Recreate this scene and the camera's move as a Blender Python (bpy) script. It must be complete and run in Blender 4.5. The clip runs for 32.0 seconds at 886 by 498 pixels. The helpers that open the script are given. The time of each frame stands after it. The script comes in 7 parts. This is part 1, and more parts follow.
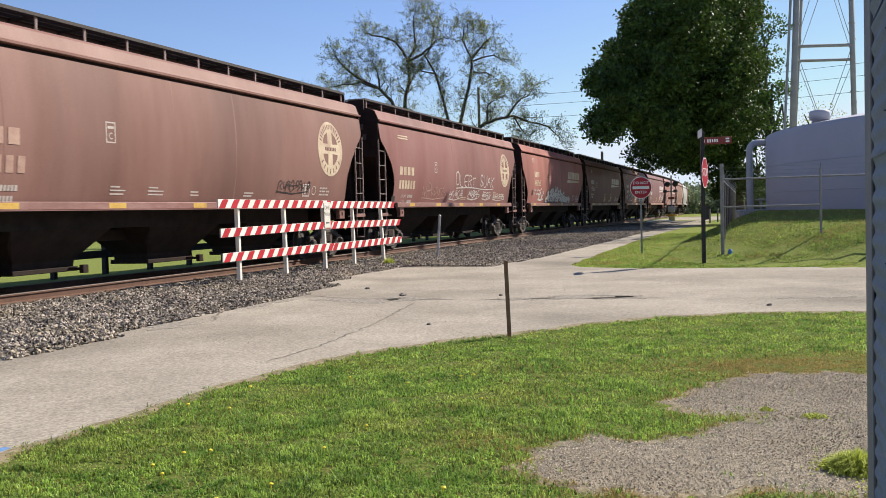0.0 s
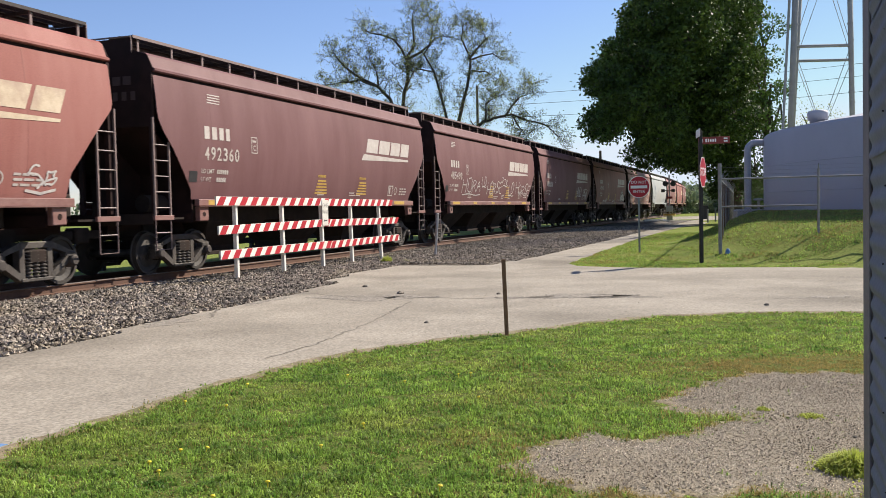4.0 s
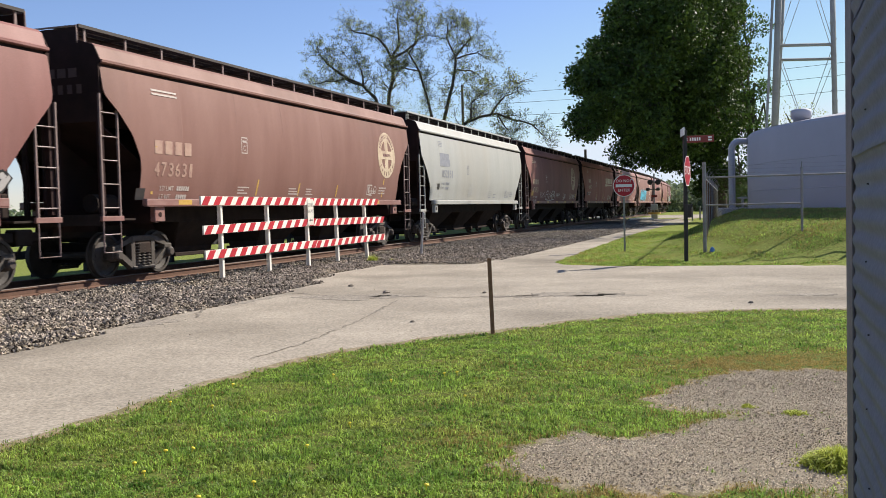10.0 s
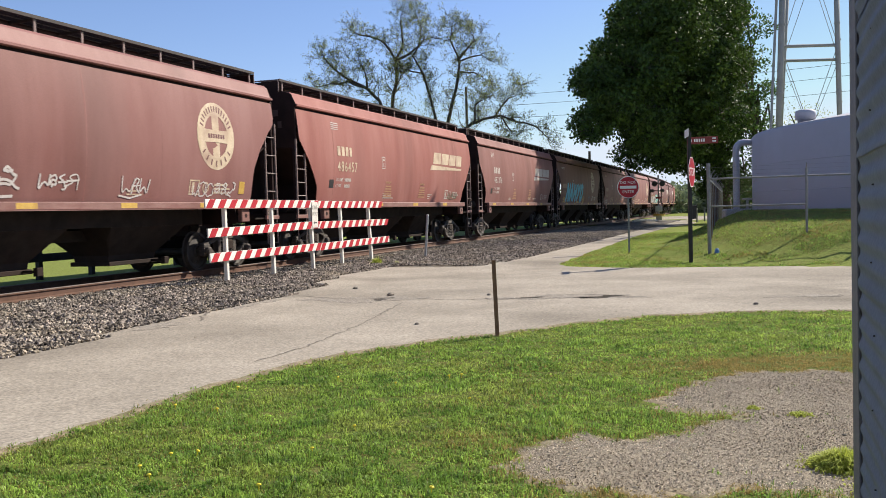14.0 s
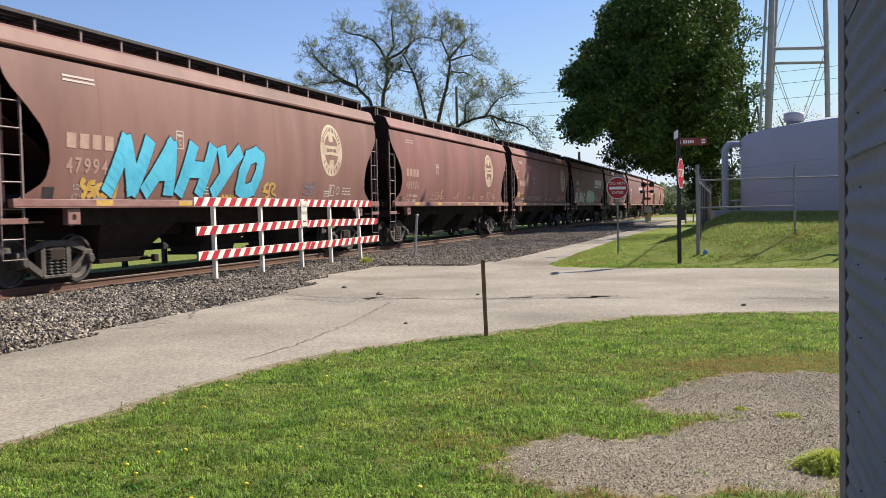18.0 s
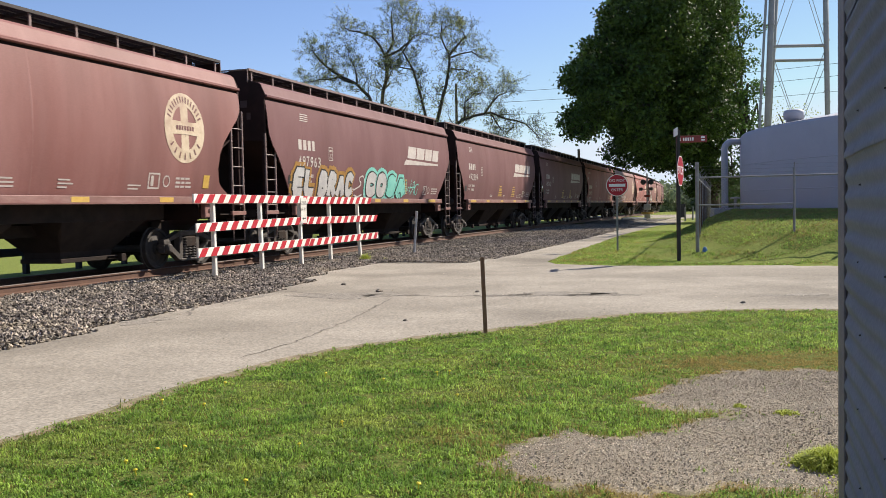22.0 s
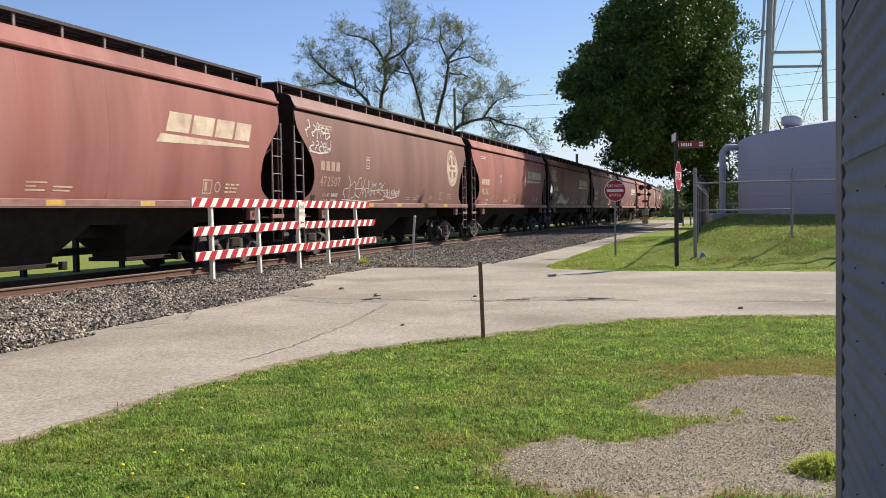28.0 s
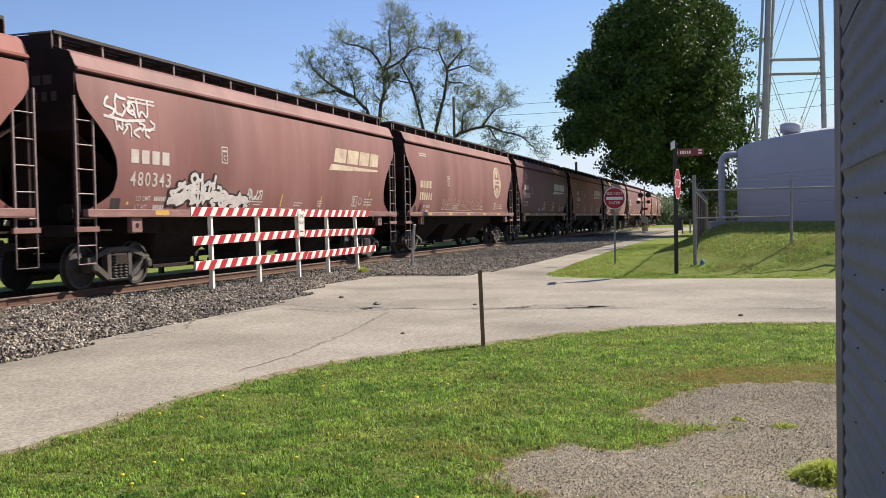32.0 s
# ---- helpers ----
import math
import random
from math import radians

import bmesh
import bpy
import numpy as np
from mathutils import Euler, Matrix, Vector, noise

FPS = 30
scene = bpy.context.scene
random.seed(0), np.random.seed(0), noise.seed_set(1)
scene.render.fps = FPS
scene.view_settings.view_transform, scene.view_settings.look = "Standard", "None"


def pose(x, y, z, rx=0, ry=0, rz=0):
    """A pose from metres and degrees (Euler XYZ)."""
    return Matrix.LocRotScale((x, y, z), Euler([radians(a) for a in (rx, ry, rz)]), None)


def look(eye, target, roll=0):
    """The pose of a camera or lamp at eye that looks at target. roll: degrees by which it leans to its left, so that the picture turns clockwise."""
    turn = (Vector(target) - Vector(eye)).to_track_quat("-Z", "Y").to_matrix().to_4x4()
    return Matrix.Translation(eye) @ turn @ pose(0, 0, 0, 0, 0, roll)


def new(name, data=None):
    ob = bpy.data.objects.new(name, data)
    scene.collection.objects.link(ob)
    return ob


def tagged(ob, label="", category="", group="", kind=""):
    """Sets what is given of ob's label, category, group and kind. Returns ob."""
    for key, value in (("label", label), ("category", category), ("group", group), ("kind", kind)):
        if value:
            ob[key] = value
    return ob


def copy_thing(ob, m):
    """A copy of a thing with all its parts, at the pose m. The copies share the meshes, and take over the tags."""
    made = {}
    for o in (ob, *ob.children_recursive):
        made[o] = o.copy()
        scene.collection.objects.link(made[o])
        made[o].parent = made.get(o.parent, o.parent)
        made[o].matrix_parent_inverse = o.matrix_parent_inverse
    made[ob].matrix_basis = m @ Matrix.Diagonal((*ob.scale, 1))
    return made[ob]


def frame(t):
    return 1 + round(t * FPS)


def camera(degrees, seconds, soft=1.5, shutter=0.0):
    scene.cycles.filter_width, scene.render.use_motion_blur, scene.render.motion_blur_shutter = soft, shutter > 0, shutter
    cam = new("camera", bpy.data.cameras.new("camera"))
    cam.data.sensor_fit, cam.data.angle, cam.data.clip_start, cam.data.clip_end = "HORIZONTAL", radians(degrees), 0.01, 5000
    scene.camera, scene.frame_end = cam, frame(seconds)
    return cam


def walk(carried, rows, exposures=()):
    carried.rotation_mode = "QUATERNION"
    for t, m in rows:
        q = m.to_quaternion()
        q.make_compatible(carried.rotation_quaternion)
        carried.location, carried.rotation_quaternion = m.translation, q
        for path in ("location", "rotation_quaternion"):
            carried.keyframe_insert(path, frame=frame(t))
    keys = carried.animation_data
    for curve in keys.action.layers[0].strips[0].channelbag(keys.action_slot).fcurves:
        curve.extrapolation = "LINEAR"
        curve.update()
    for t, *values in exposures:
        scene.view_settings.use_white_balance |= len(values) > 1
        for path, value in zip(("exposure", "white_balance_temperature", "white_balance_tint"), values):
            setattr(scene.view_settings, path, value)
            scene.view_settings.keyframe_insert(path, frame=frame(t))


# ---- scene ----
cam = camera(50.56, 32.0, soft=0.9, shutter=0.1)
EYE = (0.0, 0.0, 1.5)


def aim(yaw, pitch, roll):
    """The camera's pose at its fixed stand; yaw to the right and pitch upwards, in degrees."""
    y, p = radians(yaw), radians(pitch)
    return look(EYE, (math.sin(y) * math.cos(p), math.cos(y) * math.cos(p), EYE[2] + math.sin(p)), roll)


walk(cam, [
    (0, aim(-0.86, -2.24, -1.52)), (0.5, aim(-0.92, -2.39, -1.61)), (1, aim(-0.88, -2.30, -1.64)), (1.5, aim(-0.94, -2.13, -1.70)),
    (2, aim(-0.92, -2.18, -1.63)), (2.5, aim(-0.87, -2.25, -1.39)), (3, aim(-0.87, -2.29, -1.35)), (3.5, aim(-0.85, -2.36, -1.30)),
    (5.5, aim(-0.31, -2.26, -1.13)), (6, aim(-0.37, -2.22, -1.15)), (6.5, aim(-0.25, -2.05, -1.07)), (7, aim(-0.20, -2.09, -1.03)),
    (7.5, aim(-0.17, -2.21, -1.06)), (8, aim(-0.03, -2.25, -0.95)), (8.5, aim(0.05, -2.26, -0.93)), (9, aim(0.15, -2.32, -1.20)),
    (9.5, aim(0.19, -2.41, -1.26)), (10, aim(0.14, -2.42, -1.39)), (10.5, aim(0.11, -2.35, -1.53)), (11, aim(0.19, -2.28, -1.56)),
    (11.5, aim(0.25, -2.30, -1.53)), (12, aim(0.29, -2.41, -1.68)), (12.5, aim(0.17, -2.43, -1.76)), (13, aim(-0.00, -2.40, -1.70)),
    (13.5, aim(-0.18, -2.39, -1.70)), (14, aim(-0.12, -2.28, -1.58)), (14.5, aim(0.04, -2.30, -1.50)), (16.5, aim(0.36, -2.27, -1.21)),
    (17, aim(0.45, -2.35, -1.21)), (17.5, aim(0.51, -2.37, -1.18)), (18, aim(0.53, -2.32, -1.21)), (18.5, aim(0.46, -2.32, -1.22)),
    (19, aim(0.46, -2.47, -1.05)), (19.5, aim(0.54, -2.65, -0.94)), (20, aim(0.66, -2.82, -0.76)), (20.5, aim(0.55, -2.81, -0.62)),
    (21, aim(0.43, -2.65, -0.79)), (21.5, aim(0.42, -2.53, -1.01)), (22, aim(0.56, -2.50, -1.13)), (22.5, aim(0.69, -2.33, -1.24)),
    (23, aim(0.68, -2.05, -1.18)), (23.5, aim(0.75, -1.82, -1.11)), (24, aim(0.86, -1.86, -0.97)), (24.5, aim(0.88, -1.91, -0.97)),
    (25, aim(0.86, -1.95, -0.95)), (25.5, aim(0.85, -2.08, -0.84)), (27.5, aim(0.68, -2.16, -0.82)), (28, aim(0.69, -2.22, -0.94)),
    (28.5, aim(0.75, -2.30, -1.04)), (29, aim(0.87, -2.26, -1.01)), (29.5, aim(0.84, -2.12, -0.97)), (30, aim(0.75, -1.95, -0.93)),
    (30.5, aim(0.78, -1.84, -0.88)), (31, aim(0.84, -1.84, -1.04)), (31.5, aim(0.75, -1.90, -1.15)), (32, aim(0.72, -1.71, -1.14)),
])


# ---- light ----
SUN_AZ, SUN_EL = 54.0, 37.5   # degrees, clockwise from +y
world = bpy.data.worlds.new("sky")
scene.world = world
world.use_nodes = True
_n = world.node_tree.nodes
_sky = _n.new("ShaderNodeTexSky")
_sky.sky_type, _sky.sun_disc = "NISHITA", False
_sky.sun_elevation, _sky.sun_rotation = radians(SUN_EL), radians(SUN_AZ)
_sky.air_density, _sky.dust_density, _sky.ozone_density = 1.0, 0.1, 5.5
_tint = _n.new("ShaderNodeMix")
_tint.data_type, _tint.blend_type = "RGBA", "MULTIPLY"
_tint.inputs["Factor"].default_value = 1.0
_tint.inputs[7].default_value = (1.12, 1.0, 1.08, 1)
world.node_tree.links.new(_sky.outputs[0], _tint.inputs[6])
_sky_cap = _n.new("ShaderNodeVectorMath")   # caps the sky's brightness, so the glow near the sun stays even
_sky_cap.operation = "MINIMUM"
_sky_cap.inputs[1].default_value = (5.9, 6.6, 7.5)
world.node_tree.links.new(_tint.outputs[2], _sky_cap.inputs[0])
world.node_tree.links.new(_sky_cap.outputs[0], _n["Background"].inputs[0])
_n["Background"].inputs[1].default_value = 0.084
sun = new("sun", bpy.data.lights.new("sun", "SUN"))
sun.data.energy, sun.data.angle, sun.data.color = 5.4, radians(0.55), (1.0, 0.91, 0.78)
_s = Vector((math.sin(radians(SUN_AZ)) * math.cos(radians(SUN_EL)), math.cos(radians(SUN_AZ)) * math.cos(radians(SUN_EL)), math.sin(radians(SUN_EL))))
sun.matrix_world = look(_s * 60, (0, 0, 0))
scene.view_settings.exposure = 0.62

# ---- plan: the track's line ----
TH = radians(18.42)
U = Vector((math.sin(TH), math.cos(TH), 0))      # along the track, away
N = Vector((-math.cos(TH), math.sin(TH), 0))     # across it, away
TRACK, RAIL_Z, BEND, RADIUS = 13.4, 0.265, 100.0, 1290.0


def on_track(s, q, z=0.0):
    """A place by its way s along the track and its distance q from the stand, on the straight."""
    p = U * s + N * q
    return Vector((p.x, p.y, z))


def rail_pose(s):
    """The pose of a car whose middle is s along the track, which bends away at its far end."""
    head = math.pi / 2 - TH
    if s <= BEND:
        p, a = U * s + N * TRACK, 0.0
    else:
        a = (s - BEND) / RADIUS
        p = U * (BEND + RADIUS * math.sin(a)) + N * (TRACK + RADIUS * (1 - math.cos(a)))
    return pose(p.x, p.y, RAIL_Z, 0, 0, math.degrees(head + a))


# ---- mesh tools ----
class M:
    """A mesh put together from simple solids."""

    def __init__(self):
        self.v, self.f = [], []

    def add(self, vs, fs):
        o = len(self.v)
        self.v += [tuple(p) for p in vs]
        self.f += [tuple(i + o for i in f) for f in fs]
        return self

    def box(self, x0, x1, y0, y1, z0, z1, b=0.0):
        if b <= 0:
            return self.add([(x0, y0, z0), (x1, y0, z0), (x1, y1, z0), (x0, y1, z0), (x0, y0, z1), (x1, y0, z1), (x1, y1, z1), (x0, y1, z1)],
                            [(3, 2, 1, 0), (4, 5, 6, 7), (0, 1, 5, 4), (1, 2, 6, 5), (2, 3, 7, 6), (3, 0, 4, 7)])
        bm = bmesh.new()
        bmesh.ops.create_cube(bm, size=1)
        for v in bm.verts:
            v.co = Vector((x0 + (v.co.x + .5) * (x1 - x0), y0 + (v.co.y + .5) * (y1 - y0), z0 + (v.co.z + .5) * (z1 - z0)))
        bmesh.ops.bevel(bm, geom=bm.edges[:], offset=b, segments=1, affect="EDGES")
        return self.bm(bm)

    def bm(self, bm):
        bm.verts.index_update()
        self.add([v.co[:] for v in bm.verts], [[v.index for v in f.verts] for f in bm.faces])
        bm.free()
        return self

    def tube(self, p0, p1, r0, r1=None, n=8, caps=True):
        p0, p1 = Vector(p0), Vector(p1)
        r1 = r0 if r1 is None else r1
        q = (p1 - p0).to_track_quat("Z", "Y")
        vs = []
        for p, r in ((p0, r0), (p1, r1)):
            vs += [p + q @ Vector((r * math.cos(a), r * math.sin(a), 0)) for a in [2 * math.pi * i / n for i in range(n)]]
        fs = [(i, (i + 1) % n, n + (i + 1) % n, n + i) for i in range(n)]
        if caps:
            fs += [tuple(range(n))[::-1], tuple(range(n, 2 * n))]
        return self.add(vs, fs)

    def pipe(self, pts, r, n=8):
        """One bent tube along the points."""
        pts = [Vector(p) for p in pts]
        vs = []
        for i, p in enumerate(pts):
            d = (pts[min(len(pts) - 1, i + 1)] - pts[max(0, i - 1)]).normalized()
            x = d.orthogonal().normalized() if i == 0 else (x - d * x.dot(d)).normalized()
            y = d.cross(x)
            vs += [p + x * r * math.cos(a) + y * r * math.sin(a) for a in [2 * math.pi * k / n for k in range(n)]]
        fs = [(i * n + k, i * n + (k + 1) % n, (i + 1) * n + (k + 1) % n, (i + 1) * n + k) for i in range(len(pts) - 1) for k in range(n)]
        m = len(vs)
        return self.add(vs, fs + [tuple(range(n))[::-1], tuple(range(m - n, m))])

    def prism(self, pts, axis, a, b):
        """A polygon of pairs, drawn out along axis from a to b."""
        def put(p, w):
            return {"x": (w, p[0], p[1]), "y": (p[0], w, p[1]), "z": (p[0], p[1], w)}[axis]
        n = len(pts)
        return self.add([put(p, a) for p in pts] + [put(p, b) for p in pts],
                        [tuple(range(n))[::-1], tuple(range(n, 2 * n))] + [(i, (i + 1) % n, n + (i + 1) % n, n + i) for i in range(n)])

    def lathe(self, prof, n=24, axis="z", at=(0, 0, 0)):
        """A profile of (radius, height) pairs, turned round an axis."""
        vs, fs, m = [], [], len(prof)
        for i in range(n):
            a = 2 * math.pi * i / n
            for r, h in prof:
                c, s = r * math.cos(a), r * math.sin(a)
                p = {"z": (c, s, h), "y": (c, h, s), "x": (h, c, s)}[axis]
                vs.append((p[0] + at[0], p[1] + at[1], p[2] + at[2]))
        for i in range(n):
            j = (i + 1) % n
            for k in range(m - 1):
                fs.append((i * m + k, j * m + k, j * m + k + 1, i * m + k + 1))
        return self.add(vs, fs)

    def moved(self, m, start=0):
        self.v[start:] = [tuple(m @ Vector(p)) for p in self.v[start:]]
        return self

    def mesh(self, name, smooth=False):
        me = bpy.data.meshes.new(name)
        me.from_pydata(self.v, [], self.f)
        me.validate()
        bm = bmesh.new()
        bm.from_mesh(me)
        bmesh.ops.recalc_face_normals(bm, faces=bm.faces[:])
        bm.to_mesh(me)
        bm.free()
        if smooth:
            me.polygons.foreach_set("use_smooth", [True] * len(me.polygons))
        return me


def part(name, m, material, parent=None, label="", smooth=False, at=None):
    """Links m (an M or a mesh) as one object, under a thing or a part."""
    me = m if isinstance(m, bpy.types.Mesh) else m.mesh(name, smooth)
    if not me.materials and material:
        me.materials.append(material)
    ob = new(name, me)
    if parent:
        ob.parent = parent
    if at is not None:
        ob.matrix_basis = at if isinstance(at, Matrix) else Matrix.Translation(at)
    if label:
        tagged(ob, label)
    return ob


def thing(name, label, category, at=None, group="", kind=""):
    ob = new(name)
    ob.empty_display_size = 0.2
    if at is not None:
        ob.matrix_basis = at if isinstance(at, Matrix) else Matrix.Translation(at)
    return tagged(ob, label, category, group, kind)


# ---- materials ----
def mat(name, c1, c2=None, scale=6.0, rough=0.7, bump=0.0, metal=0.0, fine=60.0, stretch=(1, 1, 1), spread=0.0, c3=None, dirt=0.0, spec=0.4, wander=0.0, grain=0.1):
    """c1 and c2 mix in patches, c3 as stains (dirt: how much); bump of fine grain; spread: change of value from piece to piece."""
    m = bpy.data.materials.new(name)
    m.use_nodes = True
    nt, nd, ln = m.node_tree, m.node_tree.nodes, m.node_tree.links
    bs = nd["Principled BSDF"]
    bs.inputs["Roughness"].default_value, bs.inputs["Metallic"].default_value = rough, metal
    bs.inputs["Specular IOR Level"].default_value = spec
    tc = nd.new("ShaderNodeTexCoord")
    mp = nd.new("ShaderNodeMapping")
    mp.inputs["Scale"].default_value = stretch
    ln.new(tc.outputs["Object"], mp.inputs["Vector"])
    info = nd.new("ShaderNodeObjectInfo")
    if wander:
        mul = nd.new("ShaderNodeVectorMath"); mul.operation = "SCALE"
        mul.inputs[0].default_value = (37, 11, 53)
        ln.new(info.outputs["Random"], mul.inputs["Scale"])
        ln.new(mul.outputs[0], mp.inputs["Location"])
    n1 = nd.new("ShaderNodeTexNoise")
    n1.inputs["Scale"].default_value, n1.inputs["Detail"].default_value, n1.inputs["Roughness"].default_value = scale, 6, 0.62
    ln.new(mp.outputs[0], n1.inputs["Vector"])
    r1 = nd.new("ShaderNodeValToRGB")
    r1.color_ramp.elements[0].position, r1.color_ramp.elements[1].position = 0.34, 0.66
    r1.color_ramp.elements[0].color, r1.color_ramp.elements[1].color = (*c1, 1), (*(c2 or c1), 1)
    ln.new(n1.outputs["Fac"], r1.inputs["Fac"])
    col = r1.outputs["Color"]
    n2 = nd.new("ShaderNodeTexNoise")
    n2.inputs["Scale"].default_value, n2.inputs["Detail"].default_value = fine, 4
    ln.new(tc.outputs["Object"], n2.inputs["Vector"])
    if c3:
        n3 = nd.new("ShaderNodeTexNoise")
        n3.inputs["Scale"].default_value, n3.inputs["Detail"].default_value = scale * 0.37, 8
        ln.new(mp.outputs[0], n3.inputs["Vector"])
        r3 = nd.new("ShaderNodeMapRange")
        r3.inputs["From Min"].default_value, r3.inputs["From Max"].default_value, r3.inputs["To Max"].default_value = 0.48, 0.7, dirt
        ln.new(n3.outputs["Fac"], r3.inputs["Value"])
        mx = nd.new("ShaderNodeMix"); mx.data_type = "RGBA"
        ln.new(r3.outputs[0], mx.inputs["Factor"]); ln.new(col, mx.inputs[6])
        mx.inputs[7].default_value = (*c3, 1)
        col = mx.outputs[2]
    hs = nd.new("ShaderNodeHueSaturation")
    mr = nd.new("ShaderNodeMapRange")
    mr.inputs["From Min"].default_value, mr.inputs["From Max"].default_value = 0.3, 0.7
    mr.inputs["To Min"].default_value, mr.inputs["To Max"].default_value = 1 - grain, 1 + grain
    ln.new(n2.outputs["Fac"], mr.inputs["Value"])
    val = mr.outputs[0]
    if spread:
        ms = nd.new("ShaderNodeMapRange")
        ms.inputs["To Min"].default_value, ms.inputs["To Max"].default_value = 1 - spread, 1 + spread
        ln.new(info.outputs["Random"], ms.inputs["Value"])
        mu = nd.new("ShaderNodeMath"); mu.operation = "MULTIPLY"
        ln.new(val, mu.inputs[0]); ln.new(ms.outputs[0], mu.inputs[1])
        val = mu.outputs[0]
    ln.new(val, hs.inputs["Value"]); ln.new(col, hs.inputs["Color"])
    ln.new(hs.outputs[0], bs.inputs["Base Color"])
    if bump:
        bp = nd.new("ShaderNodeBump")
        bp.inputs["Strength"].default_value, bp.inputs["Distance"].default_value = bump, 0.3 / fine
        ln.new(n2.outputs["Fac"], bp.inputs["Height"])
        ln.new(bp.outputs[0], bs.inputs["Normal"])
    return m


def island_spread(m, lo, hi):
    """Lets joined pieces differ one from another in value."""
    nd, ln = m.node_tree.nodes, m.node_tree.links
    hs = next(n for n in nd if n.type == "HUE_SAT")
    geo = nd.new("ShaderNodeNewGeometry")
    mr = nd.new("ShaderNodeMapRange")
    mr.inputs["To Min"].default_value, mr.inputs["To Max"].default_value = lo, hi
    ln.new(geo.outputs["Random Per Island"], mr.inputs["Value"])
    ln.new(mr.outputs[0], hs.inputs["Value"])
    return m


RED_OLD = mat("oxide_paint_weathered", (0.213, 0.0895, 0.0775), (0.265, 0.131, 0.117), 0.8, 0.6, 0.03, stretch=(1.2, 1, 0.25), spec=0.2, c3=(0.1, 0.0479, 0.0411), dirt=0.6, wander=1)
RED_BROWN = mat("oxide_paint_brown", (0.196, 0.0969, 0.0766), (0.244, 0.134, 0.11), 0.8, 0.6, 0.03, stretch=(1.2, 1, 0.25), spec=0.2, c3=(0.1, 0.0535, 0.044), dirt=0.6, wander=1)
RED_PINK = mat("oxide_paint_faded", (0.287, 0.112, 0.0938), (0.348, 0.159, 0.136), 0.8, 0.65, 0.03, spec=0.1, stretch=(1.4, 1, 0.25), c3=(0.109, 0.0461, 0.0383), dirt=0.5, wander=1)
RED_DARK = mat("oxide_paint_newer", (0.155, 0.0738, 0.0727), (0.198, 0.103, 0.102), 0.9, 0.6, 0.03, spec=0.12, stretch=(1.2, 1, 0.3), c3=(0.131, 0.0692, 0.0613), dirt=0.3, wander=1)
GREY_CAR = mat("pale_grey_paint", (0.348, 0.352, 0.331), (0.396, 0.4, 0.378), 1.0, 0.5, 0.03, stretch=(1.4, 1, 0.2), c3=(0.365, 0.331, 0.278), dirt=0.5, wander=1)
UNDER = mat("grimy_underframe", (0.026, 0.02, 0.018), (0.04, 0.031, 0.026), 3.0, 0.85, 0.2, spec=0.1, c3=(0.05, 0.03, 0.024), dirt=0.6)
# Soot, darkened further for the shade between cars and under the eaves.
END_DARK = mat("shaded_sooty_end", (0.028, 0.016, 0.015), (0.042, 0.023, 0.021), 2.0, 0.8, 0.1, spec=0.1, c3=(0.015, 0.012, 0.011), dirt=0.7)
STEEL = mat("cast_truck_steel", (0.045, 0.038, 0.033), (0.095, 0.08, 0.068), 7.0, 0.7, 0.3, c3=(0.05, 0.035, 0.03), dirt=0.7)
WHEEL = mat("worn_wheel_steel", (0.035, 0.03, 0.027), (0.065, 0.055, 0.048), 5.0, 0.65, 0.1, metal=0.1, c3=(0.06, 0.045, 0.035), dirt=0.7)
LADDER = mat("ladder_paint", (0.17, 0.12, 0.11), (0.24, 0.17, 0.155), 8.0, 0.55, 0.05)
SILL = mat("sill_paint", (0.2, 0.087, 0.074), (0.278, 0.157, 0.135), 2.0, 0.55, 0.05, stretch=(1, 1, 3), c3=(0.157, 0.0783, 0.0609), dirt=0.5, wander=1)
GRATE = mat("running_board_grating", (0.03, 0.024, 0.022), (0.05, 0.04, 0.037), 9.0, 0.75, 0.3)
RAIL = mat("rusty_rail", (0.095, 0.048, 0.03), (0.14, 0.072, 0.046), 6.0, 0.8, 0.3, c3=(0.1, 0.05, 0.035), dirt=0.6)
RAILHEAD = mat("polished_rail_head", (0.13, 0.1, 0.085), (0.2, 0.16, 0.14), 8.0, 0.7, 0.05, metal=0.0, spec=0.2)
TIE = mat("tarred_tie", (0.06, 0.05, 0.042), (0.12, 0.1, 0.085), 9.0, 0.9, 0.5, spread=0.3)
CREAM = mat("cream_stencil", (0.47, 0.36, 0.24), (0.6, 0.49, 0.35), 3.5, 0.6, 0.0, c3=(0.26, 0.14, 0.11), dirt=0.7)
WHITE_ST = mat("white_stencil", (0.435, 0.374, 0.331), (0.522, 0.47, 0.426), 5.0, 0.6, 0.0, c3=(0.348, 0.244, 0.217), dirt=0.4)
DIM_ST = mat("faded_stencil", (0.42, 0.28, 0.21), (0.34, 0.2, 0.16), 6.0, 0.65, 0.0)
GREY_FAINT = mat("faint_grey_stencil", (0.36, 0.36, 0.34), (0.4, 0.4, 0.38), 5.0, 0.6)
GREY_ST = mat("grey_stencil", (0.2, 0.21, 0.24), (0.28, 0.29, 0.32), 5.0, 0.6)
YELLOW = mat("yellow_reflector", (0.48, 0.29, 0.05), (0.58, 0.38, 0.09), 7.0, 0.5, 0.0, c3=(0.3, 0.16, 0.06), dirt=0.5)
AERO = mat("white_spray_paint", (0.46, 0.41, 0.38), (0.62, 0.58, 0.54), 6.0, 0.55)
AERO_CYAN = mat("cyan_spray_paint", (0.06, 0.38, 0.55), (0.1, 0.5, 0.66), 2.0, 0.5)
AERO_TEAL = mat("mint_spray_paint", (0.16, 0.5, 0.42), (0.26, 0.6, 0.5), 2.0, 0.5)
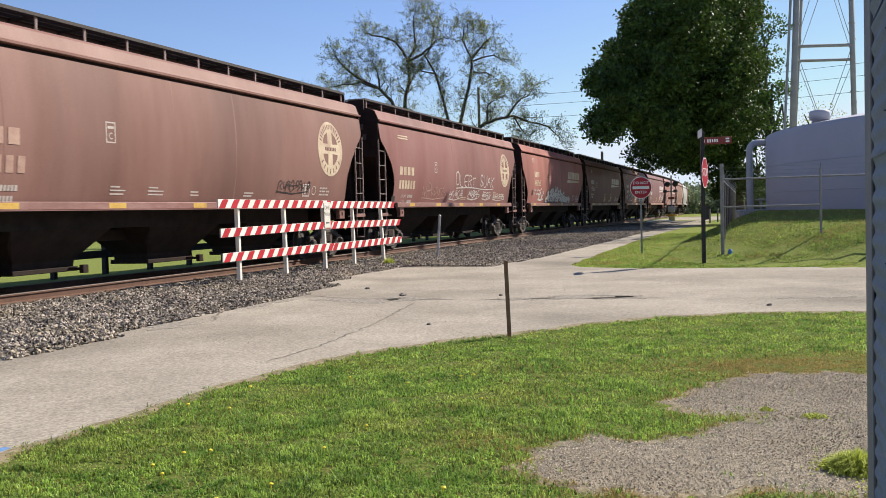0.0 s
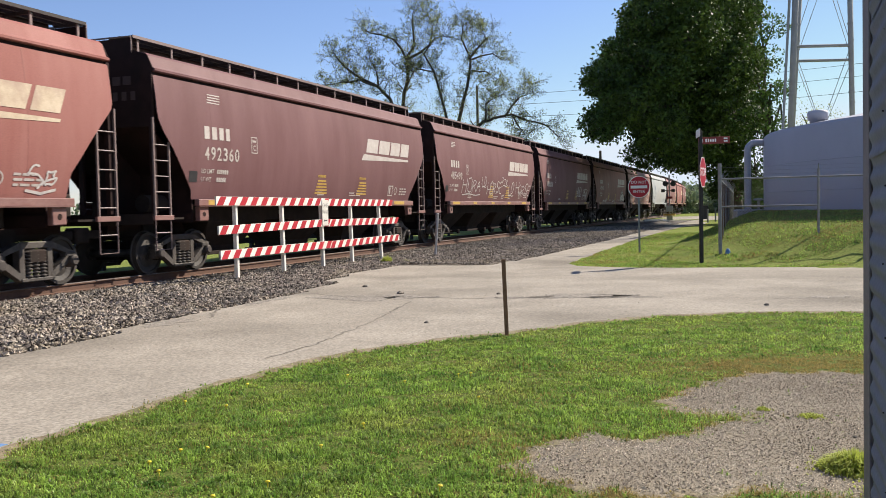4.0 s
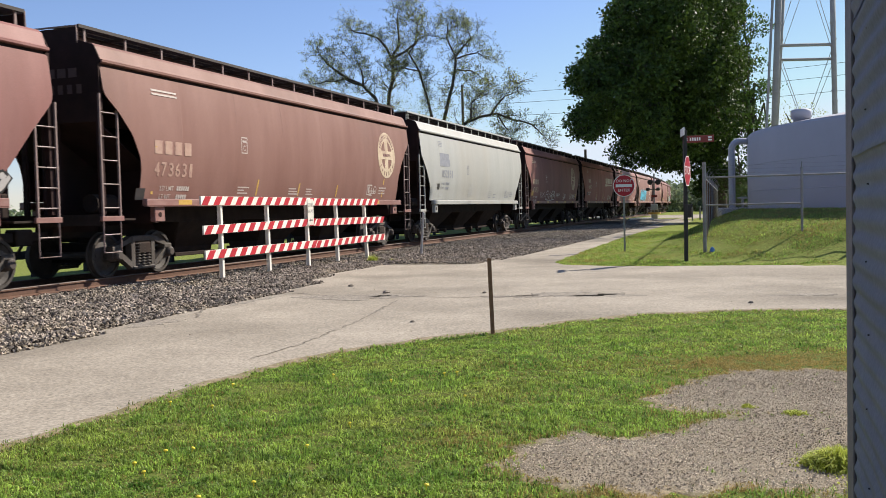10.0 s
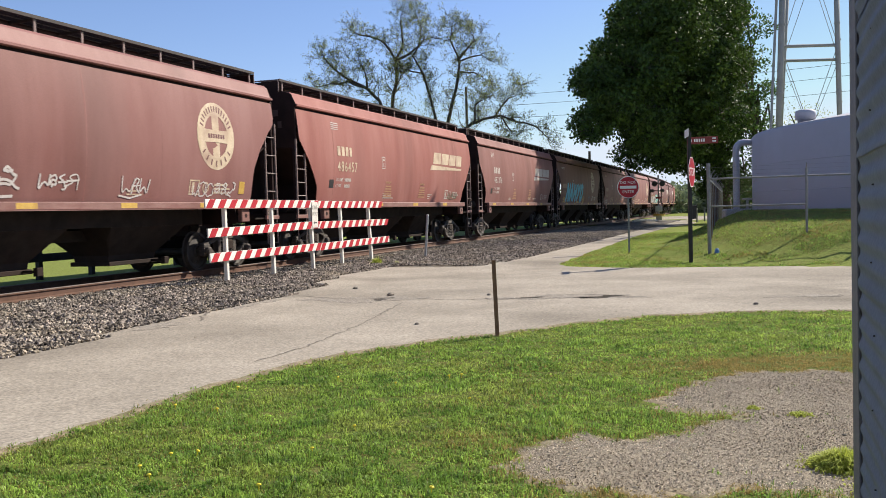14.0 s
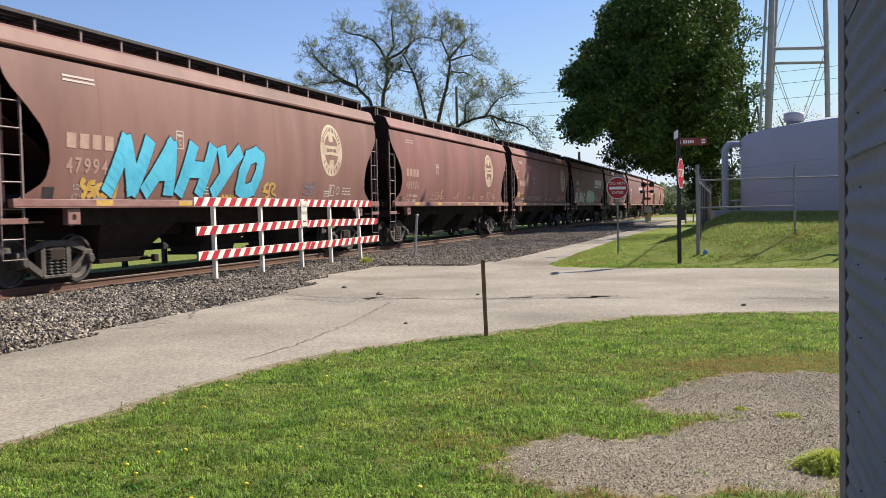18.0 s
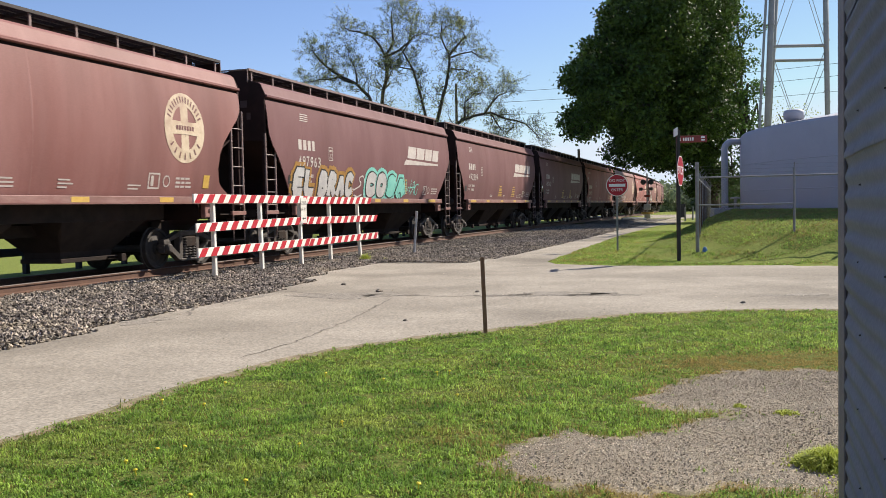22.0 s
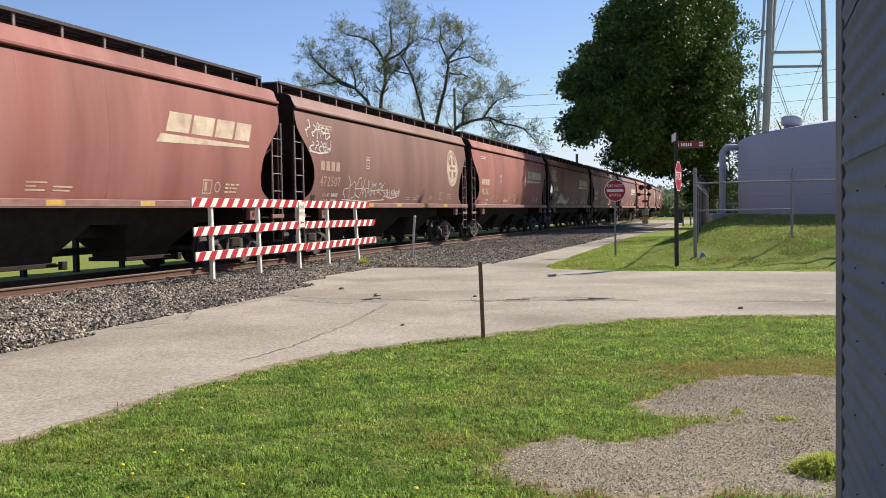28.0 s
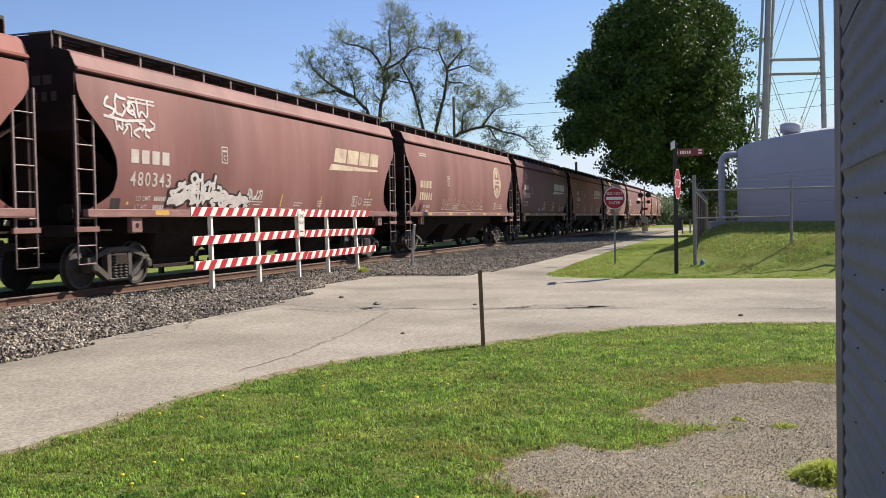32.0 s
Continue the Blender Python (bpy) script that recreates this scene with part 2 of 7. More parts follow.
AERO_SILVER = mat("silver_spray_paint", (0.42, 0.4, 0.39), (0.55, 0.53, 0.5), 2.5, 0.45)
AERO_BLACK = mat("black_spray_paint", (0.02, 0.02, 0.022), (0.035, 0.03, 0.03), 4.0, 0.5)
OLIVE = mat("olive_spray_paint", (0.1, 0.1, 0.06), (0.16, 0.15, 0.1), 4.0, 0.55)
OCHRE = mat("ochre_spray_paint", (0.3, 0.15, 0.03), (0.38, 0.2, 0.045), 5.0, 0.55)
BLUE_DIM = mat("faded_blue_spray_paint", (0.12, 0.16, 0.22), (0.18, 0.2, 0.25), 5.0, 0.6)
OLD_YELLOW = mat("faded_yellow_stencil", (0.36, 0.19, 0.1), (0.4, 0.22, 0.12), 6.0, 0.6)
END_ST = mat("dim_end_stencil", (0.075, 0.045, 0.042), (0.09, 0.055, 0.05), 6.0, 0.7)
SEAM = mat("stained_weld_seam", (0.2, 0.08, 0.065), (0.27, 0.115, 0.095), 2.0, 0.6, 0.05, spec=0.2, stretch=(1, 1, 0.5), c3=(0.23, 0.1, 0.08), dirt=0.6, wander=1)


THATCH = mat("lawn_thatch", (0.055, 0.08, 0.018), (0.15, 0.185, 0.045), 22.0, 0.95, 0.6, fine=90, c3=(0.15, 0.115, 0.05), dirt=0.6, grain=0.4, spec=0.03)
GRASS_SOIL = mat("lawn_soil", (0.095, 0.125, 0.03), (0.25, 0.295, 0.075), 16.0, 0.95, 0.6, fine=70, c3=(0.17, 0.135, 0.05), dirt=0.4, grain=0.3, spec=0.03)
BLADE = island_spread(mat("grass_blades", (0.105, 0.215, 0.032), (0.35, 0.49, 0.095), 2.8, 0.45, 0.0, c3=(0.38, 0.42, 0.1), dirt=0.75, spec=0.3), 0.25, 1.75)
DRY = island_spread(mat("dry_grass_blades", (0.42, 0.31, 0.12), (0.32, 0.28, 0.085), 2.0, 0.7, spec=0.1), 0.6, 1.3)
WEED = island_spread(mat("lime_weed_leaves", (0.4, 0.46, 0.08), (0.5, 0.54, 0.12), 3.0, 0.55, spec=0.15), 0.7, 1.3)
DANDELION = mat("dandelion_yellow", (0.75, 0.6, 0.03), (0.8, 0.68, 0.06), 9.0, 0.6)
ROAD = mat("worn_asphalt", (0.275, 0.245, 0.2), (0.36, 0.322, 0.265), 0.6, 0.9, 0.2, fine=38, c3=(0.17, 0.15, 0.12), dirt=1.0, grain=0.34, spec=0.15)
WORN = mat("crumbled_asphalt", (0.15, 0.13, 0.105), (0.36, 0.325, 0.27), 26.0, 0.95, 0.9, fine=110, c3=(0.13, 0.11, 0.09), dirt=0.6, grain=0.4)
DIRT = mat("edge_dirt", (0.17, 0.13, 0.08), (0.3, 0.245, 0.155), 9.0, 0.95, 0.8, fine=90, c3=(0.1, 0.11, 0.03), dirt=0.7, grain=0.35)
CRACK = mat("road_crack", (0.12, 0.104, 0.085), (0.21, 0.185, 0.15), 5.0, 0.95, 0.4)
BALLAST_BED = mat("ballast_bed", (0.06, 0.053, 0.046), (0.15, 0.13, 0.11), 14.0, 0.95, 0.8, fine=30)
STONE = island_spread(mat("ballast_stone", (0.15, 0.128, 0.105), (0.325, 0.28, 0.228), 1.6, 0.9, 0.3, spec=0.12, c3=(0.3, 0.25, 0.17), dirt=0.6), 0.12, 1.95)
GRAVEL_BED = mat("gravel_bed", (0.2, 0.165, 0.115), (0.32, 0.27, 0.195), 4.0, 0.95, 0.5, grain=0.5, fine=150, c3=(0.1, 0.08, 0.055), dirt=0.6)
GRAVEL = island_spread(mat("gravel_stone", (0.4, 0.34, 0.26), (0.6, 0.52, 0.4), 1.5, 0.9, 0.2, spec=0.1, c3=(0.3, 0.25, 0.18), dirt=0.7), 0.45, 1.45)


# ---- ground ----
def smooth(a, b, x):
    t = min(1, max(0, (x - a) / (b - a)))
    return t * t * (3 - 2 * t)


TANK = (23.3, 32.5)


def ground_z(x, y):
    r = math.hypot(x - TANK[0], y - TANK[1])
    mound = float(np.interp(r, [12.3, 15.0, 16.1, 17.3, 18.7], [1.25, 0.97, 0.68, 0.27, 0.0])) * smooth(21.9, 24.5, y + 0.25 * (x - 6)) * smooth(-3.0, 1.5, (x - 7.14) - 0.315 * (y - 25.3))
    q = x * N.x + y * N.y
    s = x * U.x + y * U.y
    bed = 0.0 if s > 125 else 0.07 * (smooth(9.8, 11.6, q) - smooth(15.4, 18.0, q)) * (1 - smooth(95, 125, s))
    bumps = 0.03 * noise.noise((x * 0.35, y * 0.35, 0)) if mound > 0.05 else 0
    return mound + bed + bumps


def ground_sheet():
    """One sheet to the horizon: fine near the stand, coarse far off."""
    xs = sorted({*[-3000, -900, -400, -200, -120, -80, -60], *[x * 1.0 for x in range(-45, 46)], *[60, 80, 120, 200, 400, 900, 3000]})
    ys = sorted({*[-1500, -400, -120, -50, -25, -12], *[y * 1.0 for y in range(-6, 75)], *[80, 90, 100, 115, 130, 160, 200, 300, 500, 900, 1800, 4000]})
    m = M()
    vs = [(x, y, ground_z(x, y)) for y in ys for x in xs]
    w = len(xs)
    fs = [(j * w + i, j * w + i + 1, (j + 1) * w + i + 1, (j + 1) * w + i) for j in range(len(ys) - 1) for i in range(w - 1)]
    me = bpy.data.meshes.new("ground")
    me.from_pydata(vs, [], fs)
    me.materials.append(GRASS_SOIL)
    me.polygons.foreach_set("use_smooth", [True] * len(fs))
    return tagged(new("ground", me), "mown green lawn with bare sandy patches", "ground", kind="structure")


ground_sheet()
BALLAST_EDGE = [(-6.2, 3.0), (-5.5, 8.0), (-5.08, 10.63), (-4.84, 12.16), (-4.46, 13.46), (-3.91, 15.15), (-3.5, 16.5), (-3.3, 17.8), (-3.4, 19.4), (-3.0, 22.6),
                (-2.3, 25.2), (-1.2, 26.6), (0.2, 26.7), (1.3, 26.9), (2.5, 29.6), (4.1, 34.4), (6.4, 41.4), (10.1, 53.0), (16.5, 72.0), (23.5, 93.0)]
LAWN_EDGE = [(-5.2, -8.0), (-4.3, 0.0), (-3.5, 4.4), (-2.94, 6.09), (-2.65, 6.78), (-2.31, 7.75), (-1.83, 8.89), (-1.15, 9.99), (-0.25, 10.8), (0.59, 11.25), (1.55, 12.05),
             (2.83, 12.75), (4.01, 12.94), (5.46, 12.75), (9.0, 12.3), (20.0, 11.2), (60.0, 6.0)]
FAR_EDGE = [(60.0, 12.0), (30.0, 17.4), (14.0, 20.3), (9.27, 21.47), (7.59, 21.88), (5.84, 22.31), (4.34, 22.83), (3.1, 24.0), (3.05, 25.2), (3.75, 27.56), (5.22, 32.55),
            (7.92, 41.52), (12.2, 55.0), (15.5, 64.5), (19.0, 72.0), (21.5, 80.0), (22.6, 88.0), (25.5, 93.0), (45.0, 95.0)]


def inside(x, y, poly):
    c, j = False, len(poly) - 1
    for i in range(len(poly)):
        (xi, yi), (xj, yj) = poly[i], poly[j]
        if (yi > y) != (yj > y) and x < (xj - xi) * (y - yi) / (yj - yi) + xi:
            c = not c
        j = i
    return c


def inside_all(xy, poly):
    """The same test for an array of places."""
    x, y = xy[:, 0], xy[:, 1]
    c = np.zeros(len(xy), bool)
    p = np.asarray(poly, float)
    for (xi, yi), (xj, yj) in zip(p, np.roll(p, 1, 0)):
        if yi != yj:
            c ^= ((yi > y) != (yj > y)) & (x < (xj - xi) * (y - yi) / (yj - yi) + xi)
    return c


def ragged(pts, amp, step, seed):
    """The polyline with its long runs broken up and made uneven."""
    rnd, out = random.Random(seed), []
    for (x0, y0), (x1, y1) in zip(pts, pts[1:]):
        d = math.hypot(x1 - x0, y1 - y0)
        k = max(1, min(60, int(d / step)))
        for i in range(k):
            t = i / k
            a = rnd.uniform(-amp, amp)
            out.append((x0 + (x1 - x0) * t - (y1 - y0) / d * a, y0 + (y1 - y0) * t + (x1 - x0) / d * a))
    return out + [pts[-1]]


ROAD_LEFT = ragged(BALLAST_EDGE, 0.06, 0.3, 3)
ROAD_POLY = ragged(LAWN_EDGE, 0.05, 0.25, 4) + ragged(FAR_EDGE, 0.05, 0.4, 5) + [(46.0, 104.0), (40.0, 118.0), (36.0, 118.0)] + ROAD_LEFT[::-1] + [(-9.5, -8.0)]


def flat(name, poly, z, thick, material, label, kind="structure", cat="road"):
    """A thin slab of the polygon's shape."""
    from mathutils.geometry import tessellate_polygon
    if math.hypot(poly[0][0] - poly[-1][0], poly[0][1] - poly[-1][1]) < 1e-6:
        poly = poly[:-1]
    n = len(poly)
    area = sum(poly[i - 1][0] * poly[i][1] - poly[i][0] * poly[i - 1][1] for i in range(n))
    if area < 0:
        poly = poly[::-1]
    vs = [(x, y, z) for x, y in poly] + [(x, y, z - thick) for x, y in poly]
    fs = []
    for t in tessellate_polygon([[Vector((x, y, 0)) for x, y in poly]]):
        p, q, r = (Vector(poly[i]) for i in t)
        t = tuple(t) if (q - p).cross(r - p) > 0 else tuple(t)[::-1]
        fs += [t, tuple(i + n for i in t[::-1])]
    fs += [(i, n + i, n + (i + 1) % n, (i + 1) % n) for i in range(n)]
    me = bpy.data.meshes.new(name)
    me.from_pydata(vs, [], fs)
    me.materials.append(material)
    return tagged(new(name, me), label, cat, kind=kind)


def fringe(name, line, d, z0, z1, material, label, seed):
    """A ragged sloping strip along a line: z0 on the line, z1 at about d to its right."""
    rnd = random.Random(seed)
    m = M()
    n = len(line)
    for i, (x, y) in enumerate(line):
        (xa, ya), (xb, yb) = line[max(0, i - 3)], line[min(n - 1, i + 3)]
        k = math.hypot(xb - xa, yb - ya) or 1
        nx, ny = (yb - ya) / k, -(xb - xa) / k
        a, b = rnd.uniform(0.01, 0.05), d * rnd.uniform(0.5, 1.6)
        m.v += [(x - nx * a, y - ny * a, z0), (x + nx * 0.03, y + ny * 0.03, z0 - 0.002), (x + nx * b, y + ny * b, z1)]
    m.f += [(3 * i + k, 3 * i + 1 + k, 3 * i + 4 + k, 3 * i + 3 + k) for i in range(n - 1) for k in (0, 1)]
    return tagged(part(name, m, material), label, "soil", kind="structure")


fringe("soil_edge", [p for p in ragged(LAWN_EDGE, 0.05, 0.25, 4) if p[1] > -2 and p[0] < 12], 0.13, 0.0175, -0.004, DIRT, "strip of bare tan soil along the road's edge", 22)
flat("road", ROAD_POLY, 0.014, 0.12, ROAD, "sun-bleached cracked asphalt road with crumbling edges")

# crossing road beyond, with its kerbed gravel island
flat("road", [(8.0, 112.0), (24.0, 100.0), (34.0, 94.0), (60.0, 88.0), (120.0, 80.0), (125.0, 92.0), (70.0, 108.0), (44.0, 119.0), (20.0, 132.0), (-30.0, 150.0), (-34.0, 143.0)],
     0.008, 0.1, ROAD, "pale asphalt crossing road in the distance")


def ballast():
    """The track bed: a low bank of crushed stone from the road's edge to behind the track."""
    m = M()
    rows = []
    ss = [x * 1.0 for x in range(-24, 100, 2)]
    for s in ss:
        edge = 10.3
        for (x0, y0), (x1, y1) in zip(BALLAST_EDGE, BALLAST_EDGE[1:]):
            a, b = x0 * U.x + y0 * U.y, x1 * U.x + y1 * U.y
            if min(a, b) <= s <= max(a, b) and a != b:
                t = (s - a) / (b - a)
                edge = (x0 + (x1 - x0) * t) * N.x + (y0 + (y1 - y0) * t) * N.y
        edge = min(edge, 10.9)
        prof = [(edge - 0.25, -0.02), (edge + 0.1, 0.05), (11.4, 0.075), (12.0, 0.07), (14.9, 0.07), (15.5, 0.05), (17.2, -0.03)]
        rows.append([tuple(on_track(s, q, z)) for q, z in prof])
    w = len(rows[0])
    m.add([p for r in rows for p in r], [(i * w + k, (i + 1) * w + k, (i + 1) * w + k + 1, i * w + k + 1) for i in range(len(rows) - 1) for k in range(w - 1)])
    ob = part("track_bed", m, BALLAST_BED, smooth=True)
    tagged(ob, "grey crushed-stone track bed along the rails", "track bed", kind="structure")
    return rows, ss


BED_ROWS, BED_S = ballast()


def scatter_stones(name, spots, size, material, label, seed, category, flatness=0.75, buried=False):
    """Many small broken stones in one mesh."""
    rnd = np.random.RandomState(seed)
    base = np.array([(1, 0, 0), (-1, 0, 0), (0, 1, 0), (0, -1, 0), (0, 0, 1), (0, 0, -1)], float)
    tri = np.array([(0, 2, 4), (2, 1, 4), (1, 3, 4), (3, 0, 4), (2, 0, 5), (1, 2, 5), (3, 1, 5), (0, 3, 5)])
    if buried:
        tri = tri[:4]
    n = len(spots)
    v = base[None] * rnd.uniform(0.55, 1.3, (n, 6, 1)) + rnd.normal(0, 0.18, (n, 6, 3))
    v *= rnd.uniform(size * 0.55, size * 1.25, (n, 1, 1))
    v[:, :, 2] *= flatness
    a = rnd.uniform(0, 6.283, n)
    t = rnd.normal(0, 0.5, n)
    c, s, ct, st = np.cos(a)[:, None], np.sin(a)[:, None], np.cos(t)[:, None], np.sin(t)[:, None]
    x, y, z = v[..., 0], v[..., 1], v[..., 2]
    y, z = y * ct - z * st, y * st + z * ct
    x, y = x * c - y * s, x * s + y * c
    v = np.stack([x, y, z], -1) + np.array(spots)[:, None, :]
    f = (tri[None] + (np.arange(n) * 6)[:, None, None]).reshape(-1, 3)
    me = bpy.data.meshes.new(name)
    me.from_pydata(v.reshape(-1, 3).tolist(), [], f.tolist())
    me.materials.append(material)
    return tagged(new(name, me), label, category, kind="stuff")


def bed_at(s, q):
    i = min(len(BED_S) - 2, max(0, int((s - BED_S[0]) / 2)))
    t = (s - BED_S[i]) / 2
    def z(row):
        ps = [(Vector(p).dot(N), p[2]) for p in row]
        for (q0, z0), (q1, z1) in zip(ps, ps[1:]):
            if q0 <= q <= q1:
                return z0 + (z1 - z0) * (q - q0) / (q1 - q0)
        return None
    a, b = z(BED_ROWS[i]), z(BED_ROWS[i + 1])
    if a is None or b is None:
        return a if b is None else b
    return a + (b - a) * t


def ballast_stones():
    rnd = random.Random(8)
    spots = []
    for lo, hi, per in ((8, 16, 900), (16, 26, 680), (26, 40, 430), (40, 70, 230)):
        for _ in range(int((hi - lo) * 4.5 * per)):
            s, q = rnd.uniform(lo, hi), rnd.uniform(6.3, 12.9)
            z = bed_at(s, q)
            if z is None:
                continue
            z = max(z, 0.016)
            p = on_track(s, q)
            spots.append((p.x, p.y, z + rnd.uniform(-0.004, 0.022)))
    # strays along the road's edge
    for x, y in ROAD_LEFT:
        for _ in range(9):
            spots.append((x + rnd.gauss(-0.1, 0.12), y + rnd.gauss(0, 0.14), 0.022))
    scatter_stones("ballast_stones", spots, 0.034, STONE, "loose sharp grey ballast stones beside the rail", 5, "ballast")


ballast_stones()


# ---- track ----
def track():
    for k, off in enumerate((-0.7525, 0.7525)):
        rows = [-40, 0, 20, 40, 60, 80, 100] + [100 + 20 * i for i in range(1, 26)]
        rail = thing("rail", "rust-brown steel rail with a polished head", "rail", group="track rails", kind="structure")
        for nm, prof, mt in (("rail_web", [(-0.07, -0.17), (0.07, -0.17), (0.07, -0.155), (0.012, -0.135), (0.012, -0.045), (0.036, -0.035), (0.036, -0.012), (-0.036, -0.012), (-0.036, -0.035), (-0.012, -0.045), (-0.012, -0.135), (-0.07, -0.155)], RAIL),
                             ("rail_head", [(-0.036, -0.0115), (0.036, -0.0115), (0.03, 0.0), (-0.03, 0.0)], RAILHEAD)):
            m = M()
            w = len(prof)
            for s in rows:
                ps = rail_pose(s)
                m.v += [tuple(ps @ Vector((0, off + a, b))) for a, b in prof]
            m.f += [(i * w + j, i * w + (j + 1) % w, (i + 1) * w + (j + 1) % w, (i + 1) * w + j) for i in range(len(rows) - 1) for j in range(w)]
            part(nm, m, mt, rail)
    tie_me = M().box(-0.115, 0.115, -1.3, 1.3, -0.36, -0.172, 0.008).mesh("tie")
    tie_me.materials.append(TIE)
    plate = M().box(-0.1, 0.1, -0.93, -0.6, -0.1715, -0.158).mesh("tie_plate")
    plate.materials.append(RAIL)
    for i in range(110):
        s = 4.0 + i * 0.52
        t = part("tie", tie_me, TIE, at=rail_pose(s))
        tagged(t, "dark tarred wooden railway tie", "railway tie", group="railway ties", kind="structure")
        part("tie_plate", plate, RAIL, t)


track()


# ---- the train ----
# Places of the couplings between the cars at the start, along the track, from the first coupling on.
COUPLINGS = [27.24, 45.81, 63.36, 80.55, 97.73, 114.83, 132.41, 150.77, 168.22, 186.42, 204.07, 221.71, 239.94, 258.07, 276.37, 293.4, 310.44, 328.17, 345.91, 363.78, 381.88, 399.9]
# Half-length of the body, length over the couplings, the trucks' way in from the body's end, and how far the side sheet
# is cut back at each height over the rail.
STYLES = {
    "newer": (7.87, 17.1, 1.45, [(1.6, 1.3), (1.8, 1.25), (2.4, 0.72), (2.65, 0.52), (3.0, 0.18), (3.25, 0.03), (3.4, 0.0)]),
    "straight": (8.1, 17.55, 1.6, [(1.6, 1.2), (2.05, 1.13), (2.75, 0.57), (3.3, 0.04), (3.45, 0.0)]),
    "bowed": (8.45, 18.25, 1.7, [(1.6, 1.13), (2.2, 1.12), (2.43, 1.08), (2.88, 0.82), (3.3, 0.42), (3.6, 0.05), (3.75, 0.0)]),
    "curved": (8.4, 18.1, 1.7, [(1.6, 0.38), (1.7, 0.6), (1.84, 0.88), (1.98, 1.02), (2.28, 1.1), (2.62, 1.04), (2.9, 0.86), (3.2, 0.55), (3.5, 0.2), (3.69, 0.05), (3.85, 0.0)]),
}
BOWED, CURVED, NEWER = {-1, 0, 6, 8, 24}, {11, 12, 13, 17, 18, 19, 20, 21, 27, 29}, {2, 3, 4, 14, 15, 16, 22, 25, 28}


def style_of(j):
    return "bowed" if j in BOWED else "curved" if j in CURVED else "newer" if j in NEWER else "straight"


def middle(j):
    """Where car j's middle stands at the start, along the track."""
    if j < 0:
        return COUPLINGS[0] - STYLES[style_of(j)][1] / 2
    if j + 1 < len(COUPLINGS):
        return (COUPLINGS[j] + COUPLINGS[j + 1]) / 2
    return COUPLINGS[-1] + sum(STYLES[style_of(k)][1] for k in range(len(COUPLINGS) - 1, j)) + STYLES[style_of(j)][1] / 2


def travelled(t):
    """How far the train has rolled since the start, in metres; it slows a little on the way."""
    u = t / 16
    return 192.3586 * u - 6.8169 * u * u + 1.2771 * u ** 3


def side_y(z):
    """Half-width of the car body at height z over the rail: gently rounded sides."""
    k = (z - 2.92) / 1.45
    return 1.57 - (0.14 if k > 0 else 0.185) * k * k


def cut(style, z):
    """How far the side sheet is cut back at height z."""
    pts = STYLES[style][3]
    return float(np.interp(z, [p[0] for p in pts], [p[1] for p in pts]))


def cut_height(style, inset):
    """The height at which the sheet's edge stands that far in, above the widest place."""
    pts = sorted((p for p in STYLES[style][3] if p[0] > 2.2), key=lambda p: p[1])
    return float(np.interp(inset, [p[1] for p in pts], [p[0] for p in pts]))


def side_sheet(style, sign):
    half = STYLES[style][0]
    zs = list(np.linspace(1.60, 4.16, 40))
    cols = 28
    m = M()
    vs, fs = [], []
    for layer, inset in ((0, 0.0), (1, 0.02)):
        for z in zs:
            xe = half - cut(style, z)
            for c in range(cols + 1):
                x = -xe + 2 * xe * c / cols
                dent = 0.0035 * noise.noise((x * 0.55, z * 0.5, sign * 3 + half)) + 0.002 * noise.noise((x * 1.7, z * 0.8, sign * 7 + half))
                vs.append((x, sign * (side_y(z) - inset + dent - 0.002), z))
    w, n = cols + 1, len(zs) * (cols + 1)
    for j in range(len(zs) - 1):
        for i in range(cols):
            a = j * w + i
            fs.append((a, a + 1, a + w + 1, a + w))
            fs.append((n + a, n + a + w, n + a + w + 1, n + a + 1))
    m.add(vs, fs)
    for i in (0, cols):   # the sheet's cut edge
        for j in range(len(zs) - 1):
            a = j * w + i
            m.add([vs[a], vs[a + w], vs[n + a + w], vs[n + a]], [(0, 1, 2, 3)])
    return m


def ladder(x0, x1, y, z0, top0, top1, zb, rungs):
    """Two uprights at x0 and x1 that reach up to top0 and top1, with rungs between."""
    m = M()
    m.box(x0 - 0.02, x0 + 0.02, y - 0.02, y + 0.02, zb, top0)
    m.box(x1 - 0.02, x1 + 0.02, y - 0.02, y + 0.02, zb, top1)
    step = (min(top0, top1) - 0.08 - z0) / (rungs - 1)
    for i in range(rungs):
        m.tube((x0, y, z0 + step * i), (x1, y, z0 + step * i), 0.013, n=6)
    m.tube((x0, y, zb + 0.04), (x1, y, zb + 0.04), 0.013, n=6)
    return m


def gable(w, z0, z1, n=8):
    """Roof section: eave to eave over a low ridge."""
    return [(-w + 2 * w * i / n, z0 + (z1 - z0) * (1 - abs(-1 + 2 * i / n) ** 1.6)) for i in range(n + 1)]


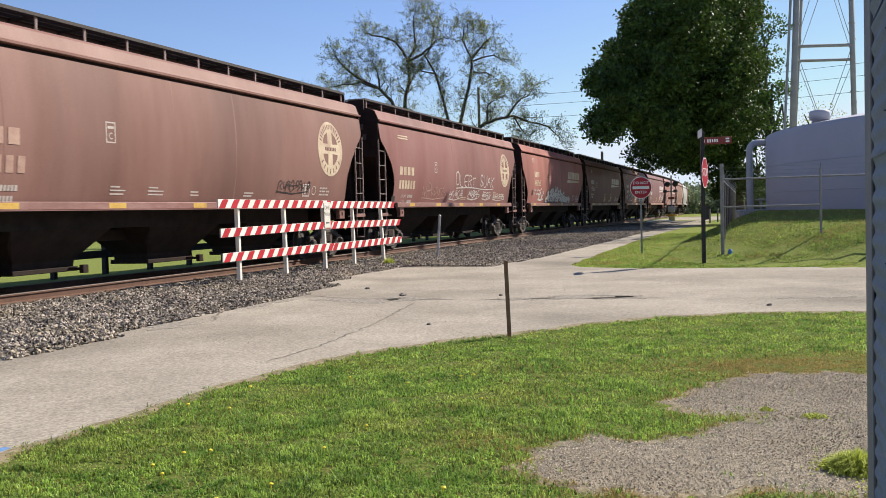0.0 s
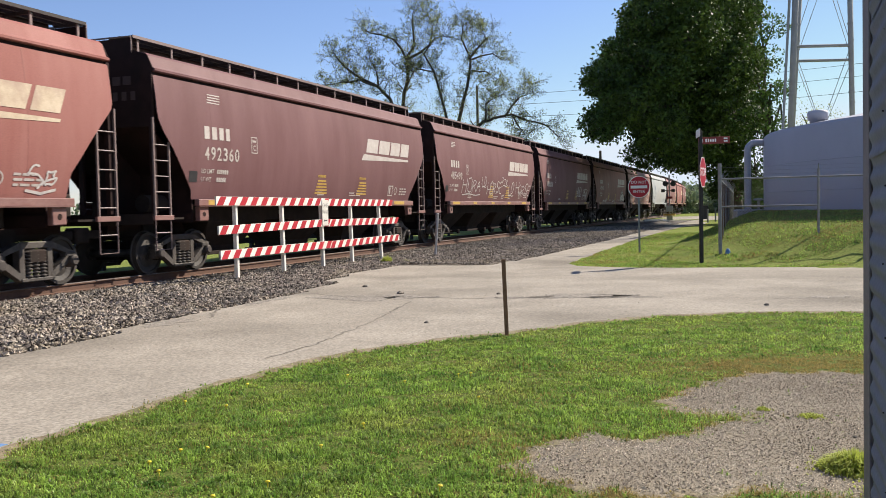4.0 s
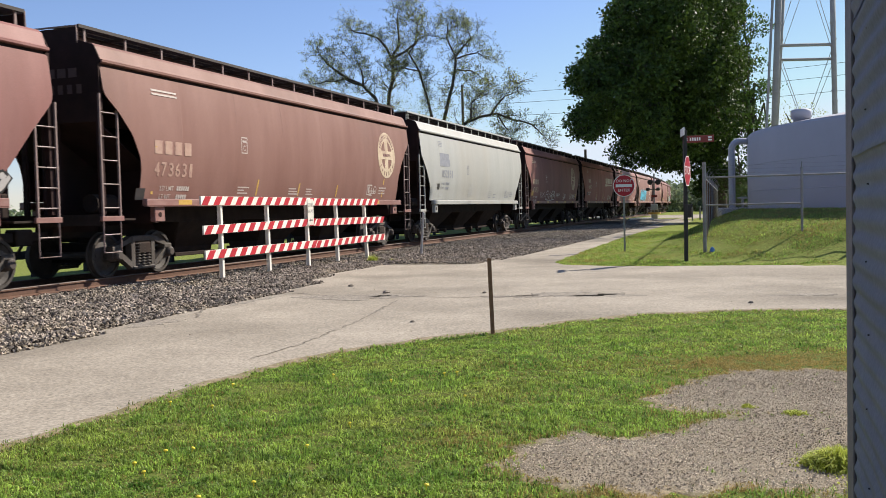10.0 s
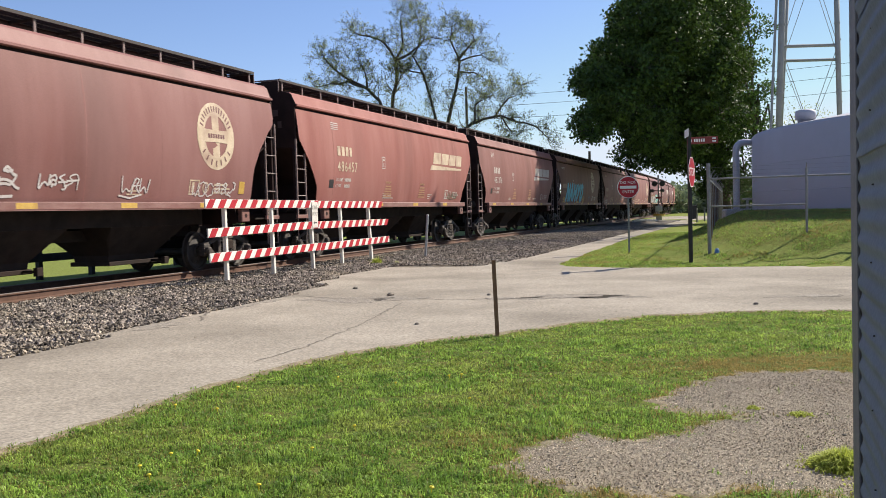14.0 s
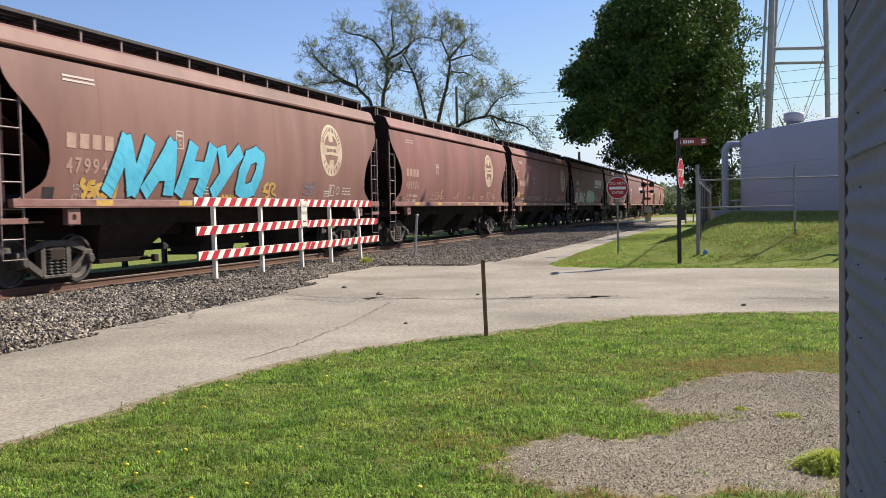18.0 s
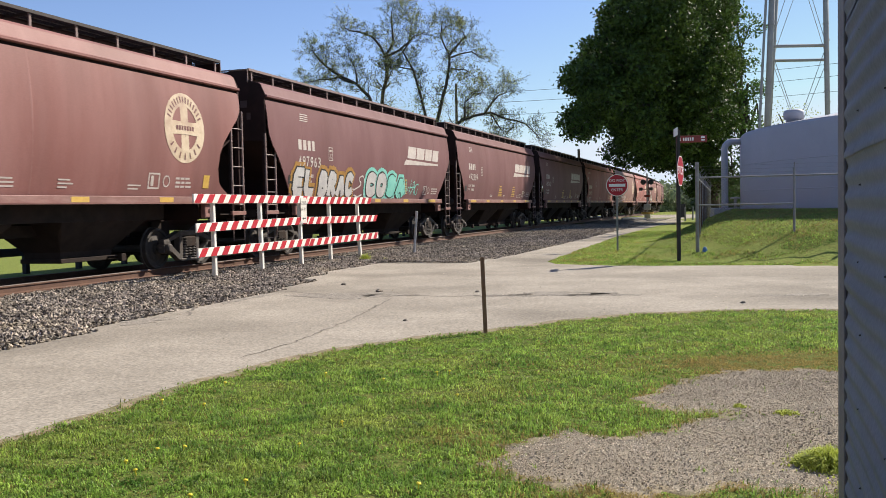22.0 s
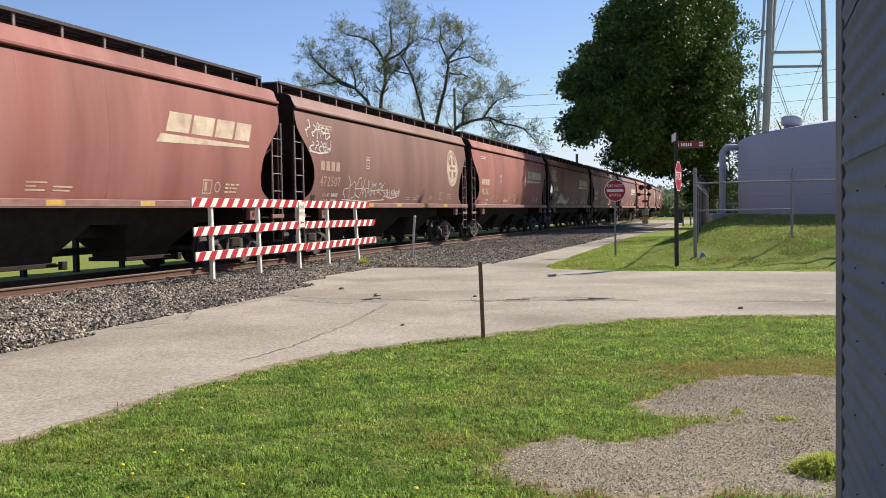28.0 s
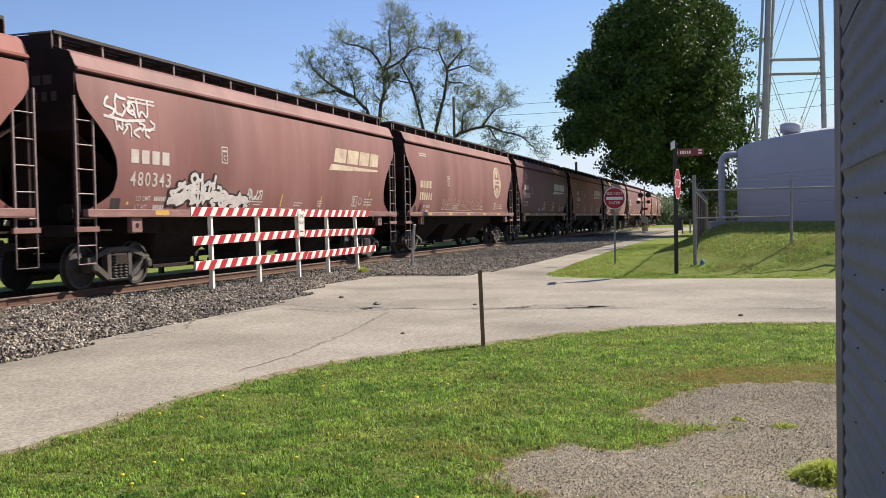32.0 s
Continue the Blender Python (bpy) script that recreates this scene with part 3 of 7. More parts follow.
def truck_parts(tr):
    # frame as bars, so that the windows stay open
    m = M()
    for sg in (-1, 1):
        m.prism([(sg * 1.02, 0.36), (sg * 1.0, 0.64), (sg * 0.74, 0.68), (sg * 0.74, 0.44)], "y", -0.07, 0.07)
        m.prism([(sg * 0.78, 0.60), (sg * 0.78, 0.69), (sg * 0.36, 0.84), (sg * 0.36, 0.72)], "y", -0.08, 0.08)
        m.prism([(sg * 0.8, 0.42), (sg * 0.76, 0.54), (sg * 0.36, 0.27), (sg * 0.36, 0.14)], "y", -0.08, 0.08)
        m.prism([(sg * 0.40, 0.20), (sg * 0.40, 0.8), (sg * 0.28, 0.8), (sg * 0.28, 0.20)], "y", -0.075, 0.075)
    m.box(-0.40, 0.40, -0.085, 0.085, 0.71, 0.84, 0.02).box(-0.38, 0.38, -0.1, 0.1, 0.13, 0.20, 0.015)
    frame_me = m.mesh("side_frame")
    frame_me.materials.append(STEEL)
    prof = []
    for i in range(8):
        prof += [(0.05, 0.205 + i * 0.062), (0.082, 0.222 + i * 0.062), (0.082, 0.238 + i * 0.062), (0.05, 0.255 + i * 0.062)]
    spring_me = M().lathe(prof, 12).mesh("spring")
    spring_me.materials.append(STEEL)
    cap = M().lathe([(0, -0.16), (0.075, -0.16), (0.105, -0.13), (0.11, -0.02), (0.13, 0.0), (0.13, 0.08)], 14, "y").box(-0.13, 0.13, -0.06, 0.06, 0.08, 0.17, 0.01).mesh("bearing")
    cap.materials.append(STEEL)
    bol = M().box(-0.22, 0.22, -1.12, 1.12, 0.45, 0.70, 0.03).box(-0.35, 0.35, -0.3, 0.3, 0.7, 1.05).box(-0.7, -0.62, -0.9, 0.9, 0.3, 0.42).box(0.62, 0.7, -0.9, 0.9, 0.3, 0.42)
    part("bolster", bol, UNDER, tr)
    for sg in (-1, 1):
        part("side_frame", frame_me, STEEL, tr, at=(0, sg * 1.0, 0))
        for cx in (-0.17, 0.0, 0.17):
            part("spring", spring_me, STEEL, tr, at=(cx, sg * 1.04, 0))
        for wx in (-0.889, 0.889):
            part("bearing", cap, STEEL, tr, at=pose(wx, sg * 1.02, 0.457, 0, 0, 0 if sg < 0 else 180))
    for wx in (-0.889, 0.889):
        w = M()
        for sg in (-1, 1):
            prof = [(0.06, -0.07), (0.13, -0.075), (0.15, -0.03), (0.30, 0.0), (0.385, -0.03), (0.395, -0.066), (0.452, -0.066), (0.458, 0.03), (0.485, 0.045), (0.485, 0.066), (0.39, 0.066), (0.375, 0.03), (0.15, 0.05), (0.13, 0.08), (0.06, 0.08)]
            w.lathe([(r, sg * (0.7525 + 0.005) - sg * h) for r, h in prof], 28, "y")
            # paint marks and casting lugs, which show the turning
            for i in range(3):
                a = 2.094 * i
                w.box(-0.03, 0.03, sg * 0.765 - 0.012, sg * 0.765 + 0.012, 0.2, 0.27)
                w.moved(Matrix.Rotation(a, 4, "Y"), len(w.v) - 8)
        w.tube((0, -1.05, 0), (0, 1.05, 0), 0.085, n=12)
        part("wheelset", w, WHEEL, tr, "steel wheel pair with bright rims", smooth=False, at=(wx, 0, 0.457))


END_RIM = [(-1.45, 3.1), (1.45, 3.1), (1.45, 4.2), (1.5, 4.25), (1.48, 4.31), (1.36, 4.57), (1.0, 4.7), (1.0, 4.94), (-1.0, 4.94), (-1.0, 4.7), (-1.36, 4.57), (-1.48, 4.31), (-1.5, 4.25), (-1.45, 4.2)]


def hopper_car(style):
    """One covered hopper, built round its middle at the rail's height; its +x end trails."""
    half, _, truck_in, _ = STYLES[style]
    car = thing("covered_hopper", "", "train car")
    sill = half - 0.06 if style == "curved" else half - cut(style, 1.6)
    posts = 14
    post_me = M().box(-0.028, 0.028, -0.012, 0.012, 4.45, 5.0).mesh("board_post")
    post_me.materials.append(LADDER)
    for sg in (-1, 1):
        part("side_sheet", side_sheet(style, sg), RED_OLD, car, smooth=True)
        part("side_sill", M().box(-sill, sill, sg * 1.56 - 0.06, sg * 1.56 + 0.06, 1.455, 1.598, 0.01), SILL, car)
        part("sill_lip", M().box(-sill, sill, sg * 1.59 - 0.05, sg * 1.59 + 0.05, 1.44, 1.454), SILL, car)
        part("eave_rim", M().prism([(sg * 1.2, 4.225), (sg * 1.51, 4.225), (sg * 1.53, 4.24), (sg * 1.53, 4.285), (sg * 1.475, 4.305), (sg * 1.455, 4.34), (sg * 1.37, 4.56), (sg * 1.29, 4.62), (sg * 0.9, 4.65), (sg * 0.9, 4.3)], "x", -half, half), RED_OLD, car)
        # Near-black strip painted in place of the shadow under the eave.
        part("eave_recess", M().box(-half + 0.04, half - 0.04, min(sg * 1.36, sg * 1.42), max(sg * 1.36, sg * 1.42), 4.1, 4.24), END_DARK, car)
        part("running_board", board(sg, half), GRATE, car, "dark steel grating walkway")
        # On newer cars, paler paint imitates light along the board's outer edge.
        part("board_edge", M().box(-half, half, sg * 1.012 - 0.006, sg * 1.012 + 0.006, 4.945, 5.008), LADDER if style == "newer" else GRATE, car)
        for i in range(posts):
            part("board_post", post_me, LADDER, car, at=(-half + 0.2 + i * (2 * half - 0.4) / (posts - 1), sg * 0.98, 0))
    m = M().prism([(p[0], p[1]) for p in gable(1.4, 4.33, 4.62)] + [(1.4, 4.26), (-1.4, 4.26)], "x", -half + 0.02, half - 0.02)
    part("roof", m, RED_OLD, car)
    part("hatch_trough", M().box(-half + 0.3, half - 0.3, -0.42, 0.42, 4.5, 4.985, 0.03), END_DARK, car)
    for sg in (-1, 1):
        def span(a, b):
            return min(sg * a, sg * b), max(sg * a, sg * b)
        # The ends' near-black colour holds the shade of the neighbouring car.
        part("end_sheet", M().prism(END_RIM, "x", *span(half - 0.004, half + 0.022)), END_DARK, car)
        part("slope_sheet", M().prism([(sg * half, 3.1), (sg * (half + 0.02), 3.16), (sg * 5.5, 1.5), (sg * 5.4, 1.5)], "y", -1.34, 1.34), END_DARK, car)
        f = M()
        for y in (-1.42, 1.42):
            f.box(*span(half - 0.04, half + 0.05), y - 0.05, y + 0.05, 1.3, 4.2)
        f.box(*span(half - 0.05, half + 0.03), -0.45, -0.35, 1.1, 3.3).box(*span(half - 0.05, half + 0.03), 0.35, 0.45, 1.1, 3.3)
        f.box(*span(5.0, half), -0.22, 0.22, 0.95, 1.3)
        f.box(sg * (half - truck_in) - 0.1, sg * (half - truck_in) + 0.1, -1.4, 1.4, 1.1, 1.3)
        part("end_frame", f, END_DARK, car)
        # Dark plate added to stop the view through the end gap.
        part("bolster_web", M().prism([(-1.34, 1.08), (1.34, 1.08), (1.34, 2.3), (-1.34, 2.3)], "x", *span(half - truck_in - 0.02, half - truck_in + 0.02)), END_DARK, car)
        part("end_platform", M().box(*span(half - 0.95, half + 0.14), -1.46, 1.46, 1.17, 1.21).box(*span(half + 0.1, half + 0.15), -1.46, 1.46, 1.08, 1.3), UNDER, car)
        g = M().pipe([(sg * (half - 0.08), -0.99, 4.5), (sg * (half + 0.03), -0.99, 4.68), (sg * (half + 0.03), -0.99, 4.97), (sg * (half + 0.03), 0.99, 4.97), (sg * (half + 0.03), 0.99, 4.68), (sg * (half - 0.08), 0.99, 4.5)], 0.02, 6)
        part("grab_rail", g, LADDER, car)
        # Added dark plate on the centreline; it hides the sky behind the notch.
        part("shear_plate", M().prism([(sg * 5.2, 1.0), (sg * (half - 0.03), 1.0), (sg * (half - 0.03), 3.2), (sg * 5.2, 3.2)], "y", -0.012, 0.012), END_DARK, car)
        part("brake_reservoir", M().tube((sg * (half - 1.0), -0.85, 1.52), (sg * (half - 0.35), -0.85, 1.52), 0.19, n=14) if sg < 0 else M().box(half - 0.8, half - 0.45, -0.9, -0.6, 1.25, 1.7, 0.03), UNDER, car)
        for y in (-1, 1):
            xi, xo = sg * (half - 0.42), sg * (half + 0.1)
            part("ladder", ladder(xi, xo, y * 1.5, 1.42, cut_height(style, 0.42) + 0.05, cut_height(style, 0.0) - 0.12, 1.2, 5), LADDER, car)
            part("stirrup_step", M().pipe([(xi, y * 1.5, 1.3), (xi, y * 1.5, 0.55), (xo, y * 1.5, 0.55), (xo, y * 1.5, 1.3)], 0.016, 6).tube((xi, y * 1.5, 0.9), (xo, y * 1.5, 0.9), 0.013, n=6), LADDER, car)
            part("step_plate", M().box(*span(half - 0.5, half + 0.16), y * 1.5 - 0.03, y * 1.5 + 0.03, 1.16, 1.26, 0.006), SILL, car)
            px = sg * (half - 1.62 if style in ("bowed", "curved") else half - 1.55)
            pad = part("jacking_pad", M().box(px - 0.18, px + 0.18, y * 1.52 - 0.06, y * 1.52 + 0.06, 1.12, 1.438, 0.015), SILL, car)
            part("pad_eye", M().tube((px, y * 1.585, 1.27), (px, y * 1.575, 1.27), 0.055, n=12), END_DARK, pad)
        c = M().box(*span(half - 0.1, half + 0.66), -0.09, 0.09, 0.8, 0.98, 0.02).box(sg * (half + 0.62) - 0.13, sg * (half + 0.62) + 0.13, -0.17, 0.13, 0.72, 1.04, 0.03)
        c.pipe([(sg * (half + 0.15), 0.3, 0.85), (sg * (half + 0.42), 0.32, 0.55), (sg * (half + 0.66), 0.3, 0.5)], 0.03, 6)
        part("coupler", c, UNDER, car)
        tr = new("truck")
        tr.parent = car
        tr.matrix_basis = pose(sg * (half - truck_in), 0, 0)
        tr.empty_display_size = 0.2
        truck_parts(tr)
    # faint print on the leading end
    sh = M()
    for i in range(4):
        sh.box(-half - 0.027, -half - 0.0225, -0.95 + i * 0.26, -0.75 + i * 0.26, 3.98, 4.16)
    for i in range(6):
        sh.box(-half - 0.027, -half - 0.0225, -1.05 + i * 0.22, -0.93 + i * 0.22, 3.66, 3.84)
    part("end_stencil", sh, END_ST, car)["kind"] = "stuff"
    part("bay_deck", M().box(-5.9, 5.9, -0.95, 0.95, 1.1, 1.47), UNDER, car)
    for bx in (-3.9, 0.0, 3.9):
        b = M()
        top, bot = 1.098, 0.36
        prof = [(-1.32, top), (1.32, top), (1.15, 0.85), (0.8, bot + 0.14), (0.8, bot), (-0.8, bot), (-0.8, bot + 0.14), (-1.15, 0.85)]
        ys = [0.95, 0.95, 0.7, 0.45, 0.42, 0.42, 0.45, 0.7]
        vs = [(x, -y, z) for (x, z), y in zip(prof, ys)] + [(x, y, z) for (x, z), y in zip(prof, ys)]
        b.add(vs, [tuple(range(8))[::-1], tuple(range(8, 16))] + [(i, (i + 1) % 8, 8 + (i + 1) % 8, 8 + i) for i in range(8)])
        b.moved(Matrix.Translation((bx, 0, 0)))
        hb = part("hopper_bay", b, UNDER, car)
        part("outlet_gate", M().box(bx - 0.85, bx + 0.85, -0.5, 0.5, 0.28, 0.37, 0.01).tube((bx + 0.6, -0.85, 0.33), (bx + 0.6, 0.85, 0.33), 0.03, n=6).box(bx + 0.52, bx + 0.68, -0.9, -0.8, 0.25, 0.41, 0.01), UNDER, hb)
    seam = M()
    for i, z in enumerate(np.linspace(1.62, 4.14, 12)):
        y = side_y(z)
        seam.v += [(-0.04, -y + 0.005, z), (0.0, -y + 0.0005, z), (0.04, -y + 0.005, z)]
    seam.f += [(3 * i + k, 3 * i + 1 + k, 3 * i + 4 + k, 3 * i + 3 + k) for i in range(11) for k in (0, 1)]
    seam = seam.mesh("weld_seam")
    seam.materials.append(SEAM)
    for sg in (0, 180):
        for x in (-5.9, -3.55, -1.2, 1.2, 3.55, 5.9):
            part("weld_seam", seam, SEAM, car, at=pose(x, 0, 0, 0, 0, sg))
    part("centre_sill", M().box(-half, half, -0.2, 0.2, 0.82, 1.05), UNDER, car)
    return car


def board(sg, half):
    m = M()
    y0, y1 = (sg * 0.42, sg * 1.0)
    lo, hi = min(y0, y1), max(y0, y1)
    for y in (lo, (lo + hi) / 2, hi - 0.03):
        m.box(-half, half, y, y + 0.03, 4.95, 5.0)
    n = int(2 * half / 0.07)
    for i in range(n):
        x = -half + i * 2 * half / n
        m.box(x, x + 0.012, lo, hi, 4.955, 4.995)
    # brackets down to the hatch trough
    for i in range(14):
        x = -half + 0.2 + i * (2 * half - 0.4) / 13
        m.box(x - 0.02, x + 0.02, min(sg * 0.42, sg * 1.0), max(sg * 0.42, sg * 1.0), 4.9, 4.95)
    return m


# ---- painted marks on the cars ----
def decal(name, shapes, material, parent, label="", lift=0.004):
    """Flat shapes of (x, z) corners laid on the near side of a car, following its curve."""
    vs, fs = [], []
    for k, sh in enumerate(shapes):
        o = len(vs)
        up = lift + 0.0001 * (k % 24)
        vs += [(x, -(side_y(z) + up), z) for x, z in sh]
        fs.append(tuple(range(o, o + len(sh))))
    me = bpy.data.meshes.new(name)
    me.from_pydata(vs, [], fs)
    me.materials.append(material)
    ob = new(name, me)
    ob.parent = parent
    if label:
        tagged(ob, label)
    return ob


def bar(x0, x1, z0, z1, slant=0.0):
    return [(x0, z0), (x1, z0), (x1 + slant, z1), (x0 + slant, z1)]


def bars(x, z, h, widths, gap, slant=0.0):
    out = []
    for w in widths:
        out.append(bar(x, x + w, z, z + h, slant))
        x += w + gap
    return out


def ring(cx, cz, r0, r1, a0, a1, n=14):
    out = []
    for i in range(n):
        a, b = a0 + (a1 - a0) * i / n, a0 + (a1 - a0) * (i + 1) / n
        out.append([(cx + r0 * math.cos(a), cz + r0 * math.sin(a)), (cx + r1 * math.cos(a), cz + r1 * math.sin(a)),
                    (cx + r1 * math.cos(b), cz + r1 * math.sin(b)), (cx + r0 * math.cos(b), cz + r0 * math.sin(b))])
    return out


def glyph(word):
    """Flat shapes of a word or digit in the built-in font, in a unit square."""
    cu = bpy.data.curves.new("words", "FONT")
    cu.body, cu.size, cu.offset, cu.resolution_u = word, 1.0, 0.012, 3
    ob = bpy.data.objects.new("words", cu)
    scene.collection.objects.link(ob)
    bpy.context.view_layer.update()
    me = bpy.data.meshes.new_from_object(ob.evaluated_get(bpy.context.evaluated_depsgraph_get()))
    bpy.data.objects.remove(ob)
    co = [(v.co.x, v.co.y) for v in me.vertices]
    x0, x1 = min(c[0] for c in co), max(c[0] for c in co)
    z0, z1 = min(c[1] for c in co), max(c[1] for c in co)
    at = [((a - x0) / (x1 - x0), (b - z0) / (z1 - z0)) for a, b in co]
    return [[at[i] for i in p.vertices] for p in me.polygons]


GLYPHS = {w: glyph(w) for w in [*"0123456789C", "LD LMT", "LT WT"]}


def letters(word, x, z, h, width):
    """A word, or a number digit by digit, h high from z up and as wide as given."""
    cells = list(word) if word.isdigit() else [word]
    step, out = width / len(cells), []
    for i, c in enumerate(cells):
        w = step * (0.72 if len(cells) > 1 else 1.0) * (0.6 if c == "1" else 1.0)
        out += [[(x + i * step + a * w + (step * 0.14 if c == "1" else 0), z + b * h) for a, b in q] for q in GLYPHS[c]]
    return out


def outlined(x, z, w, h, e=0.03):
    return [bar(x, x + w, z, z + e), bar(x, x + w, z + h - e, z + h), bar(x, x + e, z + e, z + h - e), bar(x + w - e, x + w, z + e, z + h - e)]


def round_emblem(car, cx, cz, material):
    sh = ring(cx, cz, 0.49, 0.775, 0, 6.2832, 40)
    # cross with straight arms
    for k in range(4):
        c, s = math.cos(k * math.pi / 2), math.sin(k * math.pi / 2)
        arm = [(-0.13, -0.13), (0.13, -0.13), (0.15, 0.5), (-0.15, 0.5)]
        sh.append([(cx + x * c - z * s, cz + x * s + z * c) for x, z in arm])
    em = decal("emblem", sh, material, car, "cream round emblem with a cross")
    sh = []
    for a0, a1, n in ((2.75, 0.4, 15), (3.75, 5.65, 7)):
        for i in range(n):
            b = a0 + (a1 - a0) * i / (n - 1)
            sh += ring(cx, cz, 0.56, 0.7, b - 0.032, b + 0.032, 1)
    sh += bars(cx - 0.34, cz - 0.05, 0.1, [0.07] * 7, 0.032)
    decal("print_band", sh, RED_DARK, em, "", 0.007)["kind"] = "stuff"


def wedge_emblem(car, x0, z0, material):
    """Four slanted blocks over a long wedge."""
    sh, x = [], x0 + 0.38
    for w in (0.88, 0.88, 0.8, 0.72):
        sh += [bar(x, x + w, z0 + 0.26, z0 + 0.7, 0.2)]
        x += w + 0.1
    sh.append([(x0, z0), (x0 + 3.95, z0 + 0.1), (x0 + 3.98, z0 + 0.16), (x0 + 0.2, z0 + 0.2)])
    decal("emblem", sh, material, car, "slanted block emblem over a long wedge")


NUMBERS = {1: "486365", 2: "492360", 3: "485490", 5: "487478", 6: "473631", 7: "852151", 8: "476853", 9: "486457", 10: "487376", 11: "479944", 12: "481016", 13: "473665",
           14: "497963", 15: "492309", 16: "490478", 17: "483035", 18: "472507", 19: "482815", 20: "480343"}


def stencils(car, j, style, material, seed):
    rnd = random.Random(seed)
    old = style in ("bowed", "curved")
    x, z = (-6.9, 2.08) if old else (-6.2, 2.48) if style == "newer" else (-5.65, 2.53)
    sh = bars(x, z + 0.47, 0.28, [0.2, 0.2, 0.18, 0.16] if not old else [0.26] * 4, 0.1)
    decal("reporting_mark", sh, material, car, "pale stencilled blocks of lettering")["kind"] = "stuff"
    if j in NUMBERS:
        decal("car_number", letters(NUMBERS[j], x, z, 0.3, 1.5), material, car, "pale stencilled car number")["kind"] = "stuff"
    else:
        decal("car_number", bars(x, z, 0.29, [0.17] * 6, 0.09), material, car)["kind"] = "stuff"
    lx = x + (0.25 if old else -0.1)
    sh = letters("LD LMT", lx, z - 0.3, 0.1, 0.5) + letters("LT WT", lx, z - 0.48, 0.1, 0.4)
    sh += bars(lx + 0.62, z - 0.3, 0.1, [0.06] * 6, 0.02) + bars(lx + 0.62, z - 0.48, 0.1, [0.06] * 5, 0.02)
    decal("load_stencil", sh, WHITE_ST if j != 7 else GREY_ST, car)["kind"] = "stuff"
    bx = x - 0.55
    decal("tag_board", [bar(bx, bx + 0.3, z - 0.5, z - 0.26)], AERO_BLACK, car)
    px = {"newer": -4.2, "straight": -2.16}.get(style, -3.4)
    pb = decal("spec_box", outlined(px, 2.72, 0.28, 0.4, 0.025), WHITE_ST if j != 7 else GREY_ST, car)
    decal("spec_print", letters("C", px + 0.08, 2.79, 0.13, 0.11) + [bar(px + 0.05, px + 0.23, 2.99, 3.04)], WHITE_ST if j != 7 else GREY_ST, pb)
    sh = []
    for k in range(rnd.randint(3, 5)):
        sx = rnd.uniform(-4.0, 5.0)
        for i in range(rnd.randint(2, 3)):
            sh.append(bar(sx, sx + rnd.uniform(0.25, 0.55), 1.74 + i * 0.07, 1.77 + i * 0.07))
    if not old:
        sh += [bar(-6.0 + i * 0.015, -5.5 + i * 0.015, 3.76 + i * 0.06, 3.785 + i * 0.06) for i in range(4)]
    else:
        sh += [bar(-6.9, -6.0, 3.78, 3.82), bar(-6.9, -6.0, 3.86, 3.9)]
    qx = 4.6
    sh += outlined(qx, 1.76, 0.4, 0.34, 0.035) + [bar(qx + 0.09, qx + 0.19, 1.82, 2.04)]
    sh += ring(qx + 0.65, 1.93, 0.1, 0.13, 0, 6.2832, 12)
    for i in range(3):
        sh += bars(qx + 1.0, 1.8 + i * 0.09, 0.045, [rnd.uniform(0.1, 0.25) for _ in range(3)], 0.04)
    decal("stencil", sh, WHITE_ST if j != 7 and rnd.random() < 0.7 else material, car)["kind"] = "stuff"
    sh = []
    for x0 in ((-0.7, 2.1) if style == "newer" else (-1.9, 1.5) if style == "straight" else ()):
        sh += bars(x0 + 0.12, 2.24, 0.07, [0.05] * 7, 0.02)
        sh += [bar(x0 + 0.03 * i, x0 + 0.75 - 0.03 * i, 1.78 + i * 0.085, 1.825 + i * 0.085) for i in range(5)]
    if sh:
        decal("warning_stencil", sh, GREY_FAINT if j == 7 else OLD_YELLOW if j in (1, 9, 10) else YELLOW, car, "pale lines of warning print")["kind"] = "stuff"
    elif j in (6, 8, 12, 13, 20):
        sh = [bar(x0, x0 + 0.07, 1.7, z1, 0.06) for x0, z1 in ((-6.95, 2.7), (-2.6, 2.1), (-0.3, 2.05), (2.2, 2.05), (5.9, 2.3))] if j in (6, 12, 20) else [bar(-7.15, -6.65, 1.9, 2.18), bar(6.7, 6.95, 1.8, 2.1)]
        decal("reflector_tick", sh, YELLOW, car, "yellow reflector patches")
    gaps = 3.4 if style == "straight" else 2.75
    x0 = -6.2
    k = 0
    while x0 < 6.3:
        if j not in (7, 19) and not (j in (5,) and k % 2):
            part("reflector", M().box(x0, x0 + (0.9 if style == "newer" and k in (0, 4) else 0.5), -1.6225, -1.6205, 1.475, 1.58), YELLOW, car)
        x0 += gaps
        k += 1


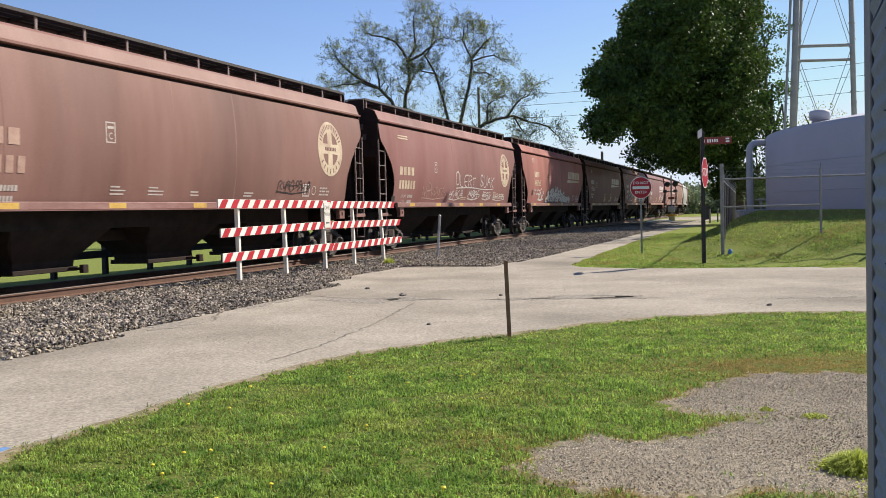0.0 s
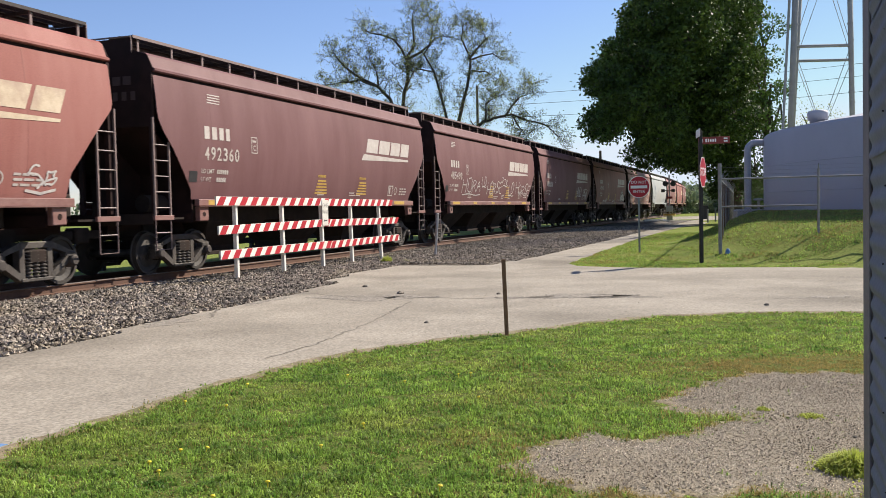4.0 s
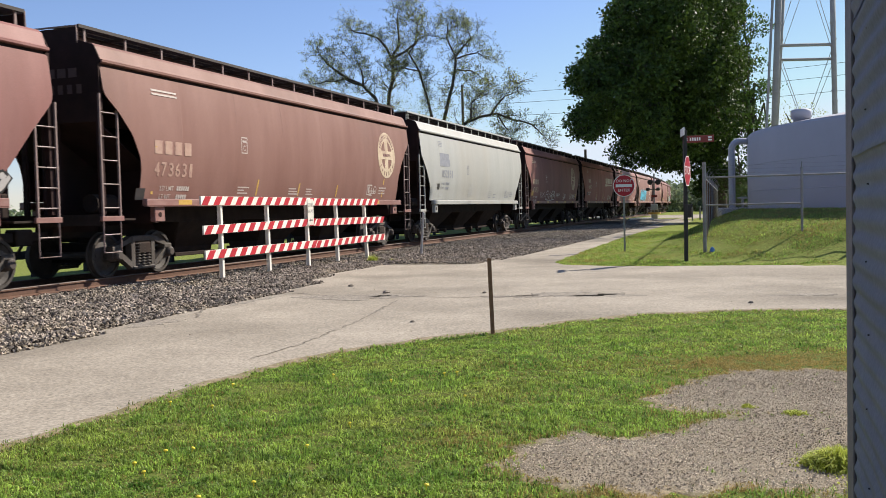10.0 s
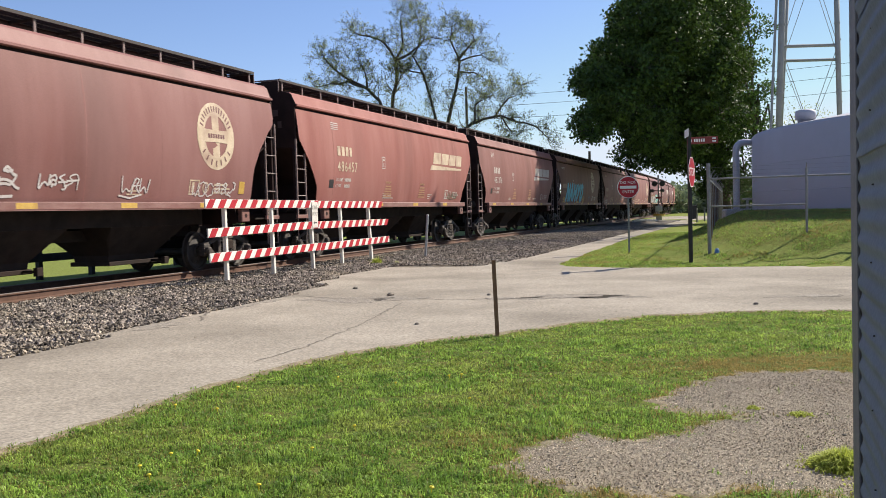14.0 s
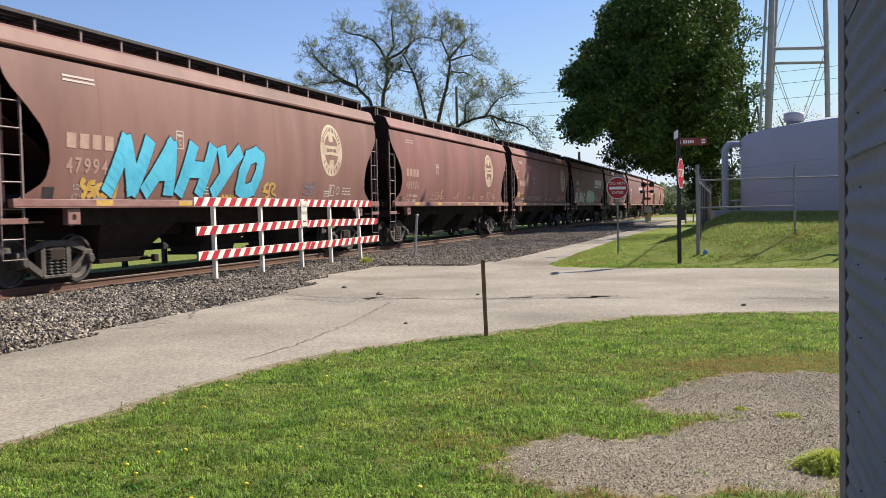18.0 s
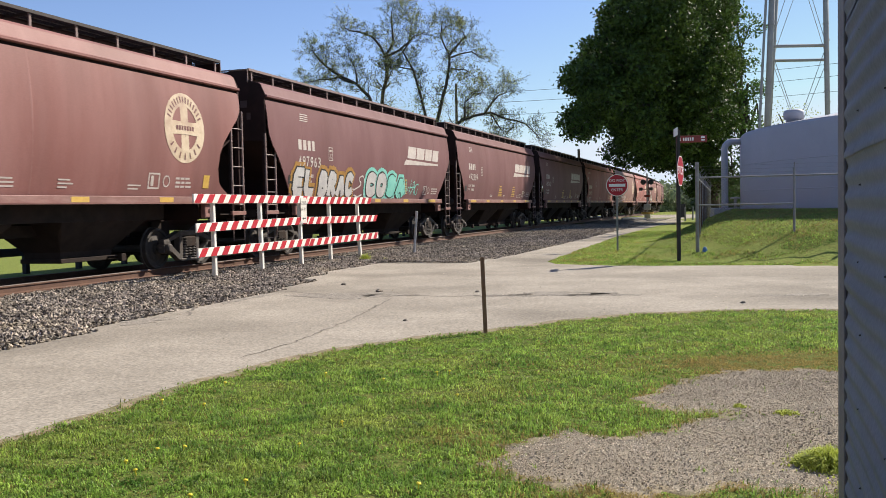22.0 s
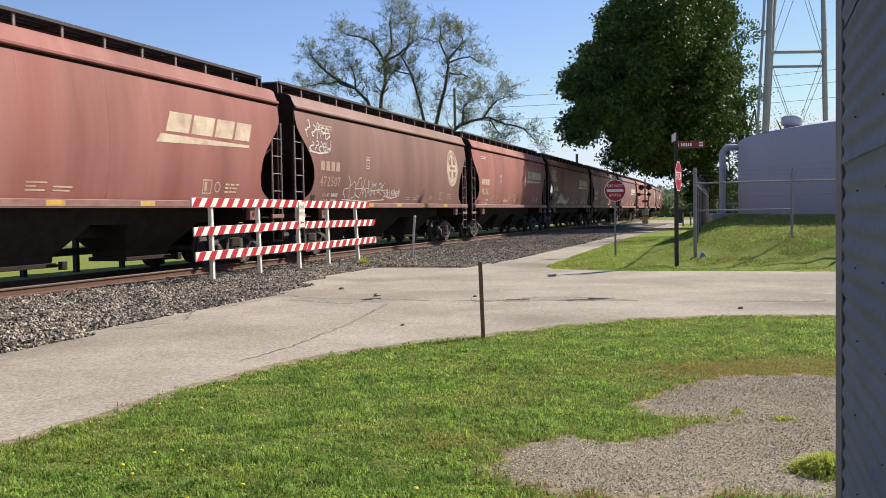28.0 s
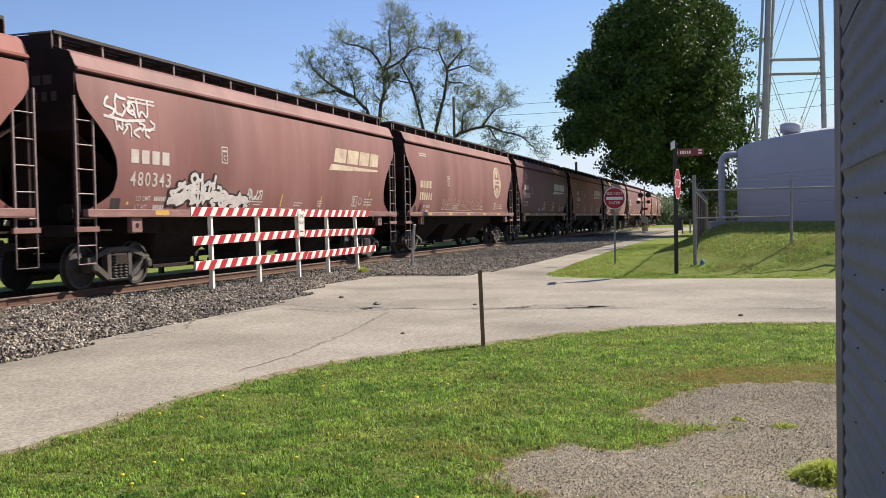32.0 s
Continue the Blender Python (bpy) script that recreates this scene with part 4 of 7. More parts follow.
def ribbon(pts, w):
    out, fine = [], [pts[0]]
    for p, q in zip(pts, pts[1:]):   # short steps, so that long strokes follow the rounded side
        k = max(1, math.ceil(math.hypot(q[0] - p[0], q[1] - p[1]) / 0.2))
        fine += [(p[0] + (q[0] - p[0]) * i / k, p[1] + (q[1] - p[1]) * i / k) for i in range(1, k + 1)]
    for (x0, z0), (x1, z1) in zip(fine, fine[1:]):
        d = math.hypot(x1 - x0, z1 - z0) or 1e-6
        a, b = -(z1 - z0) / d * w / 2, (x1 - x0) / d * w / 2
        e = (x1 - x0) / d * w * 0.3, (z1 - z0) / d * w * 0.3
        out.append([(x0 - a - e[0], z0 - b - e[1]), (x1 - a + e[0], z1 - b + e[1]), (x1 + a + e[0], z1 + b + e[1]), (x0 + a - e[0], z0 + b - e[1])])
    return out


def loops(rnd, x0, x1, z0, z1):
    """Quick looping strokes from x0 to x1, which spell nothing."""
    out, x = [], x0
    while x < x1:
        wd = rnd.uniform(0.28, 0.5) * min(1.5, (z1 - z0) / 0.5)
        kind, h = rnd.randint(0, 4), (z1 - z0) * rnd.uniform(0.7, 1.0)
        if kind == 0:
            pts = [(x + wd / 2 + wd / 2 * math.cos(a) * 0.9, z0 + h / 2 + h / 2 * math.sin(a)) for a in [0.5 + 0.5 * i for i in range(13)]]
        elif kind == 1:
            pts = [(x, z0 + h), (x + wd * 0.15, z0), (x + wd * 0.5, z0 + h * 0.6), (x + wd * 0.85, z0), (x + wd, z0 + h)]
        elif kind == 2:
            pts = [(x, z0), (x + wd * 0.1, z0 + h), (x + wd * 0.9, z0 + h * 0.8), (x + wd * 0.3, z0 + h * 0.5), (x + wd, z0 + h * 0.1)]
        elif kind == 3:
            pts = [(x + wd * 0.5 + wd * 0.45 * math.cos(a) * (1 - i * 0.04), z0 + h * 0.2 + h * 0.8 * (i / 14) + 0.08 * math.sin(a)) for i, a in enumerate([0.8 * k for k in range(15)])]
        else:
            pts = [(x + wd * (0.5 + 0.5 * math.sin(3.1 * i / 10 * 2)), z0 + h * (1 - i / 10)) for i in range(11)]
        if rnd.random() < 0.5:
            pts = [(2 * x + wd - a, b) for a, b in pts]
        pts = rounded([(a + rnd.gauss(0, 0.09) * wd, b + rnd.gauss(0, 0.08) * h) for a, b in pts])
        out.append([(a + (b - z0) * 0.15, b) for a, b in pts])
        if rnd.random() < 0.35:
            out.append([(x, z0 + h * 0.5), (x + wd * 1.1, z0 + h * 0.55)])
        x += wd * rnd.uniform(0.75, 1.1) + 0.03
    return out


def rounded(pts, times=2):
    """The line with its corners rounded off."""
    for _ in range(times):
        pts = [pts[0]] + [(a[0] * k + b[0] * (1 - k), a[1] * k + b[1] * (1 - k)) for a, b in zip(pts, pts[1:]) for k in (0.75, 0.25)] + [pts[-1]]
    return pts


def scribble(car, x0, x1, z0, z1, material, seed, w=0.045):
    rnd, sh = random.Random(seed), []
    for s in loops(rnd, x0, x1, z0, z1):
        sh += ribbon(s, w * rnd.uniform(0.65, 0.95))
    if rnd.random() < 0.6:
        sh += ribbon([(x0, z0 - 0.02), ((x0 + x1) / 2, z0 - 0.07), (x1, z0)], w)
    decal("spray_tag", sh, material, car, "thin looping spray-painted scrawl", 0.007)["kind"] = "stuff"


# Single-stroke letters in a unit square, for sprayed words.
STROKES = {
    "A": [[(0, 0), (0.5, 1), (1, 0)], [(0.22, 0.4), (0.8, 0.4)]],
    "B": [[(0, 0), (0, 1), (0.75, 0.95), (0.85, 0.75), (0.6, 0.54), (0.1, 0.52)], [(0.5, 0.53), (0.95, 0.45), (0.95, 0.12), (0.6, 0), (0, 0)]],
    "C": [[(1, 0.85), (0.6, 1), (0.12, 0.9), (0, 0.5), (0.12, 0.1), (0.6, 0), (1, 0.15)]],
    "D": [[(0, 0), (0, 1), (0.65, 0.95), (1, 0.5), (0.65, 0.03), (0, 0)]],
    "E": [[(1, 1), (0, 1), (0, 0), (1, 0)], [(0, 0.5), (0.8, 0.5)]],
    "G": [[(1, 0.85), (0.6, 1), (0.12, 0.9), (0, 0.5), (0.12, 0.1), (0.6, 0), (1, 0.1), (1, 0.45), (0.6, 0.45)]],
    "H": [[(0, 0), (0, 1)], [(1, 0), (1, 1)], [(0, 0.5), (1, 0.5)]],
    "K": [[(0, 0), (0, 1)], [(1, 1), (0, 0.45), (1, 0)]],
    "L": [[(0, 1), (0, 0), (1, 0)]],
    "M": [[(0, 0), (0.1, 1), (0.5, 0.3), (0.9, 1), (1, 0)]],
    "N": [[(0, 0), (0.05, 1), (0.95, 0), (1, 1)]],
    "O": [[(0.5, 1), (0.1, 0.9), (0, 0.5), (0.1, 0.1), (0.5, 0), (0.9, 0.1), (1, 0.5), (0.9, 0.9), (0.5, 1)]],
    "R": [[(0, 0), (0, 1), (0.8, 0.95), (0.9, 0.7), (0.6, 0.5), (0, 0.47)], [(0.4, 0.48), (1, 0)]],
    "S": [[(0.95, 0.85), (0.5, 1), (0.08, 0.8), (0.3, 0.55), (0.8, 0.42), (0.95, 0.18), (0.5, 0), (0.02, 0.15)]],
    "T": [[(0, 1), (1, 1)], [(0.5, 1), (0.5, 0)]],
    "U": [[(0, 1), (0.05, 0.15), (0.5, 0), (0.95, 0.15), (1, 1)]],
    "V": [[(0, 1), (0.45, 0), (1, 1)]],
    "Y": [[(0, 1), (0.45, 0.5), (1, 1)], [(0.75, 0.75), (0.25, 0)]],
}


def sprayed(car, words, x0, x1, z0, z1, material, seed, w=0.05, lean=0.12):
    """Words sprayed in single quick strokes."""
    rnd, sh = random.Random(seed), []
    step = (x1 - x0) / len(words)
    for i, c in enumerate(words):
        if c == " ":
            continue
        wd, h, lift = step * rnd.uniform(0.72, 0.9), (z1 - z0) * rnd.uniform(0.82, 1.05), rnd.uniform(-0.05, 0.05)
        for s in STROKES[c]:
            s = rounded([(x0 + step * i + (a + rnd.gauss(0, 0.06)) * wd, z0 + lift + (b + rnd.gauss(0, 0.05)) * h) for a, b in s])
            sh += ribbon([(a + (b - z0) * lean, b) for a, b in s], w * rnd.uniform(0.75, 1.05))
    if rnd.random() < 0.6:
        sh += ribbon(rounded([(x0 + 0.1, z0 - 0.08), (x0 + (x1 - x0) * 0.4, z0 - 0.02), (x0 + (x1 - x0) * 0.7, z0 - 0.1), (x1 - 0.1, z0 - 0.05)]), w * 0.9)
    decal("spray_tag", sh, material, car, "white spray-painted tag in quick strokes", 0.009)["kind"] = "stuff"


def block_piece(car, words, x0, x1, z0, z1, fill, edge, halo=None, lean=0.1, bold=0.3, soft=2, spread=0.09):
    """A sprayed word in fat outlined letters; a space leaves half a letter free."""
    cells = [0.5 if c == " " else 1.0 for c in words]
    step, x, up = (x1 - x0) / sum(cells), x0, 0.0
    fills, edges, halos = [], [], []
    for c, k in zip(words, cells):
        if c != " ":
            st = step * bold
            L, R, B, T = x + st * 0.55, x + step - st * 0.55, z0 + st * 0.5, z1 - st * 0.5
            for s in STROKES[c]:
                s = rounded([(L + (R - L) * a, B + (T - B) * b) for a, b in s], soft) if soft else [(L + (R - L) * a, B + (T - B) * b) for a, b in s]
                s = [(a + (b - B) * lean, b) for a, b in s]
                fills += ribbon(s, st)
                edges += ribbon(s, st + spread)
                halos += ribbon(s, st + spread + 0.22)
        x += step * k
    p = decal("spray_piece", edges, edge, car, "fat spray-painted letters with a dark outline", 0.013)
    p["kind"] = "stuff"
    if halo:
        decal("halo", [[(a, max(1.61, b)) for a, b in q] for q in halos], halo, p, "", 0.007)["kind"] = "stuff"
    decal("fill", fills, fill, p, "", 0.02)["kind"] = "stuff"

def wild_piece(car, x0, x1, z0, z1, fill, edge, seed):
    """Tangled fat sprayed shapes with a dark outline, tallest towards one side, which spell nothing."""
    rnd, fills, edges = random.Random(seed), [], []
    for k in range(3):
        for s in loops(rnd, x0 + 0.1 * k, x1, z0 + 0.04, z1):
            u = min(1.0, max(0.0, (s[0][0] - x0) / (x1 - x0)))
            top = 0.35 + 0.65 * math.exp(-((u - 0.38) / 0.3) ** 2)
            s = [(a, z0 + (b - z0) * top) for a, b in s]
            edges += ribbon(s, 0.17)
            fills += ribbon(s, 0.085)
    p = decal("spray_piece", [[(a, max(1.61, b)) for a, b in q] for q in edges], edge, car, "tangled spray-painted shapes with a dark outline", 0.013)
    p["kind"] = "stuff"
    decal("fill", [[(a, max(1.62, b)) for a, b in q] for q in fills], fill, p, "", 0.02)["kind"] = "stuff"


def dress(car, paint, grey=False):
    for c in car.children:
        kind = c.name.split(".")[0]
        if kind in ("side_sheet", "roof", "eave_rim", "weld_seam"):
            c.material_slots[0].link = "OBJECT"
            c.material_slots[0].material = paint
        if grey and kind in ("side_sill", "sill_lip", "ladder", "board_post", "jacking_pad", "step_plate", "grab_rail", "stirrup_step", "board_edge"):
            c.material_slots[0].link = "OBJECT"
            c.material_slots[0].material = GREY_CAR


def build_train():
    pink = {1, 9, 17, 19, 23, 26}
    brown = {-1, 6, 11, 18, 24, 27}
    wedge = {1, 2, 3, 4, 5, 9, 10, 14, 15, 16, 17, 19, 20, 22, 23, 25, 26, 28}
    proto = {k: hopper_car(k) for k in STYLES}
    cars = {j: copy_thing(proto[style_of(j)], Matrix()) for j in range(-1, 31)}
    for ob in proto.values():
        for c in [*ob.children_recursive, ob]:
            bpy.data.objects.remove(c)
    for j, car in cars.items():
        st = style_of(j)
        paint = GREY_CAR if j == 7 else RED_DARK if j in NEWER else RED_PINK if j in pink else RED_BROWN if j in brown else RED_OLD
        dress(car, paint, j == 7)
        lab = "pale grey covered hopper rail car rolling on the track" if j == 7 else \
              "dark maroon covered hopper rail car with a slanted emblem" if j in NEWER else \
              "weathered oxide-red covered hopper rail car with a slanted emblem" if j in wedge else \
              "weathered brown-red covered hopper rail car with a round emblem"
        tagged(car, lab, "train car", "rail cars of the train")
        mk = GREY_ST if j == 7 else WHITE_ST if j in NEWER or j in (5, 10, 20) else DIM_ST if j in (-1, 6, 11, 12, 13, 18) else CREAM
        stencils(car, j, st, mk, 100 + j)
        if j == 7:
            decal("stencil", [bar(-5.9, -4.7, 2.97, 3.5)], GREY_ST, car, "grey painted panel")
        elif j in wedge:
            wedge_emblem(car, 2.32 if st == "newer" else 2.7, 2.84, WHITE_ST if j in NEWER or j in (5, 10) else CREAM)
        else:
            round_emblem(car, {0: 6.42, 8: 5.64, 18: 6.25, 11: 4.7, 12: 4.75, 13: 5.9, 6: 6.2, -1: 6.2}.get(j, 5.0), 3.12, CREAM)
    C = cars
    scribble(C[-1], 3.2, 4.9, 1.9, 2.2, AERO_BLACK, 5, 0.03)
    sprayed(C[0], "OLERT SUAK", -0.9, 4.6, 2.27, 2.8, AERO, 1, 0.045); scribble(C[0], -1.6, -0.2, 1.78, 2.15, AERO, 2, 0.035); scribble(C[0], 0.8, 2.2, 1.8, 2.18, AERO, 3, 0.05)
    scribble(C[0], 2.9, 4.1, 1.8, 2.15, AERO, 8, 0.045); scribble(C[0], 4.6, 6.5, 1.77, 2.05, AERO, 9, 0.035); scribble(C[0], -4.6, -2.2, 1.8, 2.3, DIM_ST, 7, 0.035)
    wild_piece(C[1], -2.9, 3.5, 1.64, 2.62, AERO, OLIVE, 11); scribble(C[1], -4.7, -3.5, 1.82, 2.35, AERO, 4, 0.09); scribble(C[1], 5.9, 6.6, 1.75, 2.2, AERO, 12, 0.05)
    sprayed(C[3], "HORA", -4.7, -2.0, 1.95, 2.55, AERO, 21, 0.045, 0.2); sprayed(C[3], "LD", -1.95, -1.2, 2.3, 2.7, AERO, 24, 0.035); sprayed(C[3], "HORSE", -1.1, 1.4, 1.95, 2.55, AERO, 22, 0.045, 0.2)
    sprayed(C[3], "TTK", 1.35, 2.35, 2.4, 2.66, AERO, 25, 0.04); sprayed(C[3], "LD", 2.6, 3.6, 1.95, 2.5, AERO, 26, 0.045); sprayed(C[3], "HORSE", 3.9, 6.9, 1.95, 2.5, AERO, 23, 0.045, 0.2)
    sprayed(C[4], "HOMEY", 2.5, 4.2, 2.05, 2.62, AERO, 31, 0.055); scribble(C[4], 4.75, 6.2, 2.1, 2.55, AERO, 32, 0.06); scribble(C[4], 5.4, 5.9, 1.85, 2.05, AERO, 33, 0.035)
    wild_piece(C[5], 4.5, 6.7, 1.7, 2.65, AERO_SILVER, AERO_BLACK, 41); scribble(C[5], 4.5, 6.6, 1.7, 2.2, AERO_BLACK, 42, 0.06); scribble(C[5], 4.6, 6.5, 1.72, 2.1, AERO, 45, 0.03)
    scribble(C[5], -4.0, -2.4, 1.64, 1.82, AERO, 43, 0.03); scribble(C[5], 0.6, 1.9, 1.64, 1.78, AERO, 44, 0.03)
    scribble(C[8], -4.86, -3.9, 1.8, 2.15, AERO, 51, 0.035); scribble(C[8], -3.25, -0.6, 1.7, 2.3, AERO, 52, 0.05); scribble(C[8], -0.05, 0.7, 1.82, 2.15, AERO, 53, 0.04); scribble(C[8], 2.2, 2.9, 1.75, 2.15, AERO, 54, 0.035); scribble(C[8], 4.7, 6.2, 1.72, 2.1, AERO, 55, 0.04)
    scribble(C[9], 5.0, 6.2, 1.8, 2.0, OLIVE, 61, 0.03)
    block_piece(C[11], "NAHYO", -5.85, 0.25, 1.62, 2.96, AERO_CYAN, AERO_BLACK, None, 0.45, 0.31, 0, 0.05)
    scribble(C[11], -6.5, -5.7, 1.65, 2.0, YELLOW, 72, 0.12); scribble(C[11], 0.6, 1.2, 1.65, 2.1, YELLOW, 73, 0.08); scribble(C[11], 2.9, 3.6, 1.85, 2.15, BLUE_DIM, 74, 0.03)
    scribble(C[12], -4.2, -2.8, 1.75, 2.1, DIM_ST, 81, 0.03); scribble(C[11], -1.8, 0.2, 1.62, 1.66, YELLOW, 82, 0.05)
    scribble(C[13], -5.6, -1.0, 1.72, 2.02, CREAM, 91, 0.035); scribble(C[13], -7.6, -7.1, 3.0, 3.7, CREAM, 92, 0.04)
    block_piece(C[14], "EL", -6.5, -5.1, 1.63, 2.45, AERO_SILVER, AERO_BLACK, OCHRE, 0.04, 0.36, 1); block_piece(C[14], "BRAC", -4.85, -2.3, 1.63, 2.42, AERO_SILVER, AERO_BLACK, OCHRE, 0.02, 0.38, 1)
    block_piece(C[14], "CO", -1.25, 0.6, 1.64, 2.48, AERO_SILVER, AERO_BLACK, AERO_TEAL, 0.03, 0.36, 2); block_piece(C[14], "SA", 0.6, 2.5, 1.64, 2.45, AERO_TEAL, AERO_BLACK, AERO_TEAL, 0.03, 0.34, 1)
    scribble(C[14], 2.6, 3.9, 1.75, 2.3, AERO_TEAL, 104, 0.045); scribble(C[14], -2.1, -1.5, 1.72, 2.5, AERO, 105, 0.05)
    scribble(C[17], -7.6, -7.0, 3.2, 3.8, AERO, 111, 0.03); scribble(C[18], -7.9, -6.6, 3.5, 3.95, AERO, 122, 0.05); scribble(C[18], -7.7, -6.4, 3.1, 3.45, AERO, 124, 0.05)
    scribble(C[18], -5.2, -1.6, 1.72, 2.4, AERO, 121, 0.035); scribble(C[18], -1.5, -0.3, 1.85, 2.1, AERO, 123, 0.04)
    scribble(C[19], -5.2, -3.0, 1.75, 2.1, DIM_ST, 125, 0.03); scribble(C[19], -1.5, 0.2, 1.9, 2.2, DIM_ST, 126, 0.03)
    scribble(C[20], -7.7, -6.4, 3.45, 3.9, AERO, 131, 0.06); scribble(C[20], -7.4, -6.3, 3.1, 3.45, AERO, 134, 0.06); wild_piece(C[20], -5.6, -2.4, 1.68, 2.4, AERO, AERO_BLACK, 132); scribble(C[20], -2.2, -1.4, 1.85, 2.2, AERO, 133, 0.06)
    scribble(C[21], -4.0, 2.0, 1.75, 2.2, DIM_ST, 141, 0.04)
    return cars


CARS = build_train()


# ---- materials of the yard ----
WOOD_WHITE = mat("white_board_paint", (0.72, 0.68, 0.6), (0.8, 0.77, 0.7), 4.0, 0.6, 0.1, c3=(0.5, 0.42, 0.33), dirt=0.35)
STRIPE = mat("red_reflective_stripe", (0.4, 0.014, 0.025), (0.46, 0.022, 0.035), 6.0, 0.45, 0.0, spread=0.12)
GALV = mat("galvanised_steel", (0.36, 0.37, 0.38), (0.46, 0.47, 0.48), 7.0, 0.5, 0.1, metal=0.4)
GALV_DARK = mat("dull_fence_pipe", (0.2, 0.2, 0.2), (0.29, 0.29, 0.29), 7.0, 0.55, 0.1, metal=0.3)
BLACK_POST = mat("black_post_paint", (0.012, 0.012, 0.012), (0.025, 0.023, 0.022), 6.0, 0.5)
SIGN_RED = mat("sign_red", (0.36, 0.01, 0.022), (0.42, 0.015, 0.028), 2.0, 0.4)
SIGN_MAROON = mat("sign_maroon", (0.2, 0.03, 0.025), (0.24, 0.038, 0.032), 3.0, 0.45)
SIGN_WHITE = mat("sign_white", (0.75, 0.75, 0.74), (0.82, 0.82, 0.81), 3.0, 0.4)
PRINT_DIM = mat("faded_sign_print", (0.3, 0.28, 0.25), (0.4, 0.37, 0.33), 9.0, 0.6)
PLATE = mat("weathered_sign_white", (0.6, 0.57, 0.5), (0.68, 0.65, 0.58), 5.0, 0.55)
PRINT = mat("sign_print_dark", (0.03, 0.03, 0.03), (0.06, 0.06, 0.06), 5.0, 0.6)
RUSTPOST = mat("rusty_stake", (0.2, 0.1, 0.055), (0.28, 0.15, 0.085), 12.0, 0.85, 0.3)
TANK_WHITE = mat("white_tank_paint", (0.4, 0.4, 0.44), (0.44, 0.44, 0.48), 0.7, 0.6, 0.03, c3=(0.36, 0.36, 0.4), dirt=0.3)
TOWER_PAINT = mat("silver_tower_paint", (0.27, 0.27, 0.26), (0.33, 0.33, 0.32), 2.0, 0.6, 0.05, c3=(0.2, 0.19, 0.175), dirt=0.4)
CORR = mat("corrugated_steel", (0.22, 0.245, 0.3), (0.272, 0.297, 0.355), 2.2, 0.75, 0.05, metal=0.0, spec=0.15, stretch=(1, 1, 1.6), c3=(0.18, 0.192, 0.215), dirt=0.6, spread=0.05)
TRIM = mat("corner_trim_steel", (0.24, 0.22, 0.23), (0.29, 0.27, 0.275), 5.0, 0.7, 0.03, spec=0.2)
BARK = mat("bark", (0.06, 0.049, 0.041), (0.1, 0.083, 0.068), 4.0, 0.95, 0.8, fine=25, stretch=(1, 1, 0.3))
LEAF_DARK = island_spread(mat("maple_leaves", (0.04, 0.075, 0.016), (0.08, 0.125, 0.026), 0.35, 0.5, spec=0.2), 0.4, 1.6)
LEAF_MID = island_spread(mat("poplar_leaves", (0.06, 0.12, 0.025), (0.09, 0.16, 0.035), 0.4, 0.5), 0.6, 1.4)
LEAF_BUD = island_spread(mat("spring_leaves", (0.24, 0.29, 0.09), (0.36, 0.4, 0.16), 0.6, 0.55), 0.5, 1.4)
# Distance haze is mixed into this leaf colour, which makes it paler.
LEAF_FAR = island_spread(mat("haze_pale_leaves", (0.15, 0.2, 0.1), (0.2, 0.25, 0.14), 0.1, 0.6), 0.6, 1.4)
CONCRETE = mat("kerb_concrete", (0.42, 0.4, 0.37), (0.5, 0.48, 0.44), 3.0, 0.85, 0.3)
PLASTIC = mat("black_bin_plastic", (0.015, 0.016, 0.018), (0.03, 0.03, 0.032), 6.0, 0.5)
POLE_WOOD = mat("pole_wood", (0.08, 0.06, 0.045), (0.13, 0.1, 0.08), 5.0, 0.9, 0.4, stretch=(1, 1, 0.2))
FENCE_WOOD = mat("dark_fence_wood", (0.022, 0.022, 0.024), (0.04, 0.04, 0.042), 5.0, 0.85, 0.3)
BLUE = mat("blue_marker_paint", (0.08, 0.2, 0.45), (0.16, 0.29, 0.52), 9.0, 0.6)
for _m in (LEAF_DARK, LEAF_MID, LEAF_BUD, LEAF_FAR, BLADE, DRY, WEED):
    _b = _m.node_tree.nodes["Principled BSDF"]
    _b.inputs["Transmission Weight"].default_value = 0.0
    _b.inputs["Subsurface Weight"].default_value = 0.0


def translucent(m, share):
    """Thin leaves let some light through."""
    nd, ln = m.node_tree.nodes, m.node_tree.links
    bs, out = nd["Principled BSDF"], nd["Material Output"]
    tr, mx = nd.new("ShaderNodeBsdfTranslucent"), nd.new("ShaderNodeMixShader")
    mx.inputs[0].default_value = share
    src = bs.inputs["Base Color"].links[0].from_socket
    ln.new(src, tr.inputs["Color"])
    ln.new(bs.outputs[0], mx.inputs[1]); ln.new(tr.outputs[0], mx.inputs[2]); ln.new(mx.outputs[0], out.inputs["Surface"])


for _m, _k in ((LEAF_DARK, 0.16), (LEAF_MID, 0.35), (LEAF_BUD, 0.6), (LEAF_FAR, 0.3), (BLADE, 0.5), (DRY, 0.4), (WEED, 0.4)):
    translucent(_m, _k)


def text_mesh(words, size, spacing=1.0):
    cu = bpy.data.curves.new("words", "FONT")
    cu.body, cu.size, cu.align_x, cu.align_y, cu.space_character = words, size, "CENTER", "CENTER", spacing
    cu.extrude = 0.0015
    ob = bpy.data.objects.new("words", cu)
    scene.collection.objects.link(ob)
    bpy.context.view_layer.update()
    me = bpy.data.meshes.new_from_object(ob.evaluated_get(bpy.context.evaluated_depsgraph_get()))
    bpy.data.objects.remove(ob)
    return me


